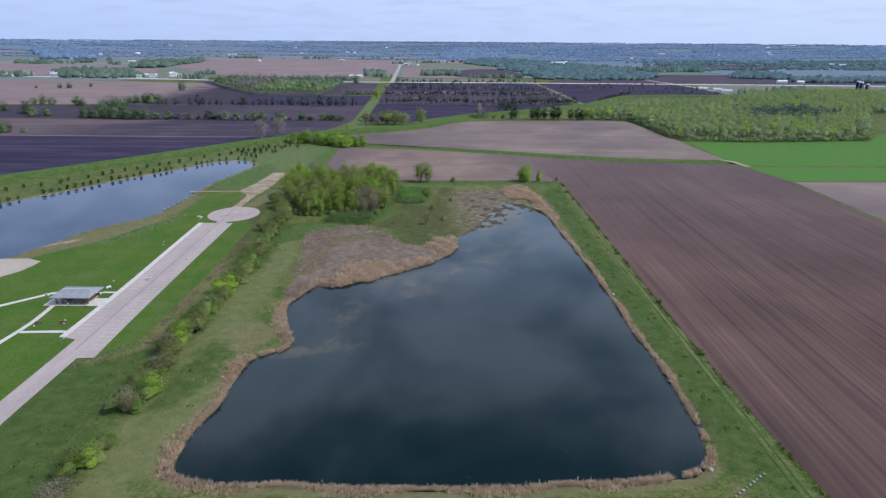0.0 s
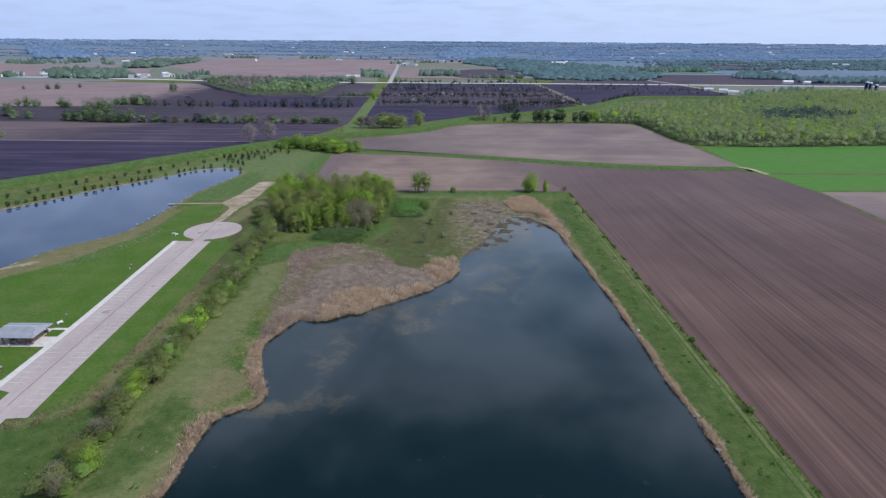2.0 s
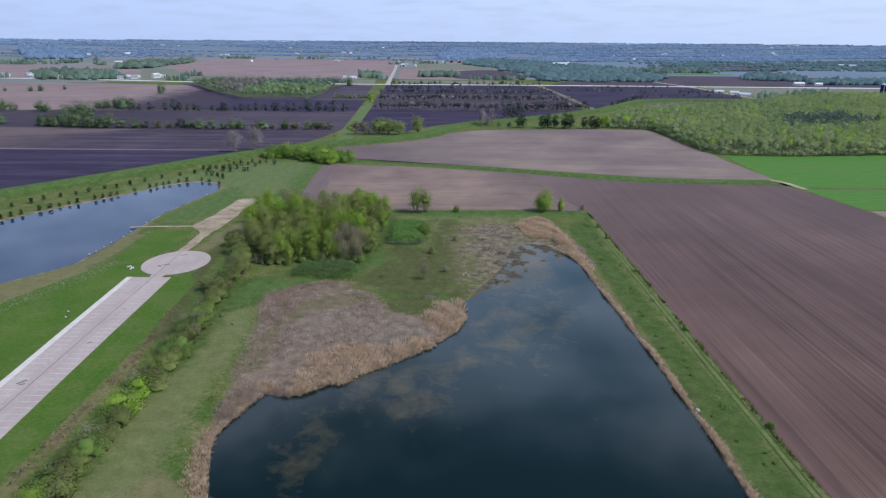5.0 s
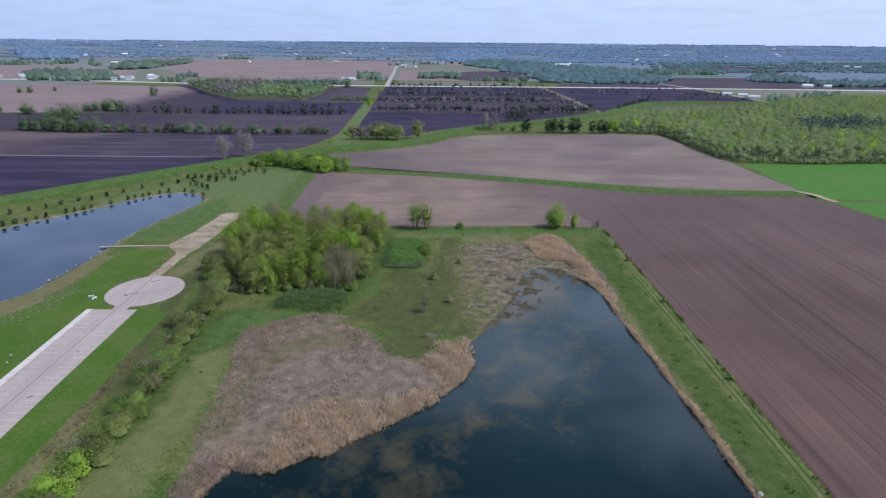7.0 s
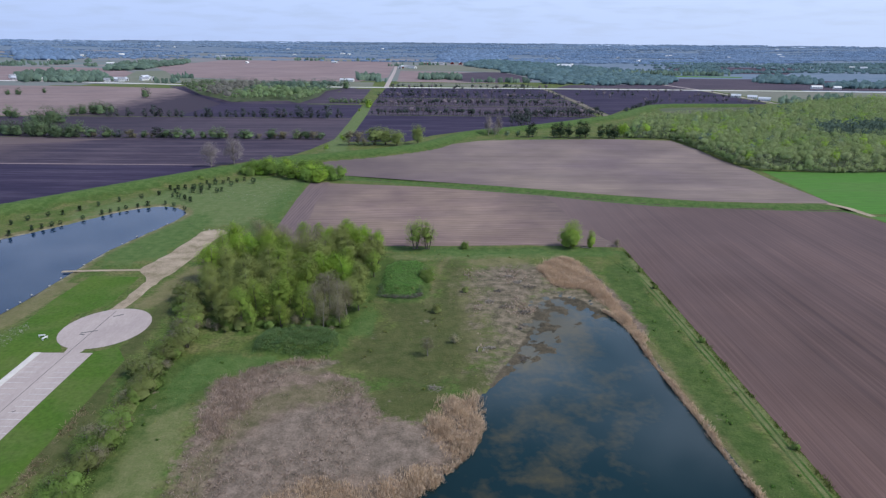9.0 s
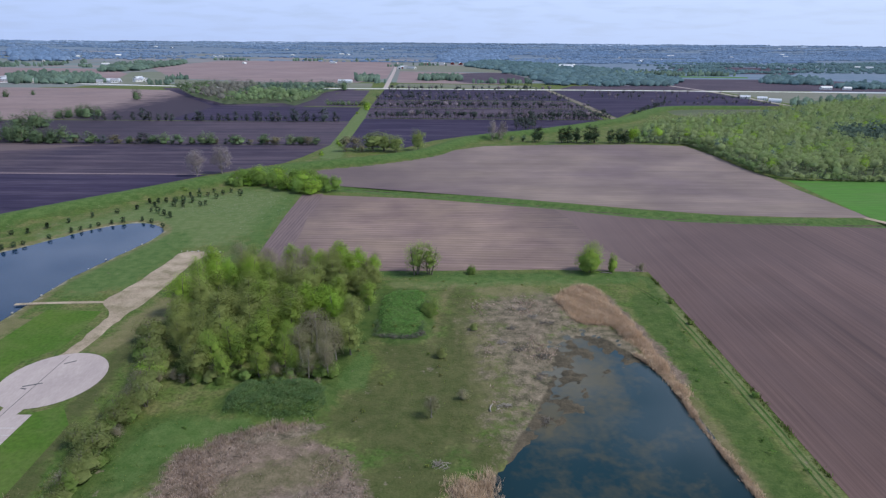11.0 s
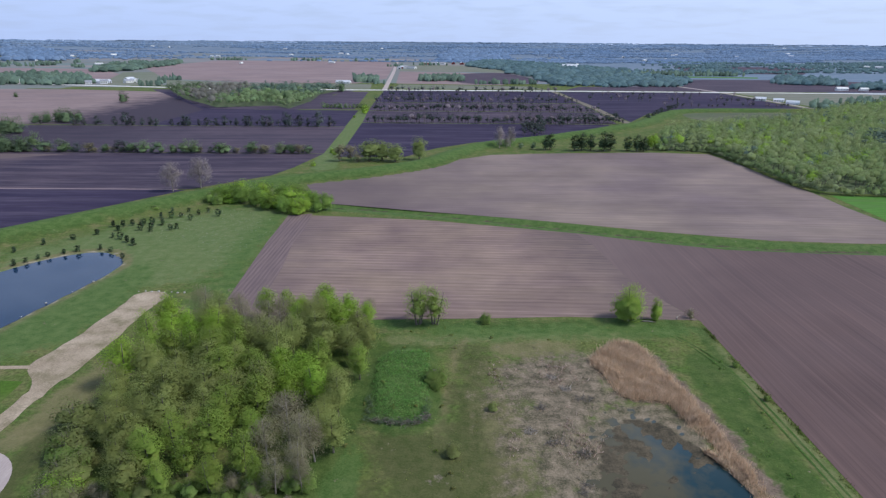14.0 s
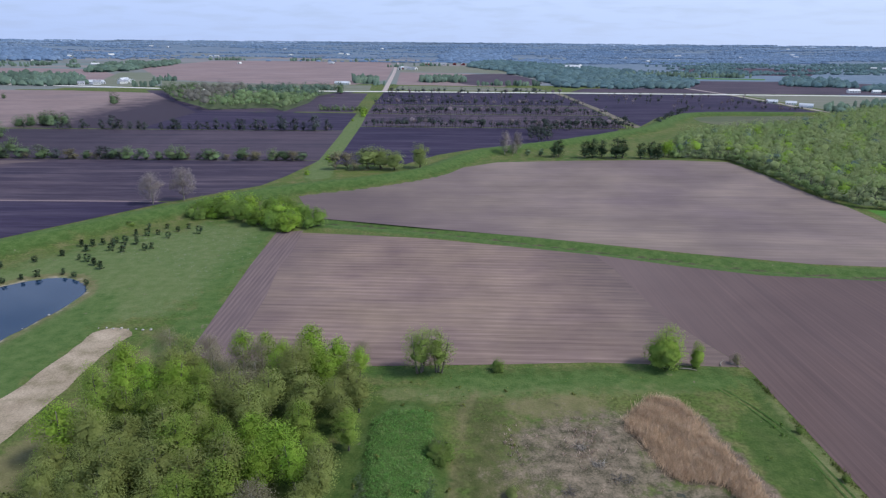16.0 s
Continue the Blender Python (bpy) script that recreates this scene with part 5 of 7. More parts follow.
tree_kind("locust", 8, 14.5, 4.2, 1.5, LEAF_LOCUST, 0.28, 90, 56, 1.7, limbs=12, fork=3, top=0.8, hollow=0.2, heart=0.25)
tree_kind("clump_tree", 21, 12, 4.3, 0.2, LEAF_CLUMP, 0.5, 46, 26, 2.2, top=0.75, heart=0.5)
tree_kind("round_tree", 9, 12, 4.0, 0.0, LEAF_GREEN, 0.28, 120, 44, 1.5, top=0.75, heart=0.5)
tree_kind("bush_green", 10, 4, 2.3, 0.1, LEAF_HEDGE, 0.19, 36, 40, 1.05, limbs=7, fork=3, top=0.85, trunk_r=0.07, heart=0.5)
tree_kind("bush_bright", 11, 4, 2.1, 0.1, LEAF_BRIGHT, 0.19, 36, 40, 1.05, limbs=7, fork=3, top=0.85, trunk_r=0.07, heart=0.5)
tree_kind("bush_olive", 12, 4, 2.4, 0.1, LEAF_DULL, 0.19, 36, 40, 1.1, limbs=8, fork=3, top=0.85, trunk_r=0.07, heart=0.5)
tree_kind("bush_grey", 13, 4, 2.4, 0.2, LEAF_GREY, 0.15, 36, 52, 1.1, limbs=12, fork=4, top=0.85, trunk_r=0.06, hollow=0.2, bark=DEADWOOD, heart=0.3)
tree_kind("conifer", 14, 10, 2.5, 0.2, LEAF_DARK, 0.45, 50, 18, 1.1, limbs=8, top=0.3)
tree_kind("sapling", 15, 3, 1.0, 0.1, LEAF_DARK, 0.3, 22, 12, 0.38, limbs=3, top=0.2, hollow=0.1)
tree_kind("row_dark", 16, 9, 2.9, 0.8, LEAF_SHRUB, 0.5, 32, 20, 1.6, limbs=6, top=0.7)
tree_kind("row_green", 17, 9, 3.4, 0.6, LEAF_MID, 0.5, 32, 20, 1.7, limbs=6, top=0.75, heart=0.5)
tree_kind("thicket_tree", 22, 9, 3.4, 0.3, LEAF_THICKET, 0.4, 48, 28, 1.7, limbs=6, top=0.75, heart=0.5)
tree_kind("row_olive", 18, 9, 3.4, 0.8, LEAF_CLUMP, 0.5, 32, 20, 1.7, limbs=6, top=0.75, heart=0.5)
tree_kind("row_grey", 19, 8, 3.1, 0.8, LEAF_GREY, 0.45, 36, 22, 1.6, limbs=8, top=0.75, hollow=0.2, heart=0.3)
tree_kind("willow", 20, 16, 5.6, 1.5, LEAF_WILLOW, 0.65, 54, 24, 2.6, limbs=9, top=0.7, fork=2, heart=0.5)
rng = np.random.default_rng(11)
random.seed(5)


# ---- the grove ----
GROVE = [(-82, 320), (-77, 311), (-65, 309), (-45, 308.5), (-33, 311), (-29, 335), (-28, 362), (-31, 388), (-55, 393), (-76, 391), (-86, 383), (-92, 364), (-90, 345), (-84, 330)]
# the kinds stand in drifts: (x, y, kind)
DRIFTS = ((-54, 397, "maple_bright"), (-81, 375, "maple_bright"), (-92, 347, "maple_bright"), (-86, 360, "elm_green"), (-42, 371, "oak_olive"), (-87, 322, "oak_olive_b"), (-76, 322, "oak_olive"), (-33, 310, "ash_grey"), (-45, 347, "maple_bright"),
          (-56, 349, "maple_green"), (-51, 323, "maple_green"), (-60, 316, "elm_green"), (-45, 308, "elm_green"), (-74, 345, "oak_olive"), (-61, 343, "oak_olive_b"), (-35, 350, "maple_green"), (-31, 334, "oak_olive_b"), (-72, 376, "oak_olive_b"),
          (-62, 380, "ash_grey"), (-31, 369, "oak_olive"), (-80, 341, "oak_olive_b"), (-62, 309, "maple_green"), (-68, 306, "oak_olive"), (-43, 325, "ash_grey"), (-36, 386, "maple_bright"), (-50, 360, "oak_olive_b"), (-68, 360, "maple_green"))


def grove():
    placed = []
    pts = scatter_in(rng, GROVE, 1100)
    order = {"oak_olive": "grey-olive budding oak in the grove", "oak_olive_b": "olive budding oak in the grove", "maple_bright": "yellow-green spring maple in the grove",
             "maple_green": "fresh green maple in the grove", "elm_green": "forked green elm in the grove", "ash_grey": "nearly bare grey ash in the grove"}
    for x, y in pts:
        if all((x - a) ** 2 + (y - b) ** 2 > 5.4**2 for a, b in placed):
            placed.append((x, y))
            k = min(DRIFTS, key=lambda d: math.hypot(d[0] - x, d[1] - y) * random.uniform(0.6, 1.5))[2]
            edge = y < 318 or x > -36
            tall = random.uniform(8.5, 12) if edge else random.uniform(10.0, 15.0)
            plant(k, "tree", x, y, tall * (1.08 if k == "maple_bright" else 1.0), order[k], "trees of the grove", turn=None, wide=random.uniform(0.95, 1.25))
    for _ in range(46):
        x = random.uniform(-84, -31)
        y = 307 + abs(x + 64) * 0.04 + random.uniform(-1.5, 4)
        k = random.choice(("bush_green", "bush_green", "bush_olive", "bush_grey"))
        plant(k, "bush", x, y + (3 if x < -80 else 0), random.uniform(2.0, 4.0), "undergrowth bush at the grove's edge", "undergrowth of the grove")


grove()
for x, y, h in ((-36, 313, 11), (-40, 310, 10), (-34, 320, 10.5)):
    plant("ash_grey", "tree", x, y, h, "nearly bare grey ash at the grove's edge", "trees of the grove")
plant("bush_olive", "bush", -78, 296, 7.2, "tall round olive-green bush before the grove", wide=0.9)
plant("bush_olive", "bush", -82, 290, 5.0, "dull olive bush before the grove", wide=1.2)

# ---- trees of the back edge ----
plant("locust", "tree", -14, 388.5, 14.2, "thin-crowned twin-stemmed locust at the field edge", turn=20, wide=1.15)
plant("locust", "tree", -8.5, 388, 13.2, "leafy locust with several stems at the field edge", turn=140, wide=1.05)
plant("round_tree", "tree", 55.5, 392, 13.0, "round green tree at the field corner", turn=0, wide=1.2)
plant("round_tree", "tree", 64.8, 392.3, 8.4, "small round tree at the field corner", turn=80, wide=0.7)
plant("bush_green", "bush", 8, 389.6, 3.8, "round dark green bush at the field edge", turn=0)
plant("bush_grey", "bush", 77, 394, 3.6, "bare grey shrub with fallen branches at the field corner")
plant("bush_green", "bush", -8, 351, 6.2, "round green bush on the grass mound", turn=40)
plant("bush_olive", "bush", 6.5, 340, 2.6, "olive shrub in the rough grass")
plant("bush_olive", "bush", -4, 322, 3.4, "yellowish shrub in the rough grass")
plant("ash_grey", "tree", -6.0, 292, 6.4, "thin bare tan willow in rough grass", wide=1.3)
plant("bush_grey", "bush", 2, 300, 3.2, "bare grey willow shrub in rough grass")
plant("ash_grey", "tree", -30, 390, 9.5, "bare grey tree at the grove's corner")

# ---- hedgerow beside the car park ----
HEDGE = [(-75, 92), (-75, 112), (-75.5, 135), (-78, 158), (-78.5, 175), (-77.5, 190), (-77, 210), (-77, 235), (-79.5, 265), (-80.5, 290), (-84, 318)]
NAMES_OF_BUSHES = {"bush_green": "green leafy bush of the hedgerow", "bush_bright": "bright yellow-green bush of the hedgerow", "bush_olive": "olive budding bush of the hedgerow", "bush_grey": "bare grey bush of the hedgerow"}
for i, (x, y) in enumerate(np.concatenate([smooth_line(HEDGE, 2.9), smooth_line(HEDGE, 3.6) + (-2.8, 1.5)])):
    k = random.choices(("bush_green", "bush_bright", "bush_olive", "bush_grey"), (3, 0.6, 4, 2.2))[0]
    if random.random() < (0.85 if y > 125 else 0.4):
        plant(k, "bush", x + random.gauss(0, 1.0), y + random.gauss(0, 0.8), random.uniform(2.8, 5.2) * (0.85 + 0.4 * math.sin(y * 0.21) ** 2), NAMES_OF_BUSHES[k], "hedgerow beside the car park", z=-0.1, wide=random.uniform(1.05, 1.4))
for x, y, h, k in ((-76.5, 129, 5.2, "bush_grey"), (-79, 133, 4.6, "bush_grey"), (-74.5, 137, 5.4, "bush_bright"), (-79, 141, 5.6, "bush_olive"), (-77, 147, 5.6, "bush_grey"), (-79, 157, 6.2, "bush_olive"), (-78.5, 164, 5.2, "bush_bright"), (-79.5, 170, 5.4, "bush_bright"),
                   (-78.5, 177, 5.6, "bush_olive"), (-77.5, 187, 5.8, "bush_green"), (-76.5, 198, 5.2, "bush_olive"), (-77.5, 210, 5.6, "bush_bright"), (-76.8, 224, 5.4, "bush_olive"), (-77, 240, 5.6, "bush_olive"), (-79, 256, 6.0, "bush_green"), (-79.7, 270, 5.8, "bush_olive"),
                   (-80.5, 293, 6.2, "bush_olive"), (-75, 108, 5.0, "bush_bright"), (-81.6, 303, 6.4, "bush_olive"), (-84, 312, 7.0, "bush_olive"), (-88, 322, 7.5, "bush_olive"), (-92, 331, 7.5, "bush_olive")):
    plant(k, "bush", x, y, h, "tall " + NAMES_OF_BUSHES[k], "hedgerow beside the car park", wide=1.15)

# ---- thicket by the levee ----
for x, y in scatter_in(rng, [(-140, 546), (-126, 538), (-108, 530), (-84, 515), (-68, 523), (-76, 538), (-100, 560), (-122, 566)], 42):
    plant(random.choice(("thicket_tree", "thicket_tree", "bush_bright")), "tree", x, y, random.uniform(6.5, 10), "dense bright green thicket tree", "thicket by the levee", wide=1.25)
for x, y in ((-137, 541), (-132, 538)):
    plant("bush_green", "bush", x, y, 6.5, "green bush beside the thicket", wide=1.1)
plant("pale_bare", "tree", -168.5, 566, 19.0, "pale bare tree by the levee", "pale bare trees", turn=10)
plant("pale_bare", "tree", -155, 575, 20.5, "pale bare tree by the levee", "pale bare trees", turn=120)

# ---- planted saplings round the lake ----
north_shore = smooth_line([(-300, 262), (-262, 303), (-240, 341), (-214, 386), (-190, 421), (-172, 450), (-155, 459.5), (-140, 449)], 4.6)
for i, (x, y) in enumerate(north_shore):
    if random.random() < 0.85:
        plant("sapling", "sapling", x - 0.8, y + 0.6, random.uniform(2.3, 3.4), "young dark conifer at the water's edge", "saplings at the lake shore", wide=1.4, z=-0.35)
for i, (x, y) in enumerate(smooth_line([(-280, 330), (-240, 385), (-215, 420), (-195, 447), (-178, 472), (-162, 487)], 8)):
    plant("sapling", "sapling", x + random.gauss(0, 1), y + random.gauss(0, 1), random.uniform(2.6, 3.8), "young dark conifer on the levee's foot", "saplings on the levee", wide=1.5)
for x, y in ((-168, 481), (-167, 493.5), (-162.5, 494), (-158.6, 476), (-153.7, 474), (-148.8, 470), (-144, 466), (-154.4, 498), (-151, 488), (-150, 498), (-145.4, 486), (-144.5, 496.5), (-149.7, 520), (-145, 509), (-137, 488.6),
             (-135, 491), (-140.8, 510.6), (-140.6, 520), (-134, 505.6), (-134, 516), (-130.4, 520.5), (-122.5, 513), (-150.8, 510), (-159, 496), (-152.6, 492), (-147, 490.5)):
    plant("sapling", "sapling", x, y, random.uniform(2.6, 4.4), "young dark conifer in a planting", "conifer planting", wide=1.3)
for x, y, h in ((-164, 522, 2.6), (-160, 523, 3.0), (-158, 546, 3.2), (-161.5, 524, 2.4)):
    plant("bush_green", "bush", x, y, h, "low green bush at the levee's foot", "bushes at the levee's foot", wide=1.4)

# ---- tree rows of the muck fields ----
for x, h, k in ((-339, 7, "row_dark"), (-327, 9, "row_olive"), (-313, 10, "row_green"), (-300, 7, "row_dark"), (-290, 8, "row_grey"), (-277, 7, "row_olive"), (-266, 9, "row_dark"), (-262, 8, "row_dark"), (-257, 8, "row_olive"), (-246, 9.5, "row_green"),
                (-233, 9.5, "row_olive"), (-222, 7, "row_olive"), (-212, 10, "row_green"), (-205, 10, "row_green"), (-186, 9, "row_olive"), (-181, 8, "row_green"), (-171, 5, "row_grey"), (-160, 10, "row_olive"), (-149, 7.5, "row_grey"), (-136, 9, "row_green"), (-129, 8, "row_olive"), (-121, 8, "row_grey"), (-114, 7, "row_olive")):
    plant(k, "tree", x, 696 + random.gauss(0, 1.2), h * 1.05, "broad spring bush of a field row", "field tree row", wide=random.uniform(1.35, 1.75))
for x in np.arange(-345, -112, 7.5):
    plant(random.choice(("row_grey", "row_olive", "row_dark")), "tree", x + random.gauss(0, 2.5), 697 + random.gauss(0, 1.5), random.uniform(3.5, 5.5), "low scrub of a field row", "field tree row", wide=1.7)
for x, h in ((-350, 8), (-338, 12), (-331, 9), (-321, 7), (-313, 8), (-305, 7), (-278, 10), (-274, 9), (-254, 8), (-235, 10), (-223, 7), (-213, 10), (-208, 10), (-195, 10), (-187, 10), (-171, 13), (-166, 11), (-157, 11), (-148, 8), (-137, 14), (-125, 10), (-370, 9), (-382, 7), (-392, 8), (-290, 6), (-262, 6), (-244, 7)):
    plant("row_dark", "tree", x, 853 + random.gauss(0, 1.5), h * 1.1, "dark dense tree of a ditch row", "dark ditch row", wide=random.uniform(1.0, 1.35))
# ---- trees at the lane and levee ----
for x, y, h, k in ((-62, 666, 17, "willow"), (-52, 668, 16, "willow"), (-42, 664, 14, "willow"), (-24, 671, 18.5, "willow")):
    plant(k, "tree", x, y, h, "big yellow-green willow by the levee", "willows by the levee", wide=1.5 if x != -24 else 1.0)
for x, y, h in ((-84, 664, 14), (-76, 668, 13), (-70, 660, 8)):
    plant("row_grey", "tree", x, y, h, "greyish budding tree by the lane", "grey trees by the lane", wide=1.1)
for x, y, h in ((42, 728, 20), (52, 733, 19), (48, 724, 12)):
    plant("pale_bare", "tree", x, y, h, "pale bare tree on the levee", "pale bare trees", wide=0.7)
for x, h in ((80, 9), (84, 10), (104, 10), (110, 11), (118, 10), (128, 12), (134, 11), (148, 9), (156, 10), (161, 9)):
    plant("conifer", "conifer", x, 717 + random.gauss(0, 2), h * 1.45, "dark pine at the field's end", "pines at the field's end", wide=1.35)
for x, y, h, k in ((168, 722, 13, "maple_bright"), (173, 726, 14, "maple_bright"), (70, 722, 7, "row_olive"), (60, 724, 6, "row_olive")):
    plant(k, "tree", x, y, h, "spring tree at the field's end", "trees at the field's end", wide=1.2)
for x, y, h in ((-104, 990, 9), (-106, 1000, 8), (-103, 972, 7), (-110, 930, 3), (-96, 700, 4), (-100, 645, 3.5), (-92, 690, 3.5)):
    plant("bush_bright", "bush", x, y, h, "bright bush along the grassy lane", "bushes along the lane", wide=1.1)
for x in np.arange(-165, -108, 5):
    plant("row_green", "tree", x, 1030 + random.gauss(0, 3), random.uniform(5, 8), "green tree of a short row", "short green row", wide=1.3)
plant("clump_tree", "tree", -456, 1086, 18, "lone dark green tree in a tilled field", wide=1.1)
for x, y, h in ((-431, 868, 14), (-424, 878, 15), (-411, 873, 17), (-406, 886, 13), (-440, 864, 12), (-418, 890, 12)):
    plant("clump_tree", "tree", x, y, h, "dark green tree of a small clump", "small clump", wide=1.35)
for x, y, h in ((-417, 714, 13), (-408, 706, 14), (-399, 704, 15), (-390, 712, 14), (-381, 700, 15), (-372, 698, 14), (-364, 702, 15), (-356, 694, 13), (-349, 699, 14), (-343, 697, 12), (-350, 722, 12), (-420, 785, 20), (-412, 792, 17), (-430, 780, 16), (-384, 722, 16), (-402, 728, 15),
                (-500, 740, 17), (-508, 752, 15), (-466, 722, 12), (-478, 716, 11), (-423, 590, 13), (-430, 586, 10), (-406, 591, 6), (-546, 844, 14), (-559, 843, 10), (-534, 844, 11), (-495, 836, 14), (-486, 832, 11), (-550, 772, 13)):
    plant(random.choice(("clump_tree", "row_green", "clump_tree")), "tree", x, y, h, "rounded green tree of a field clump", "field clump", wide=1.4)
for x, y, h in ((-685, 1112, 10), (-669, 1114, 12), (-651, 1150, 9), (-725, 1109, 7)):
    plant("clump_tree", "tree", x, y, h, "small dark tree in a tilled field", "trees in the pink field", wide=1.2)
plant("clump_tree", "tree", -181, 1287, 21, "big round tree at the end of a distant grove", wide=1.2)

# ---- woodland, one mass of crowns ----


def crowns(rng, xy, z, height, radius, clumps, per, size, spread, mid=0.55, heart=0.6):
    n = len(xy)
    v = rng.normal(0, 1, (n * clumps, 3))
    v[:, 2] = np.abs(v[:, 2]) * 1.1 - 0.25
    v /= np.linalg.norm(v, axis=1)[:, None]
    h = np.repeat(height, clumps)
    r = np.repeat(radius, clumps) * (0.5 + 0.5 * rng.random(n * clumps) ** 0.5)
    c = np.column_stack([np.repeat(xy[:, 0], clumps) + v[:, 0] * r, np.repeat(xy[:, 1], clumps) + v[:, 1] * r,
                         np.repeat(z, clumps) + h * mid + v[:, 2] * h * 0.38])
    core = np.column_stack([np.repeat(xy, clumps, 0), np.repeat(z, clumps) + h * 0.35])
    own = np.column_stack([xy, z + height * (mid + 0.02)])
    return joined(leaf_quads(rng, c, spread, per, size, core=core), clump_cores(rng, own, radius * heart, own - (0, 0, 2.0))) if heart else leaf_quads(rng, c, spread, per, size, core=core)


def spaced(rng, outline, gap, tries=6000):
    cell, out = {}, []
    for x, y in scatter_in(rng, outline, tries, False):
        i, j = int(x // gap), int(y // gap)
        if all((x - a) ** 2 + (y - b) ** 2 > gap * gap for p in (-1, 0, 1) for q in (-1, 0, 1) for a, b in cell.get((i + p, j + q), ())):
            cell.setdefault((i, j), []).append((x, y))
            out.append((x, y))
    return np.array(out)

def field_rows():
    dark, grey = [], []
    for y, x0, x1, p, h, gap in ((853, -430, -108, 0.35, 6.5, 6.5), (886, -85, 190, 0.97, 10.5, 2.3), (1002, -95, 192, 0.95, 10.5, 2.6), (1112, -100, 190, 0.85, 10, 3.0), (1200, -100, 190, 0.5, 8, 4), (1290, -100, 190, 0.6, 12, 4), (1150, 210, 480, 0.5, 10, 5), (1240, 205, 478, 0.4, 8, 5), (1080, 300, 480, 0.4, 8, 5)):
        for x in np.arange(x0, x1, gap):
            if random.random() < p:
                (dark if random.random() < (0.85 if y == 853 else 0.7) else grey).append((x + random.gauss(0, 2), y + random.gauss(0, 2.5), random.uniform(0.6, 1.6) * h))
    for x, y in scatter_in(rng, [(100, 850), (190, 905), (196, 940), (150, 920), (90, 880), (60, 800), (95, 800)], 75):
        dark.append((x, y, random.uniform(7, 13)))
    for u in np.linspace(0, 1, 34):
        x, y = np.interp(u, (0, 0.4, 1), (231, 267, 321)), np.interp(u, (0, 0.4, 1), (925, 984, 1076))
        dark.append((x + random.gauss(0, 3), y + random.gauss(0, 5), random.uniform(5, 11)))
    for name, mat, rows, label in (("ditch_trees", LEAF_SHRUB, dark, "dark trees standing in rows along field ditches"), ("ditch_trees_grey", LEAF_TWIG, grey, "bare grey trees in rows along field ditches")):
        r = np.array(rows)
        v, f, nn = crowns(rng, r[:, :2], np.zeros(len(r)), r[:, 2], r[:, 2] * rng.uniform(0.2, 0.34, len(r)), 10, 10, 0.75, 1.4, 0.42, heart=0.6)
        stuff(name, v, f, mat, label, "trees", nn)
        tv, tf = [], []
        for x, y, h in rows:
            a, b = tube([((x, y, 0), 0.22), ((x, y, h * 0.6), 0.08)], 4)
            tf += [tuple(i + len(tv) for i in g) for g in b]
            tv += a
        stuff(name + "_trunks", tv, tf, BARK, "thin dark trunks along field ditches", "trunks")


field_rows()

WOODS = [(176, 724), (215, 716), (223, 680), (223, 620), (231, 577), (271, 567), (324, 570), (405, 581), (450, 650), (520, 760), (700, 900), (790, 1080), (600, 1080), (480, 990), (380, 900), (300, 862), (215, 810)]
PINES = [(350, 705), (372, 755), (452, 782), (465, 725), (405, 688)]
pts = spaced(rng, WOODS, 6.4, 15000)
pts = pts[~inside(pts, np.array(PINES, float))]
split_at = rng.random(len(pts))
for name, mat, lo, hi, label in (("woodland", LEAF_WOOD, 0.0, 0.66, "spring-green deciduous woodland"), ("woodland_bright", LEAF_BRIGHT, 0.66, 0.73, "bright young leaves in the woodland"),
                                 ("woodland_grey", LEAF_WOOD_PALE, 0.73, 0.97, "grey-olive budding crowns in the woodland"), ("woodland_pine", LEAF_HAMLET, 0.97, 1.0, "dark pines in the woodland")):
    s = pts[(split_at >= lo) & (split_at < hi)]
    v, f, nn = crowns(rng, s, np.zeros(len(s)), rng.uniform(11, 18, len(s)), rng.uniform(3.2, 5.8, len(s)), 12, 14, 0.8, 2.5, 0.5, heart=0.66)
    stuff(name, v, f, mat, label, "woodland", nn)
    tv, tf = [], []
    for x, y in s[s[:, 1] < 740]:
        a, b = tube([((x, y, 0), 0.25), ((x, y, 9), 0.1)], 4)
        tf += [tuple(i + len(tv) for i in g) for g in b]
        tv += a
    if tv:
        stuff(name + "_trunks", tv, tf, BARK, "grey trunks at the woodland's edge", "trunks")
edge = smooth_line([(176, 721), (215, 713), (221, 680), (221, 620), (229, 574), (271, 564), (324, 567), (405, 578)], 3.5) + rng.normal(0, 1.5, (1, 2))
v, f, nn = crowns(rng, edge, np.zeros(len(edge)), rng.uniform(4, 11, len(edge)), rng.uniform(2.2, 4, len(edge)), 10, 14, 0.8, 1.6, 0.42)
stuff("woodland_fringe", v, f, LEAF_WOOD, "olive shrubs along the woodland's edge", "shrubs", nn)
pts = spaced(rng, PINES, 7.5, 2000)
v, f, nn = crowns(rng, pts, np.zeros(len(pts)), rng.uniform(12, 18, len(pts)), rng.uniform(2.8, 4, len(pts)), 14, 12, 1.2, 1.3)
stuff("pine_stand", v, f, LEAF_HAMLET, "dark pines standing in the woodland", "woodland", nn)

GROVE_MID = [(-492, 1310), (-400, 1140), (-340, 1066), (-309, 1022), (-232, 1050), (-205, 1012), (-196, 1120), (-205, 1230), (-182, 1315), (-300, 1310)]
pts = spaced(rng, GROVE_MID, 9.4, 9000)
across = (pts[:, 0] + 492) / 310 + rng.normal(0, 0.05, len(pts))
back = pts[:, 1] > 1165 + rng.normal(0, 18, len(pts))
sort = np.where(back & (across > 0.52), 3, np.where(abs(across - 0.45) < 0.12, 2, np.where(across < 0.3, 0, 1)))
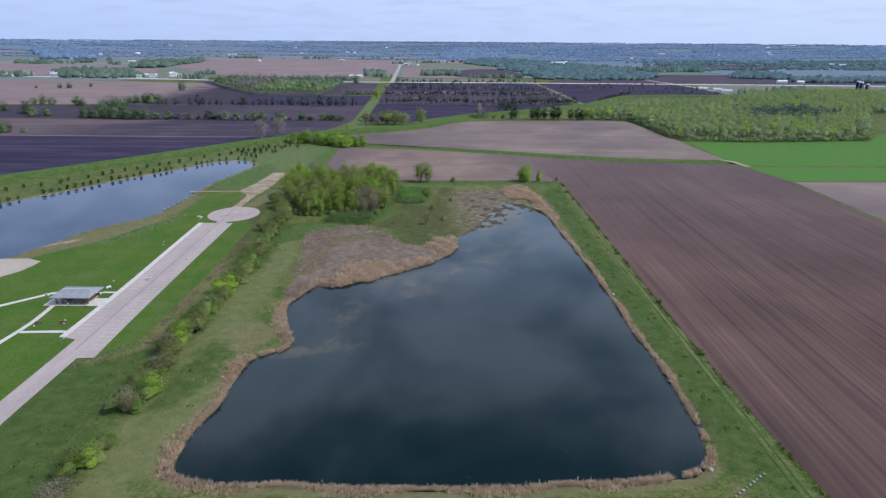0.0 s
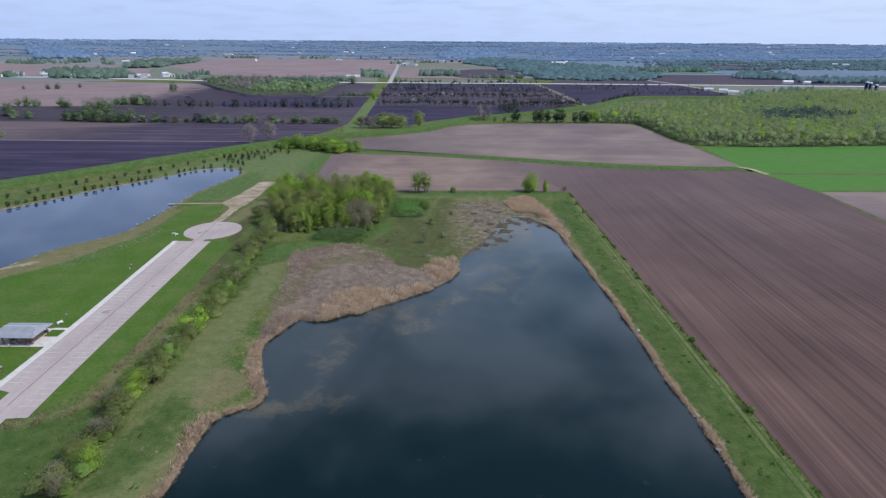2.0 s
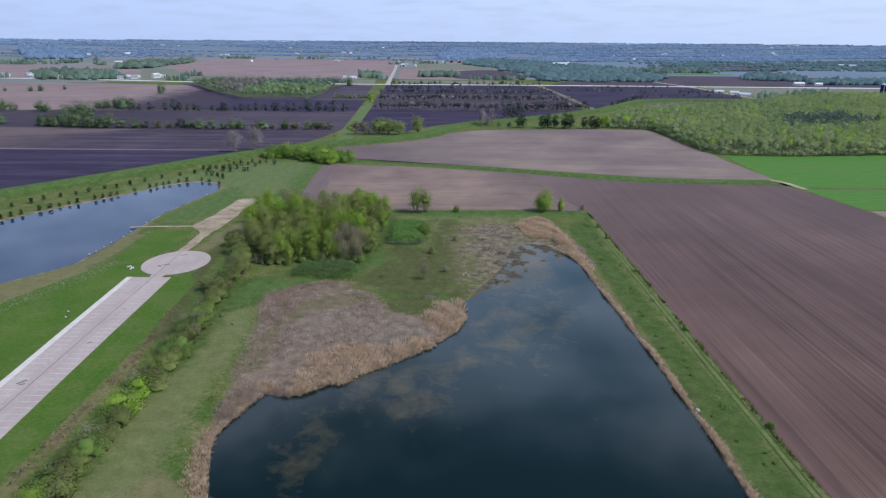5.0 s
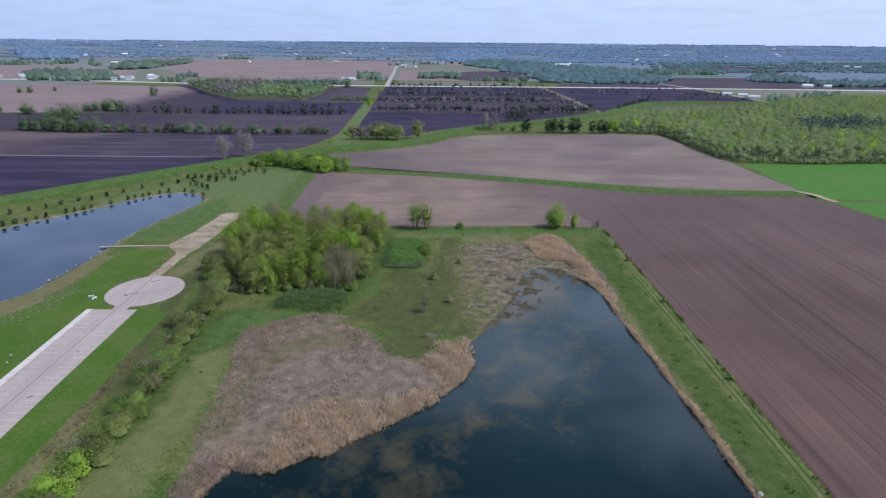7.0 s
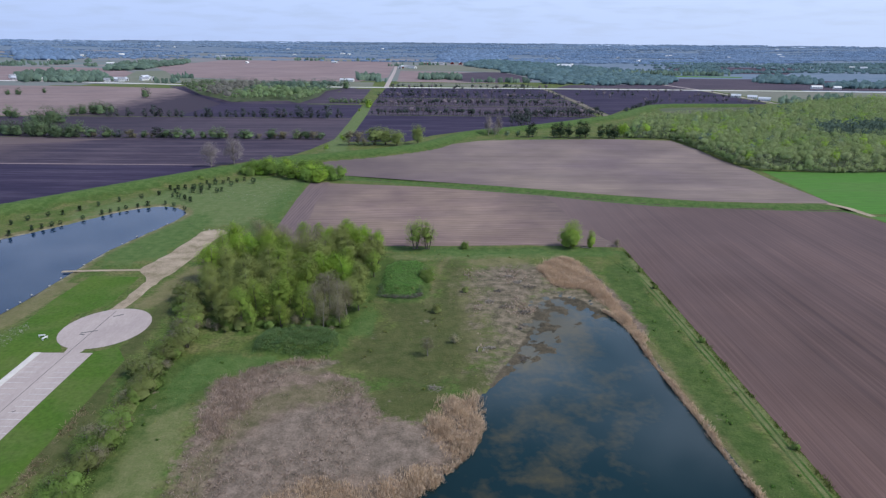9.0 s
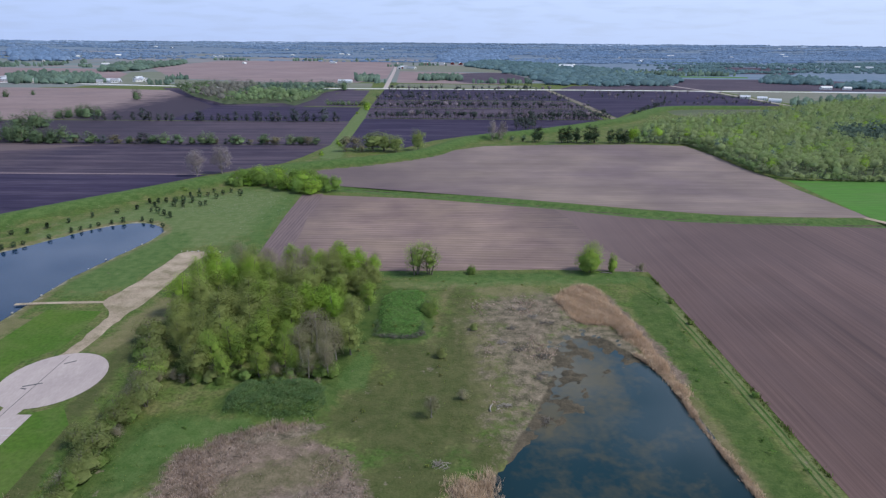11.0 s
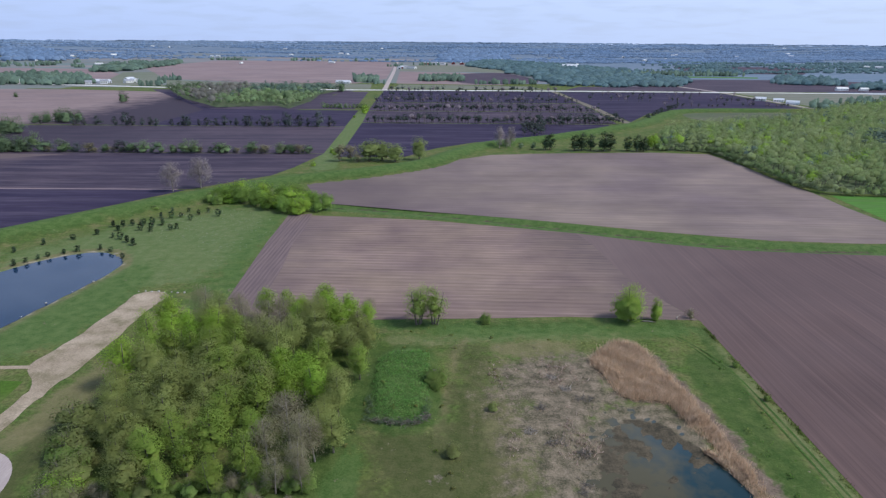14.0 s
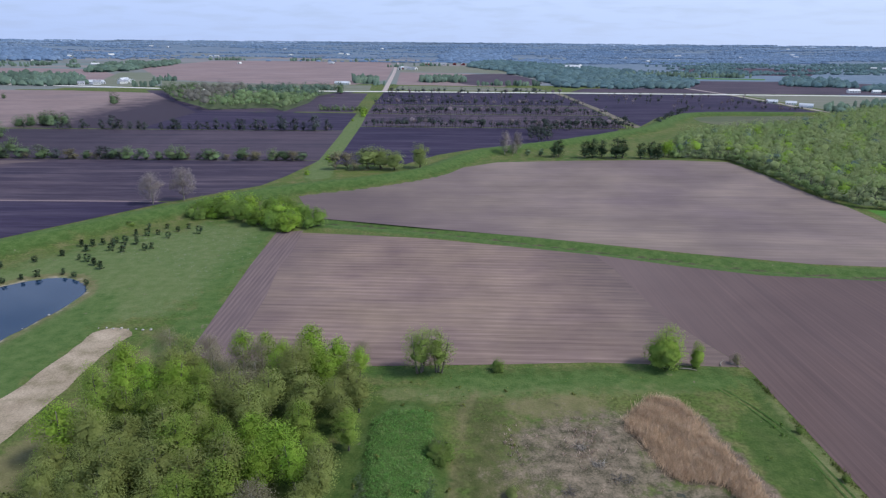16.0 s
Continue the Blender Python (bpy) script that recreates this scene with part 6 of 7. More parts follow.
for name, mat, sel, label in (("mid_grove", LEAF_CLUMP, sort == 0, "dark green trees of a distant grove"), ("mid_grove_bright", LEAF_MID, sort == 1, "bright green trees of a distant grove"),
                              ("mid_grove_grey", LEAF_BARE, sort == 2, "bare grey trees of a distant grove"), ("mid_grove_dark", LEAF_HAMLET, sort == 3, "dark pines of a distant grove")):
    s = pts[sel]
    tallness = 15.5 + 3.5 * np.sin(s[:, 0] * 0.06) * np.sin(s[:, 1] * 0.05 + 1) + rng.normal(0, 3.4, len(s)) + (1.5 if mat == LEAF_BARE else 0)
    v, f, nn = crowns(rng, s, np.zeros(len(s)), tallness, tallness * rng.uniform(0.3, 0.42, len(s)), 10, 12, 1.0, 2.4, 0.5)
    stuff(name, v, f, mat, label, "woodland", nn)


def lumps(rng, xy, z, height, radius):
    """Far crowns, too small to show leaves: uneven rounded lumps."""
    n = len(xy)
    o = np.maximum(ICO_V * (1, 1, 0.62) + (0, 0, 0.42), 0.0 * ICO_V - (9, 9, 0.0))
    v = o[None] * (1 + rng.normal(0, 0.16, (n, 12, 3))) * np.stack([radius, radius, height], 1)[:, None] + np.column_stack([xy, z])[:, None]
    up = ICO_V * (0.55, 0.55, 0.4) + (0, 0, 0.7)
    up /= np.linalg.norm(up, axis=1)[:, None]
    return v.reshape(-1, 3), (np.arange(n)[:, None, None] * 12 + ICO_F).reshape(-1, 3), np.tile(up, (n, 1))


def belts(name, mat, spec, label, gap=9.0, wide=9.0, tall=1.0):
    """Belts of far woodland: (x, y, half length, half depth)."""
    out = []
    for x, y, a, b in spec:
        k = max(4, int(a * b * 3.14 / gap**2 * 0.8))
        t, r = rng.random(k) * 6.283, np.sqrt(rng.random(k))
        wob = 1 + 0.25 * np.sin(3 * t + x) + 0.15 * np.sin(7 * t + y)
        out.append(np.column_stack([x + np.cos(t) * r * a * wob, y + np.sin(t) * r * b * wob]))
    xy = np.concatenate(out)
    xy = xy[np.hypot(xy[:, 0], xy[:, 1] - 100) < 4780]
    v, f, nn = lumps(rng, xy, terrain(xy) - 0.5, rng.uniform(5, 9, len(xy)) * tall, 3.0 + wide * rng.random(len(xy)) ** 2)
    stuff(name, v, f, mat, label, "woodland", nn)


def far_wood(name, mat, outline, label, gap, low, high):
    """A far wood that fills an outline with a broken edge."""
    xy = spaced(rng, outline, gap, 4000)
    xy = xy + rng.normal(0, gap * 0.4, xy.shape)
    v, f, nn = lumps(rng, xy, terrain(xy) - 0.5, rng.uniform(low, high, len(xy)), gap * rng.uniform(0.55, 0.95, len(xy)))
    stuff(name, v, f, mat, label, "woodland", nn)


far_wood("wood_northeast", LEAF_FAR_HAZED, [(73, 2321), (104, 2651), (228, 2840), (344, 2579), (470, 2250), (560, 2000), (360, 1860), (270, 1460), (222, 1435), (209, 1723), (159, 2122)], "wood north of the highway, tinted grey for haze", 15, 8, 13)
far_wood("wood_roadside", LEAF_FAR_HAZED, [(276, 1465), (365, 1862), (479, 1922), (528, 1767), (554, 1668), (476, 1473), (343, 1439)], "green roadside wood beyond the highway, tinted for haze", 12, 7, 12)
far_wood("wood_farm", LEAF_FAR_HAZED, [(712, 1568), (829, 1772), (908, 1713), (832, 1529), (752, 1520)], "wood behind a farm, tinted grey for haze", 11, 8, 13)
far_wood("wood_highway", LEAF_FAR_HAZED, [(786, 1428), (900, 1519), (1100, 1500), (1000, 1420), (817, 1400)], "wood beside the highway, tinted grey for haze", 11, 8, 13)
far_wood("wood_north", LEAF_HAZE_BLUE, [(-15, 2825), (-22, 3438), (104, 3848), (313, 3795), (293, 3091), (150, 2822)], "wood far north, tinted blue for haze", 22, 10, 15)
far_wood("wood_west", LEAF_HAZE_BLUE, [(-1607, 2532), (-2158, 3335), (-2017, 3386), (-1637, 2950), (-1424, 2578)], "wood far west, tinted blue for haze", 20, 12, 18)
far_wood("hamlet_wood", LEAF_HAMLET, [(-850, 1400), (-990, 1594), (-952, 1666), (-801, 1600), (-690, 1440), (-735, 1390)], "trees crowding a hamlet", 10, 9, 16)
far_wood("hamlet_wood_north", LEAF_HAMLET, [(-905, 1838), (-999, 2027), (-986, 2221), (-960, 2517), (-890, 2300), (-860, 1997), (-852, 1865)], "trees along a hamlet's road", 16, 9, 15)
far_wood("field_wood", LEAF_HAMLET, [(-55, 1571), (-53, 1660), (30, 1668), (33, 1582)], "small wood in a tilled field", 9, 10, 15)
far_wood("house_wood", LEAF_HAMLET, [(-186, 1532), (-192, 1610), (-161, 1612), (-144, 1520)], "trees round a roadside house", 9, 10, 16)
fencerows = [(-135, 1483, 9, 8), (84, 1498, 30, 7), (140, 1503, 32, 7), (-600, 1560, 36, 6), (-564, 1450, 6, 22), (-870, 2770, 70, 10), (-160, 2290, 30, 8), (-60, 2400, 60, 6), (620, 1850, 160, 9), (560, 1890, 120, 6),
             (-1000, 1440, 60, 14), (-560, 1392, 22, 6), (520, 1075, 22, 14), (610, 1130, 40, 14)]
random.seed(4)
fencerows += [(random.uniform(-1450, -1040), random.uniform(2050, 2450), random.uniform(5, 26), random.uniform(4, 12)) for _ in range(26)]
fencerows += [(random.uniform(-620, -230), random.uniform(2720, 2880), 8, 5) for _ in range(14)]
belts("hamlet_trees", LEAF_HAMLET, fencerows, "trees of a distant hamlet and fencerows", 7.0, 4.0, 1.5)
spec = []
for _ in range(60):
    y = random.uniform(1950, 2800)
    spec.append((random.uniform(0.33, 0.85) * y, y, random.uniform(40, 220), random.uniform(8, 34)))
belts("east_woodland", LEAF_FAR_HAZED, spec, "woodland beyond the highway, tinted grey for haze", 13.0, 8.0, 1.0)
spec = []
random.seed(9)
for _ in range(150):
    y = random.uniform(2700, 4600)
    x = random.uniform(-0.8, 0.85) * y
    left = x < 0.02 * y
    if -0.35 * y < x < 0 and y < 2950:
        continue
    spec.append((x, y, random.uniform(80, 420) * (1 if left else 1.5), random.uniform(15, 60) * (0.9 if left else 1.9)))
belts("far_woodland", LEAF_HAZE_BLUE, spec, "far woodland towards the horizon, tinted blue for haze", 17.0, 15.0, 0.75)
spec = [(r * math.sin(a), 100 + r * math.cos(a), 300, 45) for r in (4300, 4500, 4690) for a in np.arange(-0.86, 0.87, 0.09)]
belts("horizon_woodland", LEAF_HORIZON_HAZED, spec, "woodland on the horizon, tinted pale blue for haze", 15.0, 16.0, 0.6)

# ---- reeds, tufts ----
d_in = pond_line
tang = np.roll(d_in, -1, 0) - np.roll(d_in, 1, 0)
tang /= np.linalg.norm(tang, axis=1)[:, None]
out_dir = (grown(d_in, 1.0) - d_in)
n = 16000
i = rng.integers(0, len(d_in), n)
xy = d_in[i] + tang[i] * rng.uniform(-2.2, 2.2, (n, 1))
wide = np.where(xy[:, 0] > 40, 1.0, 3.0) * (0.65 + 0.5 * np.sin(xy[:, 0] * 0.21 + xy[:, 1] * 0.17)) * (0.4 + 1.1 * rng.random(n))
xy = xy + out_dir[i] * (rng.random(n) * wide)[:, None]
thin = 0.5 + 0.5 * np.sin(xy[:, 1] * 0.11 + 1) * np.sin(xy[:, 1] * 0.37)
keep = rng.random(n) < np.where(xy[:, 0] > 57, 0.3 + 0.65 * thin, 0.95)
keep &= ~((xy[:, 1] > 262) & (xy[:, 0] < 54))
xy = xy[keep]
v, f, nn = blades(rng, xy, terrain(xy), (np.where(xy[:, 1] < 112, 0.7, 0.8) + 0.25 * np.sin(xy[:, 1] * 0.3)), 0.12, 6, 0.5)
stuff("shore_reeds", v, f, REED, "tan dead reeds fringing the pond", "reeds", nn)
BED = [(-53, 212), (-57, 224), (-59, 240), (-61, 258), (-62, 276), (-57, 281), (-42, 287), (-34, 283), (-24, 277), (-19.5, 265), (-12, 259), (-2.5, 262), (-0.8, 267), (8, 272), (8, 256), (0, 243), (-4, 237), (-12, 231), (-19, 224.5), (-25, 218), (-35, 213), (-45, 213), (-49, 207)]
STANDS = ((([(-39, 214), (-38.5, 226), (-37, 232), (-29, 239), (-24, 236), (-15, 236), (-12, 241), (-4, 243), (-2, 239), (-8, 233), (-13, 229), (-18, 225), (-23, 221), (-26, 217.5), (-31, 216.5), (-35, 213)]), 4200, 1.25),
          (([(-5, 258), (-2, 268), (7, 272), (9, 266), (8, 256), (4, 249), (0, 246), (-3, 250)]), 2000, 1.6),
          (([(-62, 279), (-53, 276), (-50.5, 264), (-51, 253), (-57, 251), (-61, 259)]), 1500, 0.9),
          (([(-62, 277), (-56, 283), (-46, 288), (-36, 290.5), (-36, 288), (-46, 285), (-55, 280)]), 800, 0.9),
          (([(-55, 211), (-50, 214), (-43, 214), (-37, 212), (-39, 210), (-46, 211), (-50, 203), (-54, 196), (-55, 204)]), 2000, 1.1))
for stand, count, tallest in STANDS:
    xy = scatter_in(rng, stand, count, False) + rng.normal(0, 0.9, (count, 2))
    xy = xy[(signed(xy, pond_line) > -0.9) & (rng.random(count) < 0.55 + 0.45 * np.sin(xy[:, 0] * 0.45) * np.sin(xy[:, 1] * 0.38 + 1))]
    v, f, nn = blades(rng, xy, terrain(xy), tallest * (0.7 + 0.3 * np.sin(xy[:, 0] * 0.7 + xy[:, 1] * 0.5)), 0.085, 7, 0.25)
    stuff("reed_bed", v, f, REED if tallest > 1.22 else REED_DULL, "tall tan dead reeds standing in the bed", "reeds", nn)
xy = scatter_in(rng, BED, 6000, False) + rng.normal(0, 1.2, (6000, 2))
patch = np.sin(xy[:, 0] * 0.22 + 1) + np.sin(xy[:, 1] * 0.19) + np.sin(xy[:, 0] * 0.11 - xy[:, 1] * 0.13) + rng.normal(0, 0.8, len(xy))
xy = xy[(signed(xy, pond_line) > 0.5) & (patch > 0.7)]
v, f, nn = blades(rng, xy, terrain(xy), 0.35, 0.11, 4, 1.0)
stuff("fallen_reeds", v, f, REED_DULL, "broken grey reeds lying in the bed", "reeds", nn)
xy = scatter_in(rng, [(37, 365), (46, 375), (53, 374), (55, 358), (57, 347.5), (59.5, 332), (60.6, 318), (61.2, 302), (60.2, 302), (58.2, 318), (55.5, 331), (52, 344.5), (42, 345.5), (40, 355)], 3600, False) + rng.normal(0, 0.5, (3600, 2))
xy = xy[signed(xy, pond_line) > -0.8]
v, f, nn = blades(rng, xy, terrain(xy), np.where(xy[:, 1] < 335, 1.0, 1.7) + 0.5 * np.sin(xy[:, 0] * 0.6) * np.sin(xy[:, 1] * 0.45), 0.085, 12, 0.3, 0.5)
stuff("corner_reeds", v, f, REED_GOLD, "dense tan reed stand at the pond's corner", "reeds", nn)
xy = scatter_in(rng, [(8, 366), (34, 366), (40, 346), (30, 322), (14, 288), (9, 310), (10, 340)], 1500)
p = np.sin(xy[:, 0] * 0.3) + np.sin(xy[:, 1] * 0.21 + 2) + rng.normal(0, 0.6, len(xy))
xy = xy[p > 1.1]
v, f, nn = blades(rng, xy, terrain(xy), 0.5, 0.2, 4, 0.7)
stuff("mud_stalks", v, f, REED_DULL, "broken stalks sticking out of the mud", "stalks", nn)


def tufts(name, outline, count, height, mat, label, per=4, width=0.22, smooth=True):
    xy = scatter_in(rng, outline, count, smooth)
    p = np.sin(xy[:, 0] * 0.16 + 2) + np.sin(xy[:, 1] * 0.12) + np.sin(xy[:, 0] * 0.07 + xy[:, 1] * 0.09)
    xy = xy[(signed(xy, pond_line) > 1.5) & (p + rng.normal(0, 1.4, len(xy)) > 0.3)]
    v, f, nn = blades(rng, xy, terrain(xy), height * (0.5 + 0.9 * rng.random(len(xy))), width, per, 0.5, 0.45)
    stuff(name, v, f, mat, label, "grass", nn)


tufts("meadow_grass", [(-78, 96), (-78, 200), (-80, 300), (-60, 304), (-58, 280), (-62, 262), (-58, 240), (-54, 210), (-54, 180), (-48, 164), (-57, 140), (-62, 96)], 500, 0.2, TUFT, "rough olive meadow grass", smooth=False)
tufts("east_bank_grass", [(65, 100), (66, 160), (64, 260), (62, 330), (58, 372), (74, 388), (79, 330), (80, 200), (82, 100)], 400, 0.2, TUFT_LUSH, "rank green bank grass", smooth=False)
tufts("north_grass", [(-26, 380), (-26, 330), (-32, 290), (-16, 264), (8, 272), (12, 300), (8, 372), (60, 378), (72, 390), (0, 390)], 400, 0.2, TUFT, "rough tussocky grass", smooth=False)
tufts("mound_grass", [(-24, 337), (-24, 369), (-10, 370), (-10, 337)], 420, 0.3, TUFT_LUSH, "rank green grass on a mound", smooth=False)
tufts("bank_grass", [(-57, 292), (-57, 306), (-33, 306), (-33, 292)], 300, 0.35, TUFT_LUSH, "rank green grass on a low mound", smooth=False)


def briars(name, outline, count, height, mat, label, leaf=0.22):
    """Low tangled growth that hides the ground."""
    xy = scatter_in(rng, outline, count, False) + rng.normal(0, 0.35, (count, 2))
    top = height * (0.6 + 0.25 * np.sin(xy[:, 0] * 0.9 + 1.1 * np.sin(xy[:, 1] * 0.6)) + 0.2 * np.sin(xy[:, 1] * 1.3 + xy[:, 0] * 0.5) + 0.15 * rng.random(count))
    c = np.column_stack([xy, terrain(xy) + np.maximum(top, 0.1) * rng.random(count) ** 0.4])
    below = np.column_stack([xy + rng.normal(0, 0.6, (count, 2)), c[:, 2] - 1.6])
    v, f, nn = leaf_quads(rng, c, 0.45, 9, leaf, core=below)
    stuff(name, v, f, mat, label, "bramble", nn)


briars("mound_briars", [(-57, 293), (-58.5, 300), (-57, 305.5), (-40, 305.5), (-34, 302), (-32.5, 295), (-35, 292), (-45, 291.5)], 2600, 1.4, LEAF_BRIAR, "bluish-green brambles covering a low mound")
briars("mound_herbs", [(-24, 338), (-24.5, 367), (-10, 368), (-9.5, 338), (-12, 334.5), (-20, 334.5)], 3000, 0.5, LEAF_HERB, "fresh green herbs covering a flat mound", 0.18)
# skirt of darker leaves, put in where the mound's foot lies in shade
briars("mound_skirt", [(-25, 334), (-25.5, 345), (-24.3, 345), (-22.5, 335.5), (-12, 335), (-9.3, 344), (-8.5, 343), (-10.5, 334), (-16, 332.5)], 420, 1.0, LEAF_CLUMP, "shrubs round the foot of a mound, coloured dark for shade")
tufts("south_grass", [(-76, 60), (-76, 100), (66, 101), (82, 99), (83, 60)], 600, 0.35, TUFT, "rough meadow grass south of the pond", smooth=False)
tufts("hedge_grass", [(-96, 100), (-90, 160), (-88, 250), (-92, 300), (-84, 300), (-80, 200), (-78, 100)], 500, 0.4, TUFT, "tall dry grass along the hedgerow", smooth=False)


n = 1500
xy = np.column_stack([rng.normal(0, 0.35, n), rng.uniform(40, 390, n)])
xy[:, 0] += np.interp(xy[:, 1], (40, 100, 129, 196, 246, 313, 391), (82.4, 82.2, 80.4, 79.4, 79.4, 79.3, 78.6))
xy = xy[np.sin(xy[:, 1] * 0.35) + np.sin(xy[:, 1] * 0.13 + 1) + rng.normal(0, 0.8, n) > -0.4]
v, f, nn = blades(rng, xy, 0.0, 0.45 + 0.25 * np.sin(xy[:, 1] * 0.4), 0.16, 4, 0.35)
stuff("field_edge_grass", v, f, WEED_DARK, "rank dark grass along the field's edge", "grass", nn)


xy = rubble_line[rng.integers(0, len(rubble_line), 1500)] + rng.normal(0, 1.0, (1500, 2)) + (0, 1) * rng.uniform(-2, 2, (1500, 1))
xy = xy[np.sin(xy[:, 1] * 0.5) + np.sin(xy[:, 1] * 0.17) + rng.normal(0, 0.7, 1500) > -0.2]
v, f, nn = blades(rng, xy, terrain(xy), 0.4, 0.12, 3, 0.9)
stuff("dead_stems", v, f, REED_BROWN, "brown dead stems along the hedgerow's ditch", "stems", nn)


def weed_clumps(name, outline, count, mat, label):
    xy = scatter_in(rng, outline, count, False)
    xy = xy[signed(xy, pond_line) > 2.0]
    h = rng.uniform(0.4, 1.1, len(xy))
    v, f, nn = crowns(rng, xy, terrain(xy) - 0.1, h, h * 0.9, 5, 8, 0.3, 0.3, heart=0.0)
    stuff(name, v, f, mat, label, "weeds", nn)


weed_clumps("bank_weeds", [(68, 60), (69, 160), (67, 260), (66, 330), (64, 370), (74, 384), (76, 330), (76, 200), (79, 60)], 50, TUFT_LUSH, "dark weed clumps on the grassy bank")
weed_clumps("meadow_weeds", [(-76, 100), (-77, 200), (-78, 290), (-62, 290), (-60, 240), (-56, 180), (-60, 140), (-62, 100)], 9, TUFT_LUSH, "weed clumps in the meadow")
weed_clumps("north_weeds", [(-26, 380), (-30, 292), (-10, 270), (8, 274), (12, 300), (8, 372), (60, 380), (0, 388)], 22, TUFT, "weed clumps in the rough grass")

xy = scatter_in(rng, [(-150, 278), (-158, 262), (-150, 258), (-138, 282), (-132, 300), (-136, 312), (-142, 300)], 700)
v, f = leaf_quads(rng, np.column_stack([xy, np.full(len(xy), 0.15)]), 0.5, 3, 0.28, 0.15)
stuff("clover_flowers", v, f, PALE_FLOWER, "pale flowering clover in the lawn", "flowers")
xy = scatter_in(rng, [(-150, 480), (-120, 470), (-95, 440), (-90, 500), (-120, 525), (-150, 510)], 500)
v, f = leaf_quads(rng, np.column_stack([xy, np.full(len(xy), 0.15)]), 0.6, 3, 0.3, 0.15)
stuff("meadow_flowers", v, f, PALE_FLOWER, "pale seed heads in the meadow", "flowers")

# ---- pavilion ----
def pavilion(cx, cy, length, depth):
    ob = new("park_pavilion")
    ob.location = (cx, cy, 0.05)
    l, d, eave, ridge = length / 2, depth / 2, 2.7, 4.3
    part("slab", boxed(-l - 3.4, -d - 1.0, 0, l - 0.7, d + 2.6, 0.12, bevel=0.02), CONCRETE, ob, "pale concrete slab")
    part("apron", boxed(l - 0.7, -d - 1.0, 0, l + 3.9, 1.3, 0.12, bevel=0.02), CONCRETE, ob, "pale concrete apron")
    part("walkway", boxed(l - 0.7, 6.0, 0, l + 3.8, 7.3, 0.12, bevel=0.02), CONCRETE, ob, "pale concrete walkway")
    for sx in np.linspace(-l + 0.6, l - 0.6, 6):
        for sy in (-d + 0.5, d - 0.5):
            part("post", boxed(sx - 0.12, sy - 0.12, 0.12, sx + 0.12, sy + 0.12, eave), TIMBER, ob)
            part("pier", boxed(sx - 0.3, sy - 0.3, 0.12, sx + 0.3, sy + 0.3, 1.0, bevel=0.03), BRICK, ob, "brown block pier")
    for sy in (-d + 0.5, d - 0.5):
        part("beam", boxed(-l + 0.3, sy - 0.1, eave, l - 0.3, sy + 0.1, eave + 0.28), TIMBER, ob)
    part("back_wall", boxed(-l + 0.6, d - 0.62, 0.12, l - 0.6, d - 0.42, 1.1), BRICK, ob)
    part("service_room", boxed(l - 4.2, -d + 1.4, 0.12, l - 0.9, d - 1.2, eave), BRICK, ob, "brown block service room")
    bm = bmesh.new()
    o, t = 0.9, 0.16
    ring = [(-l - o, -d - o), (l + o, -d - o), (l + o, d + o), (-l - o, d + o)]
    low = [bm.verts.new((x, y, eave + 0.05)) for x, y in ring]
    up = [bm.verts.new((x, y, eave + 0.05 + t)) for x, y in ring]
    r0, r1 = bm.verts.new((-l + 1.2, 0, ridge)), bm.verts.new((l - 1.2, 0, ridge))
    bm.faces.new(low[::-1])
    for i in range(4):
        bm.faces.new((low[i], low[(i + 1) % 4], up[(i + 1) % 4], up[i]))
    bm.faces.new((up[0], up[1], r1, r0))
    bm.faces.new((up[1], up[2], r1))
    bm.faces.new((up[2], up[3], r0, r1))
    bm.faces.new((up[3], up[0], r0))
    roof = part("roof", bm, GREY_ROOF, ob, "grey shingle hipped roof")
    part("ridge_cap", boxed(-l + 1.1, -0.14, ridge - 0.03, l - 1.1, 0.14, ridge + 0.06), METAL_ROOF, roof)
    tagged(ob, "open park pavilion with grey shingle roof on a concrete slab", "pavilion")


pavilion(-127.7, 196.2, 12.1, 8.5)


def picnic_table(x, y, rz, mat, label):
    ob = new("picnic_table")
    ob.location, ob.rotation_euler = (x, y, 0.03), (0, 0, radians(rz))
    part("tabletop", boxed(-0.9, -0.38, 0.70, 0.9, 0.38, 0.76), mat, ob)
    for s in (-1, 1):
        part("bench", boxed(-0.9, s * 0.75 - 0.14, 0.40, 0.9, s * 0.75 + 0.14, 0.45), mat, ob)
        part("frame", boxed(s * 0.6 - 0.05, -0.85, 0.0, s * 0.6 + 0.05, 0.85, 0.40), mat, ob)
        part("brace", boxed(s * 0.6 - 0.05, -0.12, 0.40, s * 0.6 + 0.05, 0.12, 0.70), mat, ob)
    return tagged(ob, label, "picnic table", "picnic tables")


first = picnic_table(-130, 195.2, 90, TIMBER, "brown timber picnic table under the pavilion")
for x, y, rz in ((-126.5, 197.2, 90), (-132.3, 196.7, 90), (-124, 194.7, 90)):
    o = copy_thing(first, pose(x, y, 0.17, 0, 0, rz))
first.location.z = 0.17
picnic_table(-122.4, 178, 10, TIMBER, "dark timber picnic table on the lawn")
picnic_table(-130, 177.4, 40, TIMBER, "dark timber picnic table on the lawn")


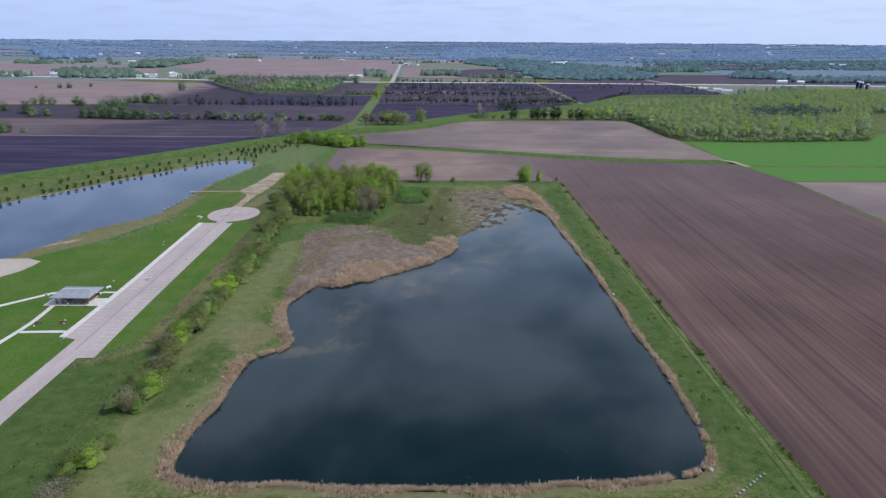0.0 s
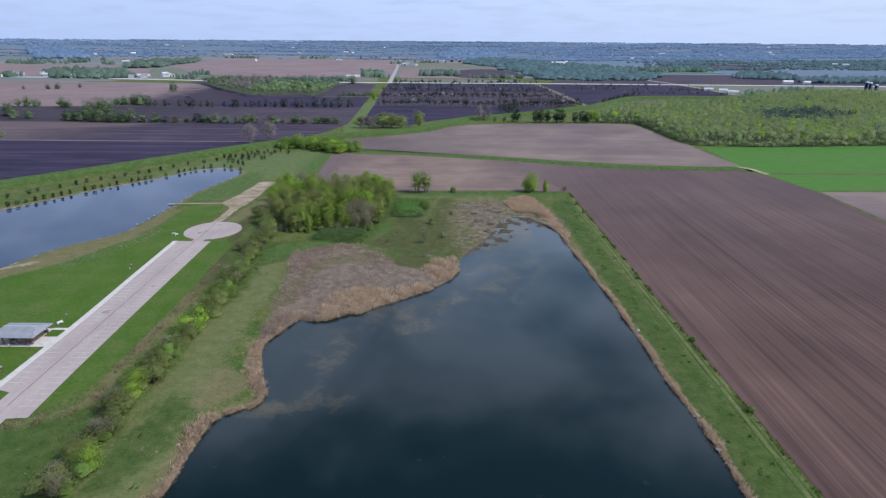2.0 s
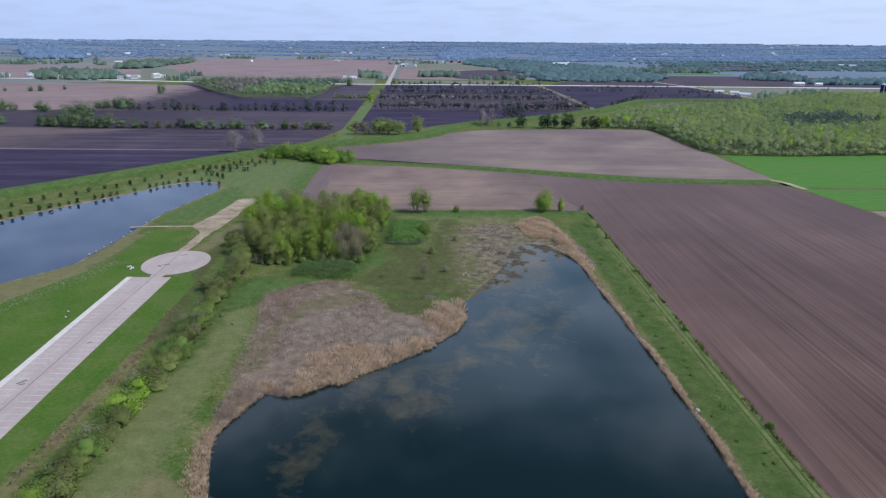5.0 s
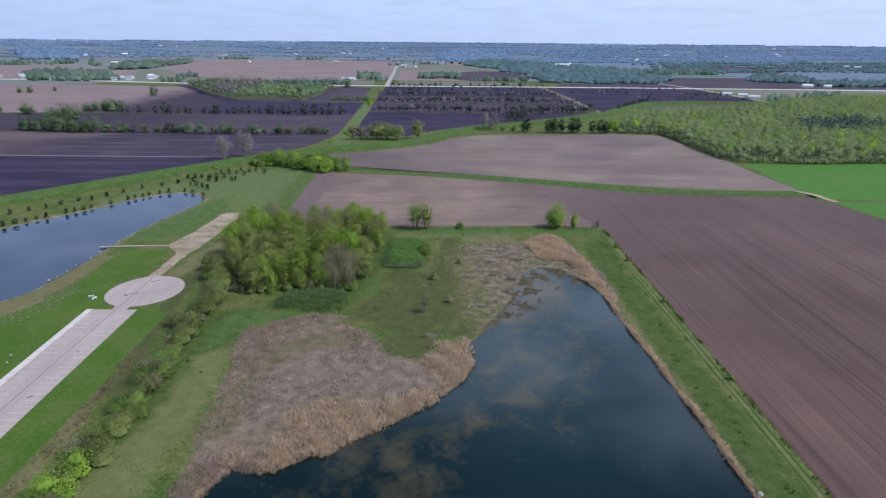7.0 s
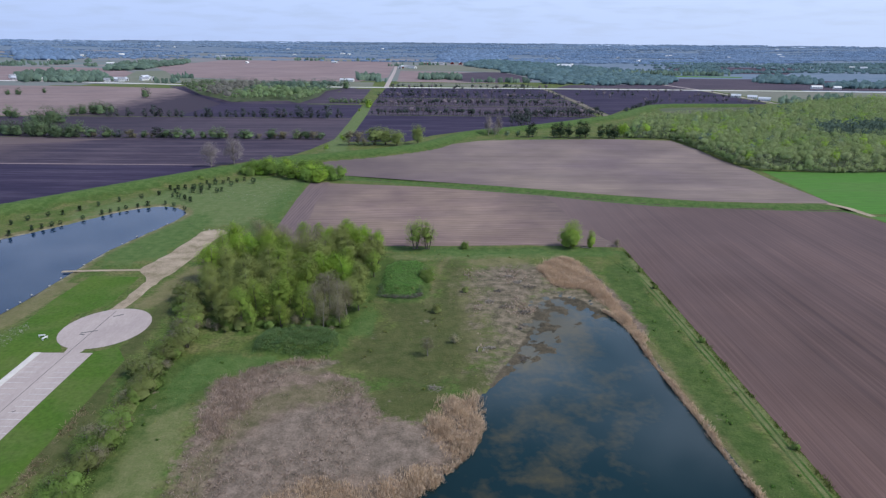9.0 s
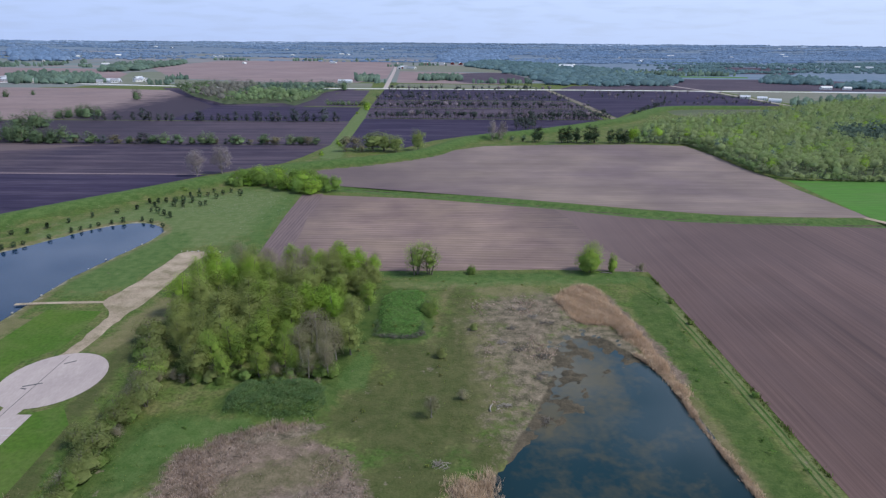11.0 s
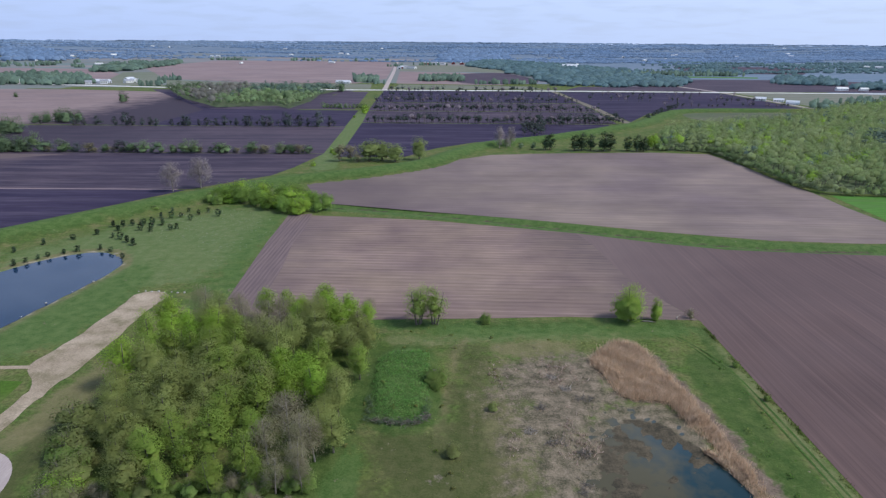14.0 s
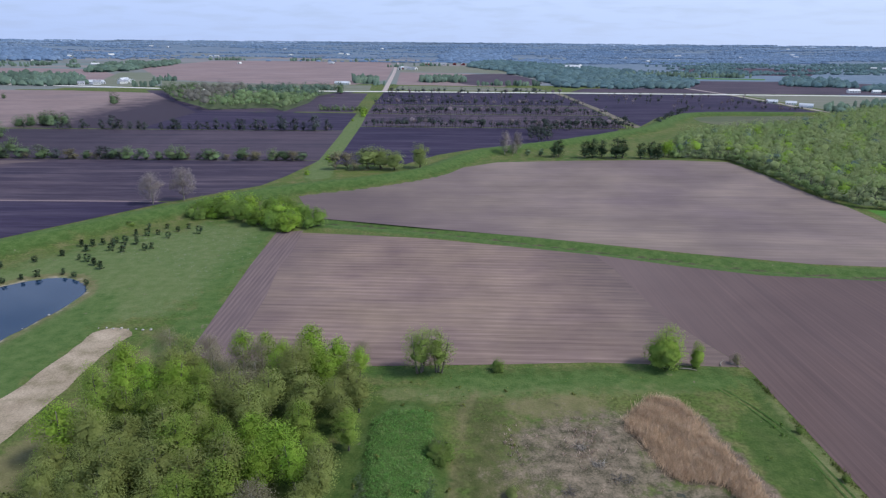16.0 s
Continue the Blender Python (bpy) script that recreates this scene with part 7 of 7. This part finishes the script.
def garden_bench(x, y, rz):
    ob = new("bench")
    ob.location, ob.rotation_euler = (x, y, 0.03), (0, 0, radians(rz))
    part("seat", boxed(-0.9, -0.25, 0.42, 0.9, 0.25, 0.48), WHITE, ob)
    part("backrest", boxed(-0.9, 0.22, 0.55, 0.9, 0.28, 0.95), WHITE, ob)
    for s in (-1, 1):
        part("leg", boxed(s * 0.75 - 0.05, -0.22, 0, s * 0.75 + 0.05, 0.28, 0.42), WHITE, ob)
        part("armrest", boxed(s * 0.88 - 0.04, -0.25, 0.62, s * 0.88 + 0.04, 0.28, 0.67), WHITE, ob)
    return tagged(ob, "white painted park bench on the lawn", "bench", "white benches")


garden_bench(-125.4, 302, 200), garden_bench(-123.6, 300.4, 250), garden_bench(-122.3, 206.7, 60), garden_bench(-141, 199.6, 150)


def sign_post(x, y, h, mat=None):
    ob = new("sign_post")
    ob.location = (x, y, 0.03)
    part("post", boxed(-0.06, -0.06, 0, 0.06, 0.06, h), TIMBER, ob)
    part("panel", boxed(-0.3, -0.085, h - 0.55, 0.3, -0.065, h), mat or WHITE, ob, "blank white panel")
    return tagged(ob, "small white sign on a timber post beside the walk", "sign", "park signs")


for x, y, h in ((-123.8, 257.6, 1.8), (-122.6, 254, 1.5), (-122.2, 210.4, 1.9), (-114, 164.6, 1.6), (-120.6, 176.6, 1.9), (-120.2, 175.2, 1.4), (-127.2, 189.6, 1.7), (-121, 189.4, 1.4), (-128.4, 173, 1.5)):
    sign_post(x, y, h)


def boulder(x, y, size, mat, label, group, seed, z=0.0):
    bm = bmesh.new()
    bmesh.ops.create_icosphere(bm, subdivisions=2, radius=1)
    noise_seed = Vector((seed * 3.1, seed * 1.7, seed))
    for v in bm.verts:
        v.co *= 1 + 0.28 * noise.noise(v.co * 1.3 + noise_seed)
        v.co.z *= 0.62
    me = bpy.data.meshes.new("boulder")
    bm.to_mesh(me)
    bm.free()
    me.materials.append(mat)
    ob = new("boulder", me)
    ob.location, ob.scale = (x, y, z + size * 0.25), (size, size * 0.8, size)
    ob.rotation_euler = (0, 0, seed)
    return tagged(ob, label, "boulder", group)


for k, s in enumerate(np.linspace(0, 1, 9)):
    boulder(63.5 + s * 9.2, 100 + s * 7, 0.28 + 0.14 * ((k * 7) % 3) / 2, STONE, "pale boulder in a row across the grass", "boulder row", k + 1, 0.05)
for k, s in enumerate(np.linspace(0, 1, 8)):
    boulder(-117 + s * 17, 413.6 - s * 1.2 + (k % 2) * 0.4, 0.3 + 0.25 * ((k * 5) % 4) / 3, STONE, "white boulder closing the gravel track", "boulders at the track's end", k + 20)
random.seed(3)
shore = [(66.2, 138), (66.3, 141), (66.6, 148), (66.6, 151), (66.5, 154), (66, 158), (64.7, 116), (65.2, 120), (62, 108.5), (66.4, 145), (66.3, 160), (65.4, 206), (65.2, 209), (62.8, 258)]
for k, (x, y) in enumerate(shore):
    boulder(x + random.gauss(0, 0.3), y + random.gauss(0, 0.5), random.uniform(0.3, 0.75), STONE, "grey-white shore stone at the waterline", "shore stones", k + 40, -0.45)

first_stone = boulder(-150.5, 318, 0.55, STONE, "white stone on the lake's bank", "lake bank stones", 77, -0.2)
for k, (x, y) in enumerate(smooth_line([(-149.3, 322), (-148.5, 351), (-147.6, 372), (-147.2, 384), (-144.5, 402), (-141.5, 413), (-138.8, 424)], 6.5)):
    o = copy_thing(first_stone, pose(x + random.gauss(0, 0.25), y + random.gauss(0, 0.8), -0.12, 0, 0, k * 67))
    o.scale = [random.uniform(0.2, 0.45)] * 3


def log(x, y, rz, length, r, z=0.2):
    line = [((-length / 2 + length * s, 0.25 * math.sin(s * 4), 0), r * (1.1 - 0.6 * s)) for s in (0, 0.25, 0.5, 0.75, 1)]
    v, f = [], []
    for c, q in line:
        for i in range(7):
            a = 6.283 * i / 7
            v.append((c[0], c[1] + q * math.cos(a), c[2] + q * math.sin(a)))
    for j in range(4):
        f += [(j * 7 + i, j * 7 + (i + 1) % 7, j * 7 + 7 + (i + 1) % 7, j * 7 + 7 + i) for i in range(7)]
    f += [tuple(range(6, -1, -1)), tuple(range(28, 35))]
    for sx, ang in ((0.1, 0.8), (0.3, -0.9)):
        o = len(v)
        b = (length * sx, 0, 0)
        t = (length * sx + math.cos(ang) * length * 0.25, math.sin(ang) * length * 0.25, r * 1.5)
        for c, q in ((b, r * 0.5), (t, r * 0.15)):
            v += [(c[0], c[1] + q * math.cos(a), c[2] + q * math.sin(a)) for a in (0, 1.57, 3.14, 4.71)]
        f += [(o + i, o + (i + 1) % 4, o + 4 + (i + 1) % 4, o + 4 + i) for i in range(4)]
    ob = new("fallen_log", mesh_of("fallen_log", v, f, DEADWOOD, True))
    ob.location, ob.rotation_euler = (x, y, z + r * 0.7), (0, 0, radians(rz))
    return tagged(ob, "bleached fallen log on the ground", "log", "fallen logs")


for x, y, rz, l, r in ((62, 390.6, -10, 4.5, 0.2), (73, 394.3, 60, 3.5, 0.15), (76.5, 393, -50, 3, 0.14), (9, 296, 80, 3.5, 0.2),
                       (-14, 336.5, 10, 6, 0.3), (-19, 336.8, -15, 4, 0.25)):
    log(x, y, rz, l, r)
for x, y in ((80.2, 198), (79.2, 250), (78.6, 302), (78, 345), (77.6, 362), (80.4, 160)):
    plant("bush_green", "bush", x, y, 1.9, "small dark bush on the field edge", "field edge bushes")


def driftwood(x, y, rz, length, depth, height, count, seed, mat, label, z=0.0):
    """A heap of broken sticks lying crosswise."""
    r = np.random.default_rng(seed)
    v, f = [], []
    for _ in range(count):
        c = np.array([r.uniform(-0.5, 0.5) * length, r.normal(0, 0.3) * depth, r.random() ** 1.6 * height])
        a, tilt, l, q = r.uniform(0, 6.283), r.normal(0, 0.35), r.uniform(0.6, 1.9), r.uniform(0.03, 0.09)
        d = np.array([math.cos(a) * math.cos(tilt), math.sin(a) * math.cos(tilt), math.sin(tilt)]) * l / 2
        side, up = np.array([-math.sin(a), math.cos(a), 0]), np.array([0, 0, 1.0])
        o = len(v)
        for e, w in ((c - d, q), (c + d, q * 0.45)):
            e = e + (0, 0, max(0.0, 0.03 - e[2]))
            v += [e + side * w, e + up * w, e - side * w, e - up * w]
        f += [(o + i, o + (i + 1) % 4, o + 4 + (i + 1) % 4, o + 4 + i) for i in range(4)] + [(o + 3, o + 2, o + 1, o), (o + 4, o + 5, o + 6, o + 7)]
    ob = new("driftwood", mesh_of("driftwood", v, f, mat))
    ob.location, ob.rotation_euler = (x, y, z), (0, 0, radians(rz))
    return tagged(ob, label, "driftwood", "heaps of dead wood", kind="stuff")


for k, (x, y, rz, l) in enumerate(((-20.5, 334.6, -12, 5), (-15.5, 333.6, 4, 6), (-10.8, 335.6, 35, 4.5))):
    driftwood(x, y, rz, l, 2.0, 0.9, 90, 60 + k, BARK, "brown brush heaped at the foot of the mound", float(terrain(np.array([[x, y]], float))[0]))
for k, (x, y, rz, l) in enumerate(((20, 327, 10, 5), (26, 324, -20, 4), (31, 345, 5, 5), (19, 341, 30, 3), (22, 291, 70, 4), (24, 312, 60, 4))):
    driftwood(x, y, rz, l, 2.2, 0.45, 60, 80 + k, BARK, "dark driftwood washed up on the mud", max(float(terrain(np.array([[x, y]], float))[0]), WATER_Z))
for k, (x, y, rz, l) in enumerate(((12, 297, 20, 4.5), (-4, 274, -10, 4), (27, 350, 0, 3), (15, 331, 40, 2.5), (24, 356, -30, 3))):
    driftwood(x, y, rz, l, 2.0, 0.5, 55, 100 + k, DEADWOOD, "bleached sticks lying in the dead reeds", float(terrain(np.array([[x, y]], float))[0]))


# ---- farms ----
def barn(x, y, rz, w, l, h, wall, roof, label, category="barn", round_roof=False):
    """A long building with a pitched or round roof, doors and windows."""
    ob = new(category.replace(" ", "_"))
    ob.location, ob.rotation_euler = (x, y, 0), (0, 0, radians(rz))
    bm = bmesh.new()
    n = 9 if round_roof else 3
    rise = w * (0.45 if round_roof else 0.3)
    prof = [(-w / 2 * math.cos(math.pi * i / (n - 1)), h + rise * math.sin(math.pi * i / (n - 1))) for i in range(n)]
    ends = []
    for sy in (-l / 2, l / 2):
        ends.append([bm.verts.new((-w / 2, sy, 0))] + [bm.verts.new((px, sy, pz)) for px, pz in prof] + [bm.verts.new((w / 2, sy, 0))])
    bm.faces.new(ends[0])
    bm.faces.new(ends[1][::-1])
    for i in (0, n):
        bm.faces.new((ends[0][i + 1], ends[0][i], ends[1][i], ends[1][i + 1]))
    part("wall", bm, wall, ob)
    bm = bmesh.new()
    o = 0.5
    top = [[bm.verts.new((px * (1 + o / w), sy, pz + 0.12 - (0.2 if i in (0, n - 1) else 0))) for i, (px, pz) in enumerate(prof)] for sy in (-l / 2 - o, l / 2 + o)]
    under = [[bm.verts.new((v.co.x, v.co.y, v.co.z - 0.1)) for v in row] for row in top]
    for i in range(n - 1):
        bm.faces.new((top[0][i], top[0][i + 1], top[1][i + 1], top[1][i]))
        bm.faces.new((under[0][i + 1], under[0][i], under[1][i], under[1][i + 1]))
    for k in (0, 1):
        for i in range(n - 1):
            bm.faces.new((top[k][i + 1], top[k][i], under[k][i], under[k][i + 1]))
    part("roof", bm, roof, ob)
    part("door", boxed(-w * 0.18, -l / 2 - 0.06, 0, w * 0.18, -l / 2 + 0.02, h * 0.8), DARK_GAP, ob)
    for s in np.linspace(-0.35, 0.35, 4):
        part("window", boxed(-w / 2 - 0.05, l * s - 0.6, h * 0.4, -w / 2 + 0.02, l * s + 0.6, h * 0.75), DARK_GAP, ob)
    return tagged(ob, label, category)


barn(488, 1180, 70, 8, 15, 3, WHITE, METAL_ROOF, "low white farm shed with pale roof")
barn(506, 1160, 65, 8, 14, 3, WHITE, METAL_ROOF, "low white farm shed with pale roof")
barn(507, 1122, 60, 10, 17, 1.0, METAL_ROOF, METAL_ROOF, "round-roofed pale hoop shed", round_roof=True)
barn(745, 1390, 85, 9, 20, 4, WHITE, WHITE, "big white barn by the highway")
barn(784, 1386, 85, 8, 14, 3.5, WHITE, WHITE, "white barn by the highway")
barn(395, 2225, 90, 22, 46, 7, WHITE, METAL_ROOF, "large white barn far off")
barn(430, 2235, 0, 14, 26, 6, RED_BARN, METAL_ROOF, "red barn far off")
for x, y in ((-140, 2130), (-118, 2140), (-102, 2128), (-126, 2155), (-70, 2480), (-40, 2500), (-10, 2490), (30, 2510), (60, 2490)):
    barn(x, y, random.uniform(0, 180), 12, random.uniform(16, 30), 5, random.choice((WHITE, WHITE, RED_BARN)), random.choice((METAL_ROOF, GREY_ROOF)), "farm building of a distant farmstead")
barn(-210, 1492, 80, 10, 30, 3.5, WHITE, METAL_ROOF, "pale ranch house by the highway", "house")
for k in range(26):
    x, y = random.uniform(-1050, -620), random.uniform(1430, 1560)
    barn(x, y, random.uniform(0, 180), random.uniform(8, 11), random.uniform(11, 17), random.uniform(3, 5.5), WHITE, random.choice((METAL_ROOF, GREY_ROOF, GREY_ROOF)), "white house of a distant hamlet", "house")
barn(-680, 1455, 95, 12, 28, 4, METAL_ROOF, METAL_ROOF, "long pale metal shed of the hamlet", "shed")
for k in range(34):
    y = random.uniform(2200, 4000)
    x = random.uniform(-0.65, 0.7) * y
    if -300 < x < 250 and y < 2700:
        continue
    o = barn(x, y, random.uniform(0, 180), 9, random.uniform(12, 30), 3.5, WHITE, random.choice((METAL_ROOF, WHITE)), "pale farm building far off")
    o.location.z = float(terrain(np.array([[x, y]], float))[0]) + 1.0


def silo(x, y, r, h, seed):
    ob = new("silo")
    ob.location = (x, y, 0)
    v, f = tube([((0, 0, 0), r), ((0, 0, h), r)], 20)
    part("tank", mesh_of("tank", v, f, SILO_BLUE, False), None, ob)
    v, f = tube([((0, 0, h), r * 1.02), ((0, 0, h + r * 0.35), r * 0.85), ((0, 0, h + r * 0.6), r * 0.5), ((0, 0, h + r * 0.7), r * 0.1)], 20)
    part("dome", mesh_of("dome", v, f, METAL_ROOF, True), None, ob, "pale metal dome")
    part("ladder", boxed(-0.3, -r - 0.25, 0, 0.3, -r + 0.02, h), METAL_ROOF, ob)
    return tagged(ob, "dark blue enamelled farm silo with pale dome", "silo", "blue silos")


silo(794, 1206, 3.6, 14.5, 1), silo(803, 1210, 3.6, 13, 2), silo(811, 1204, 3.2, 10, 3)
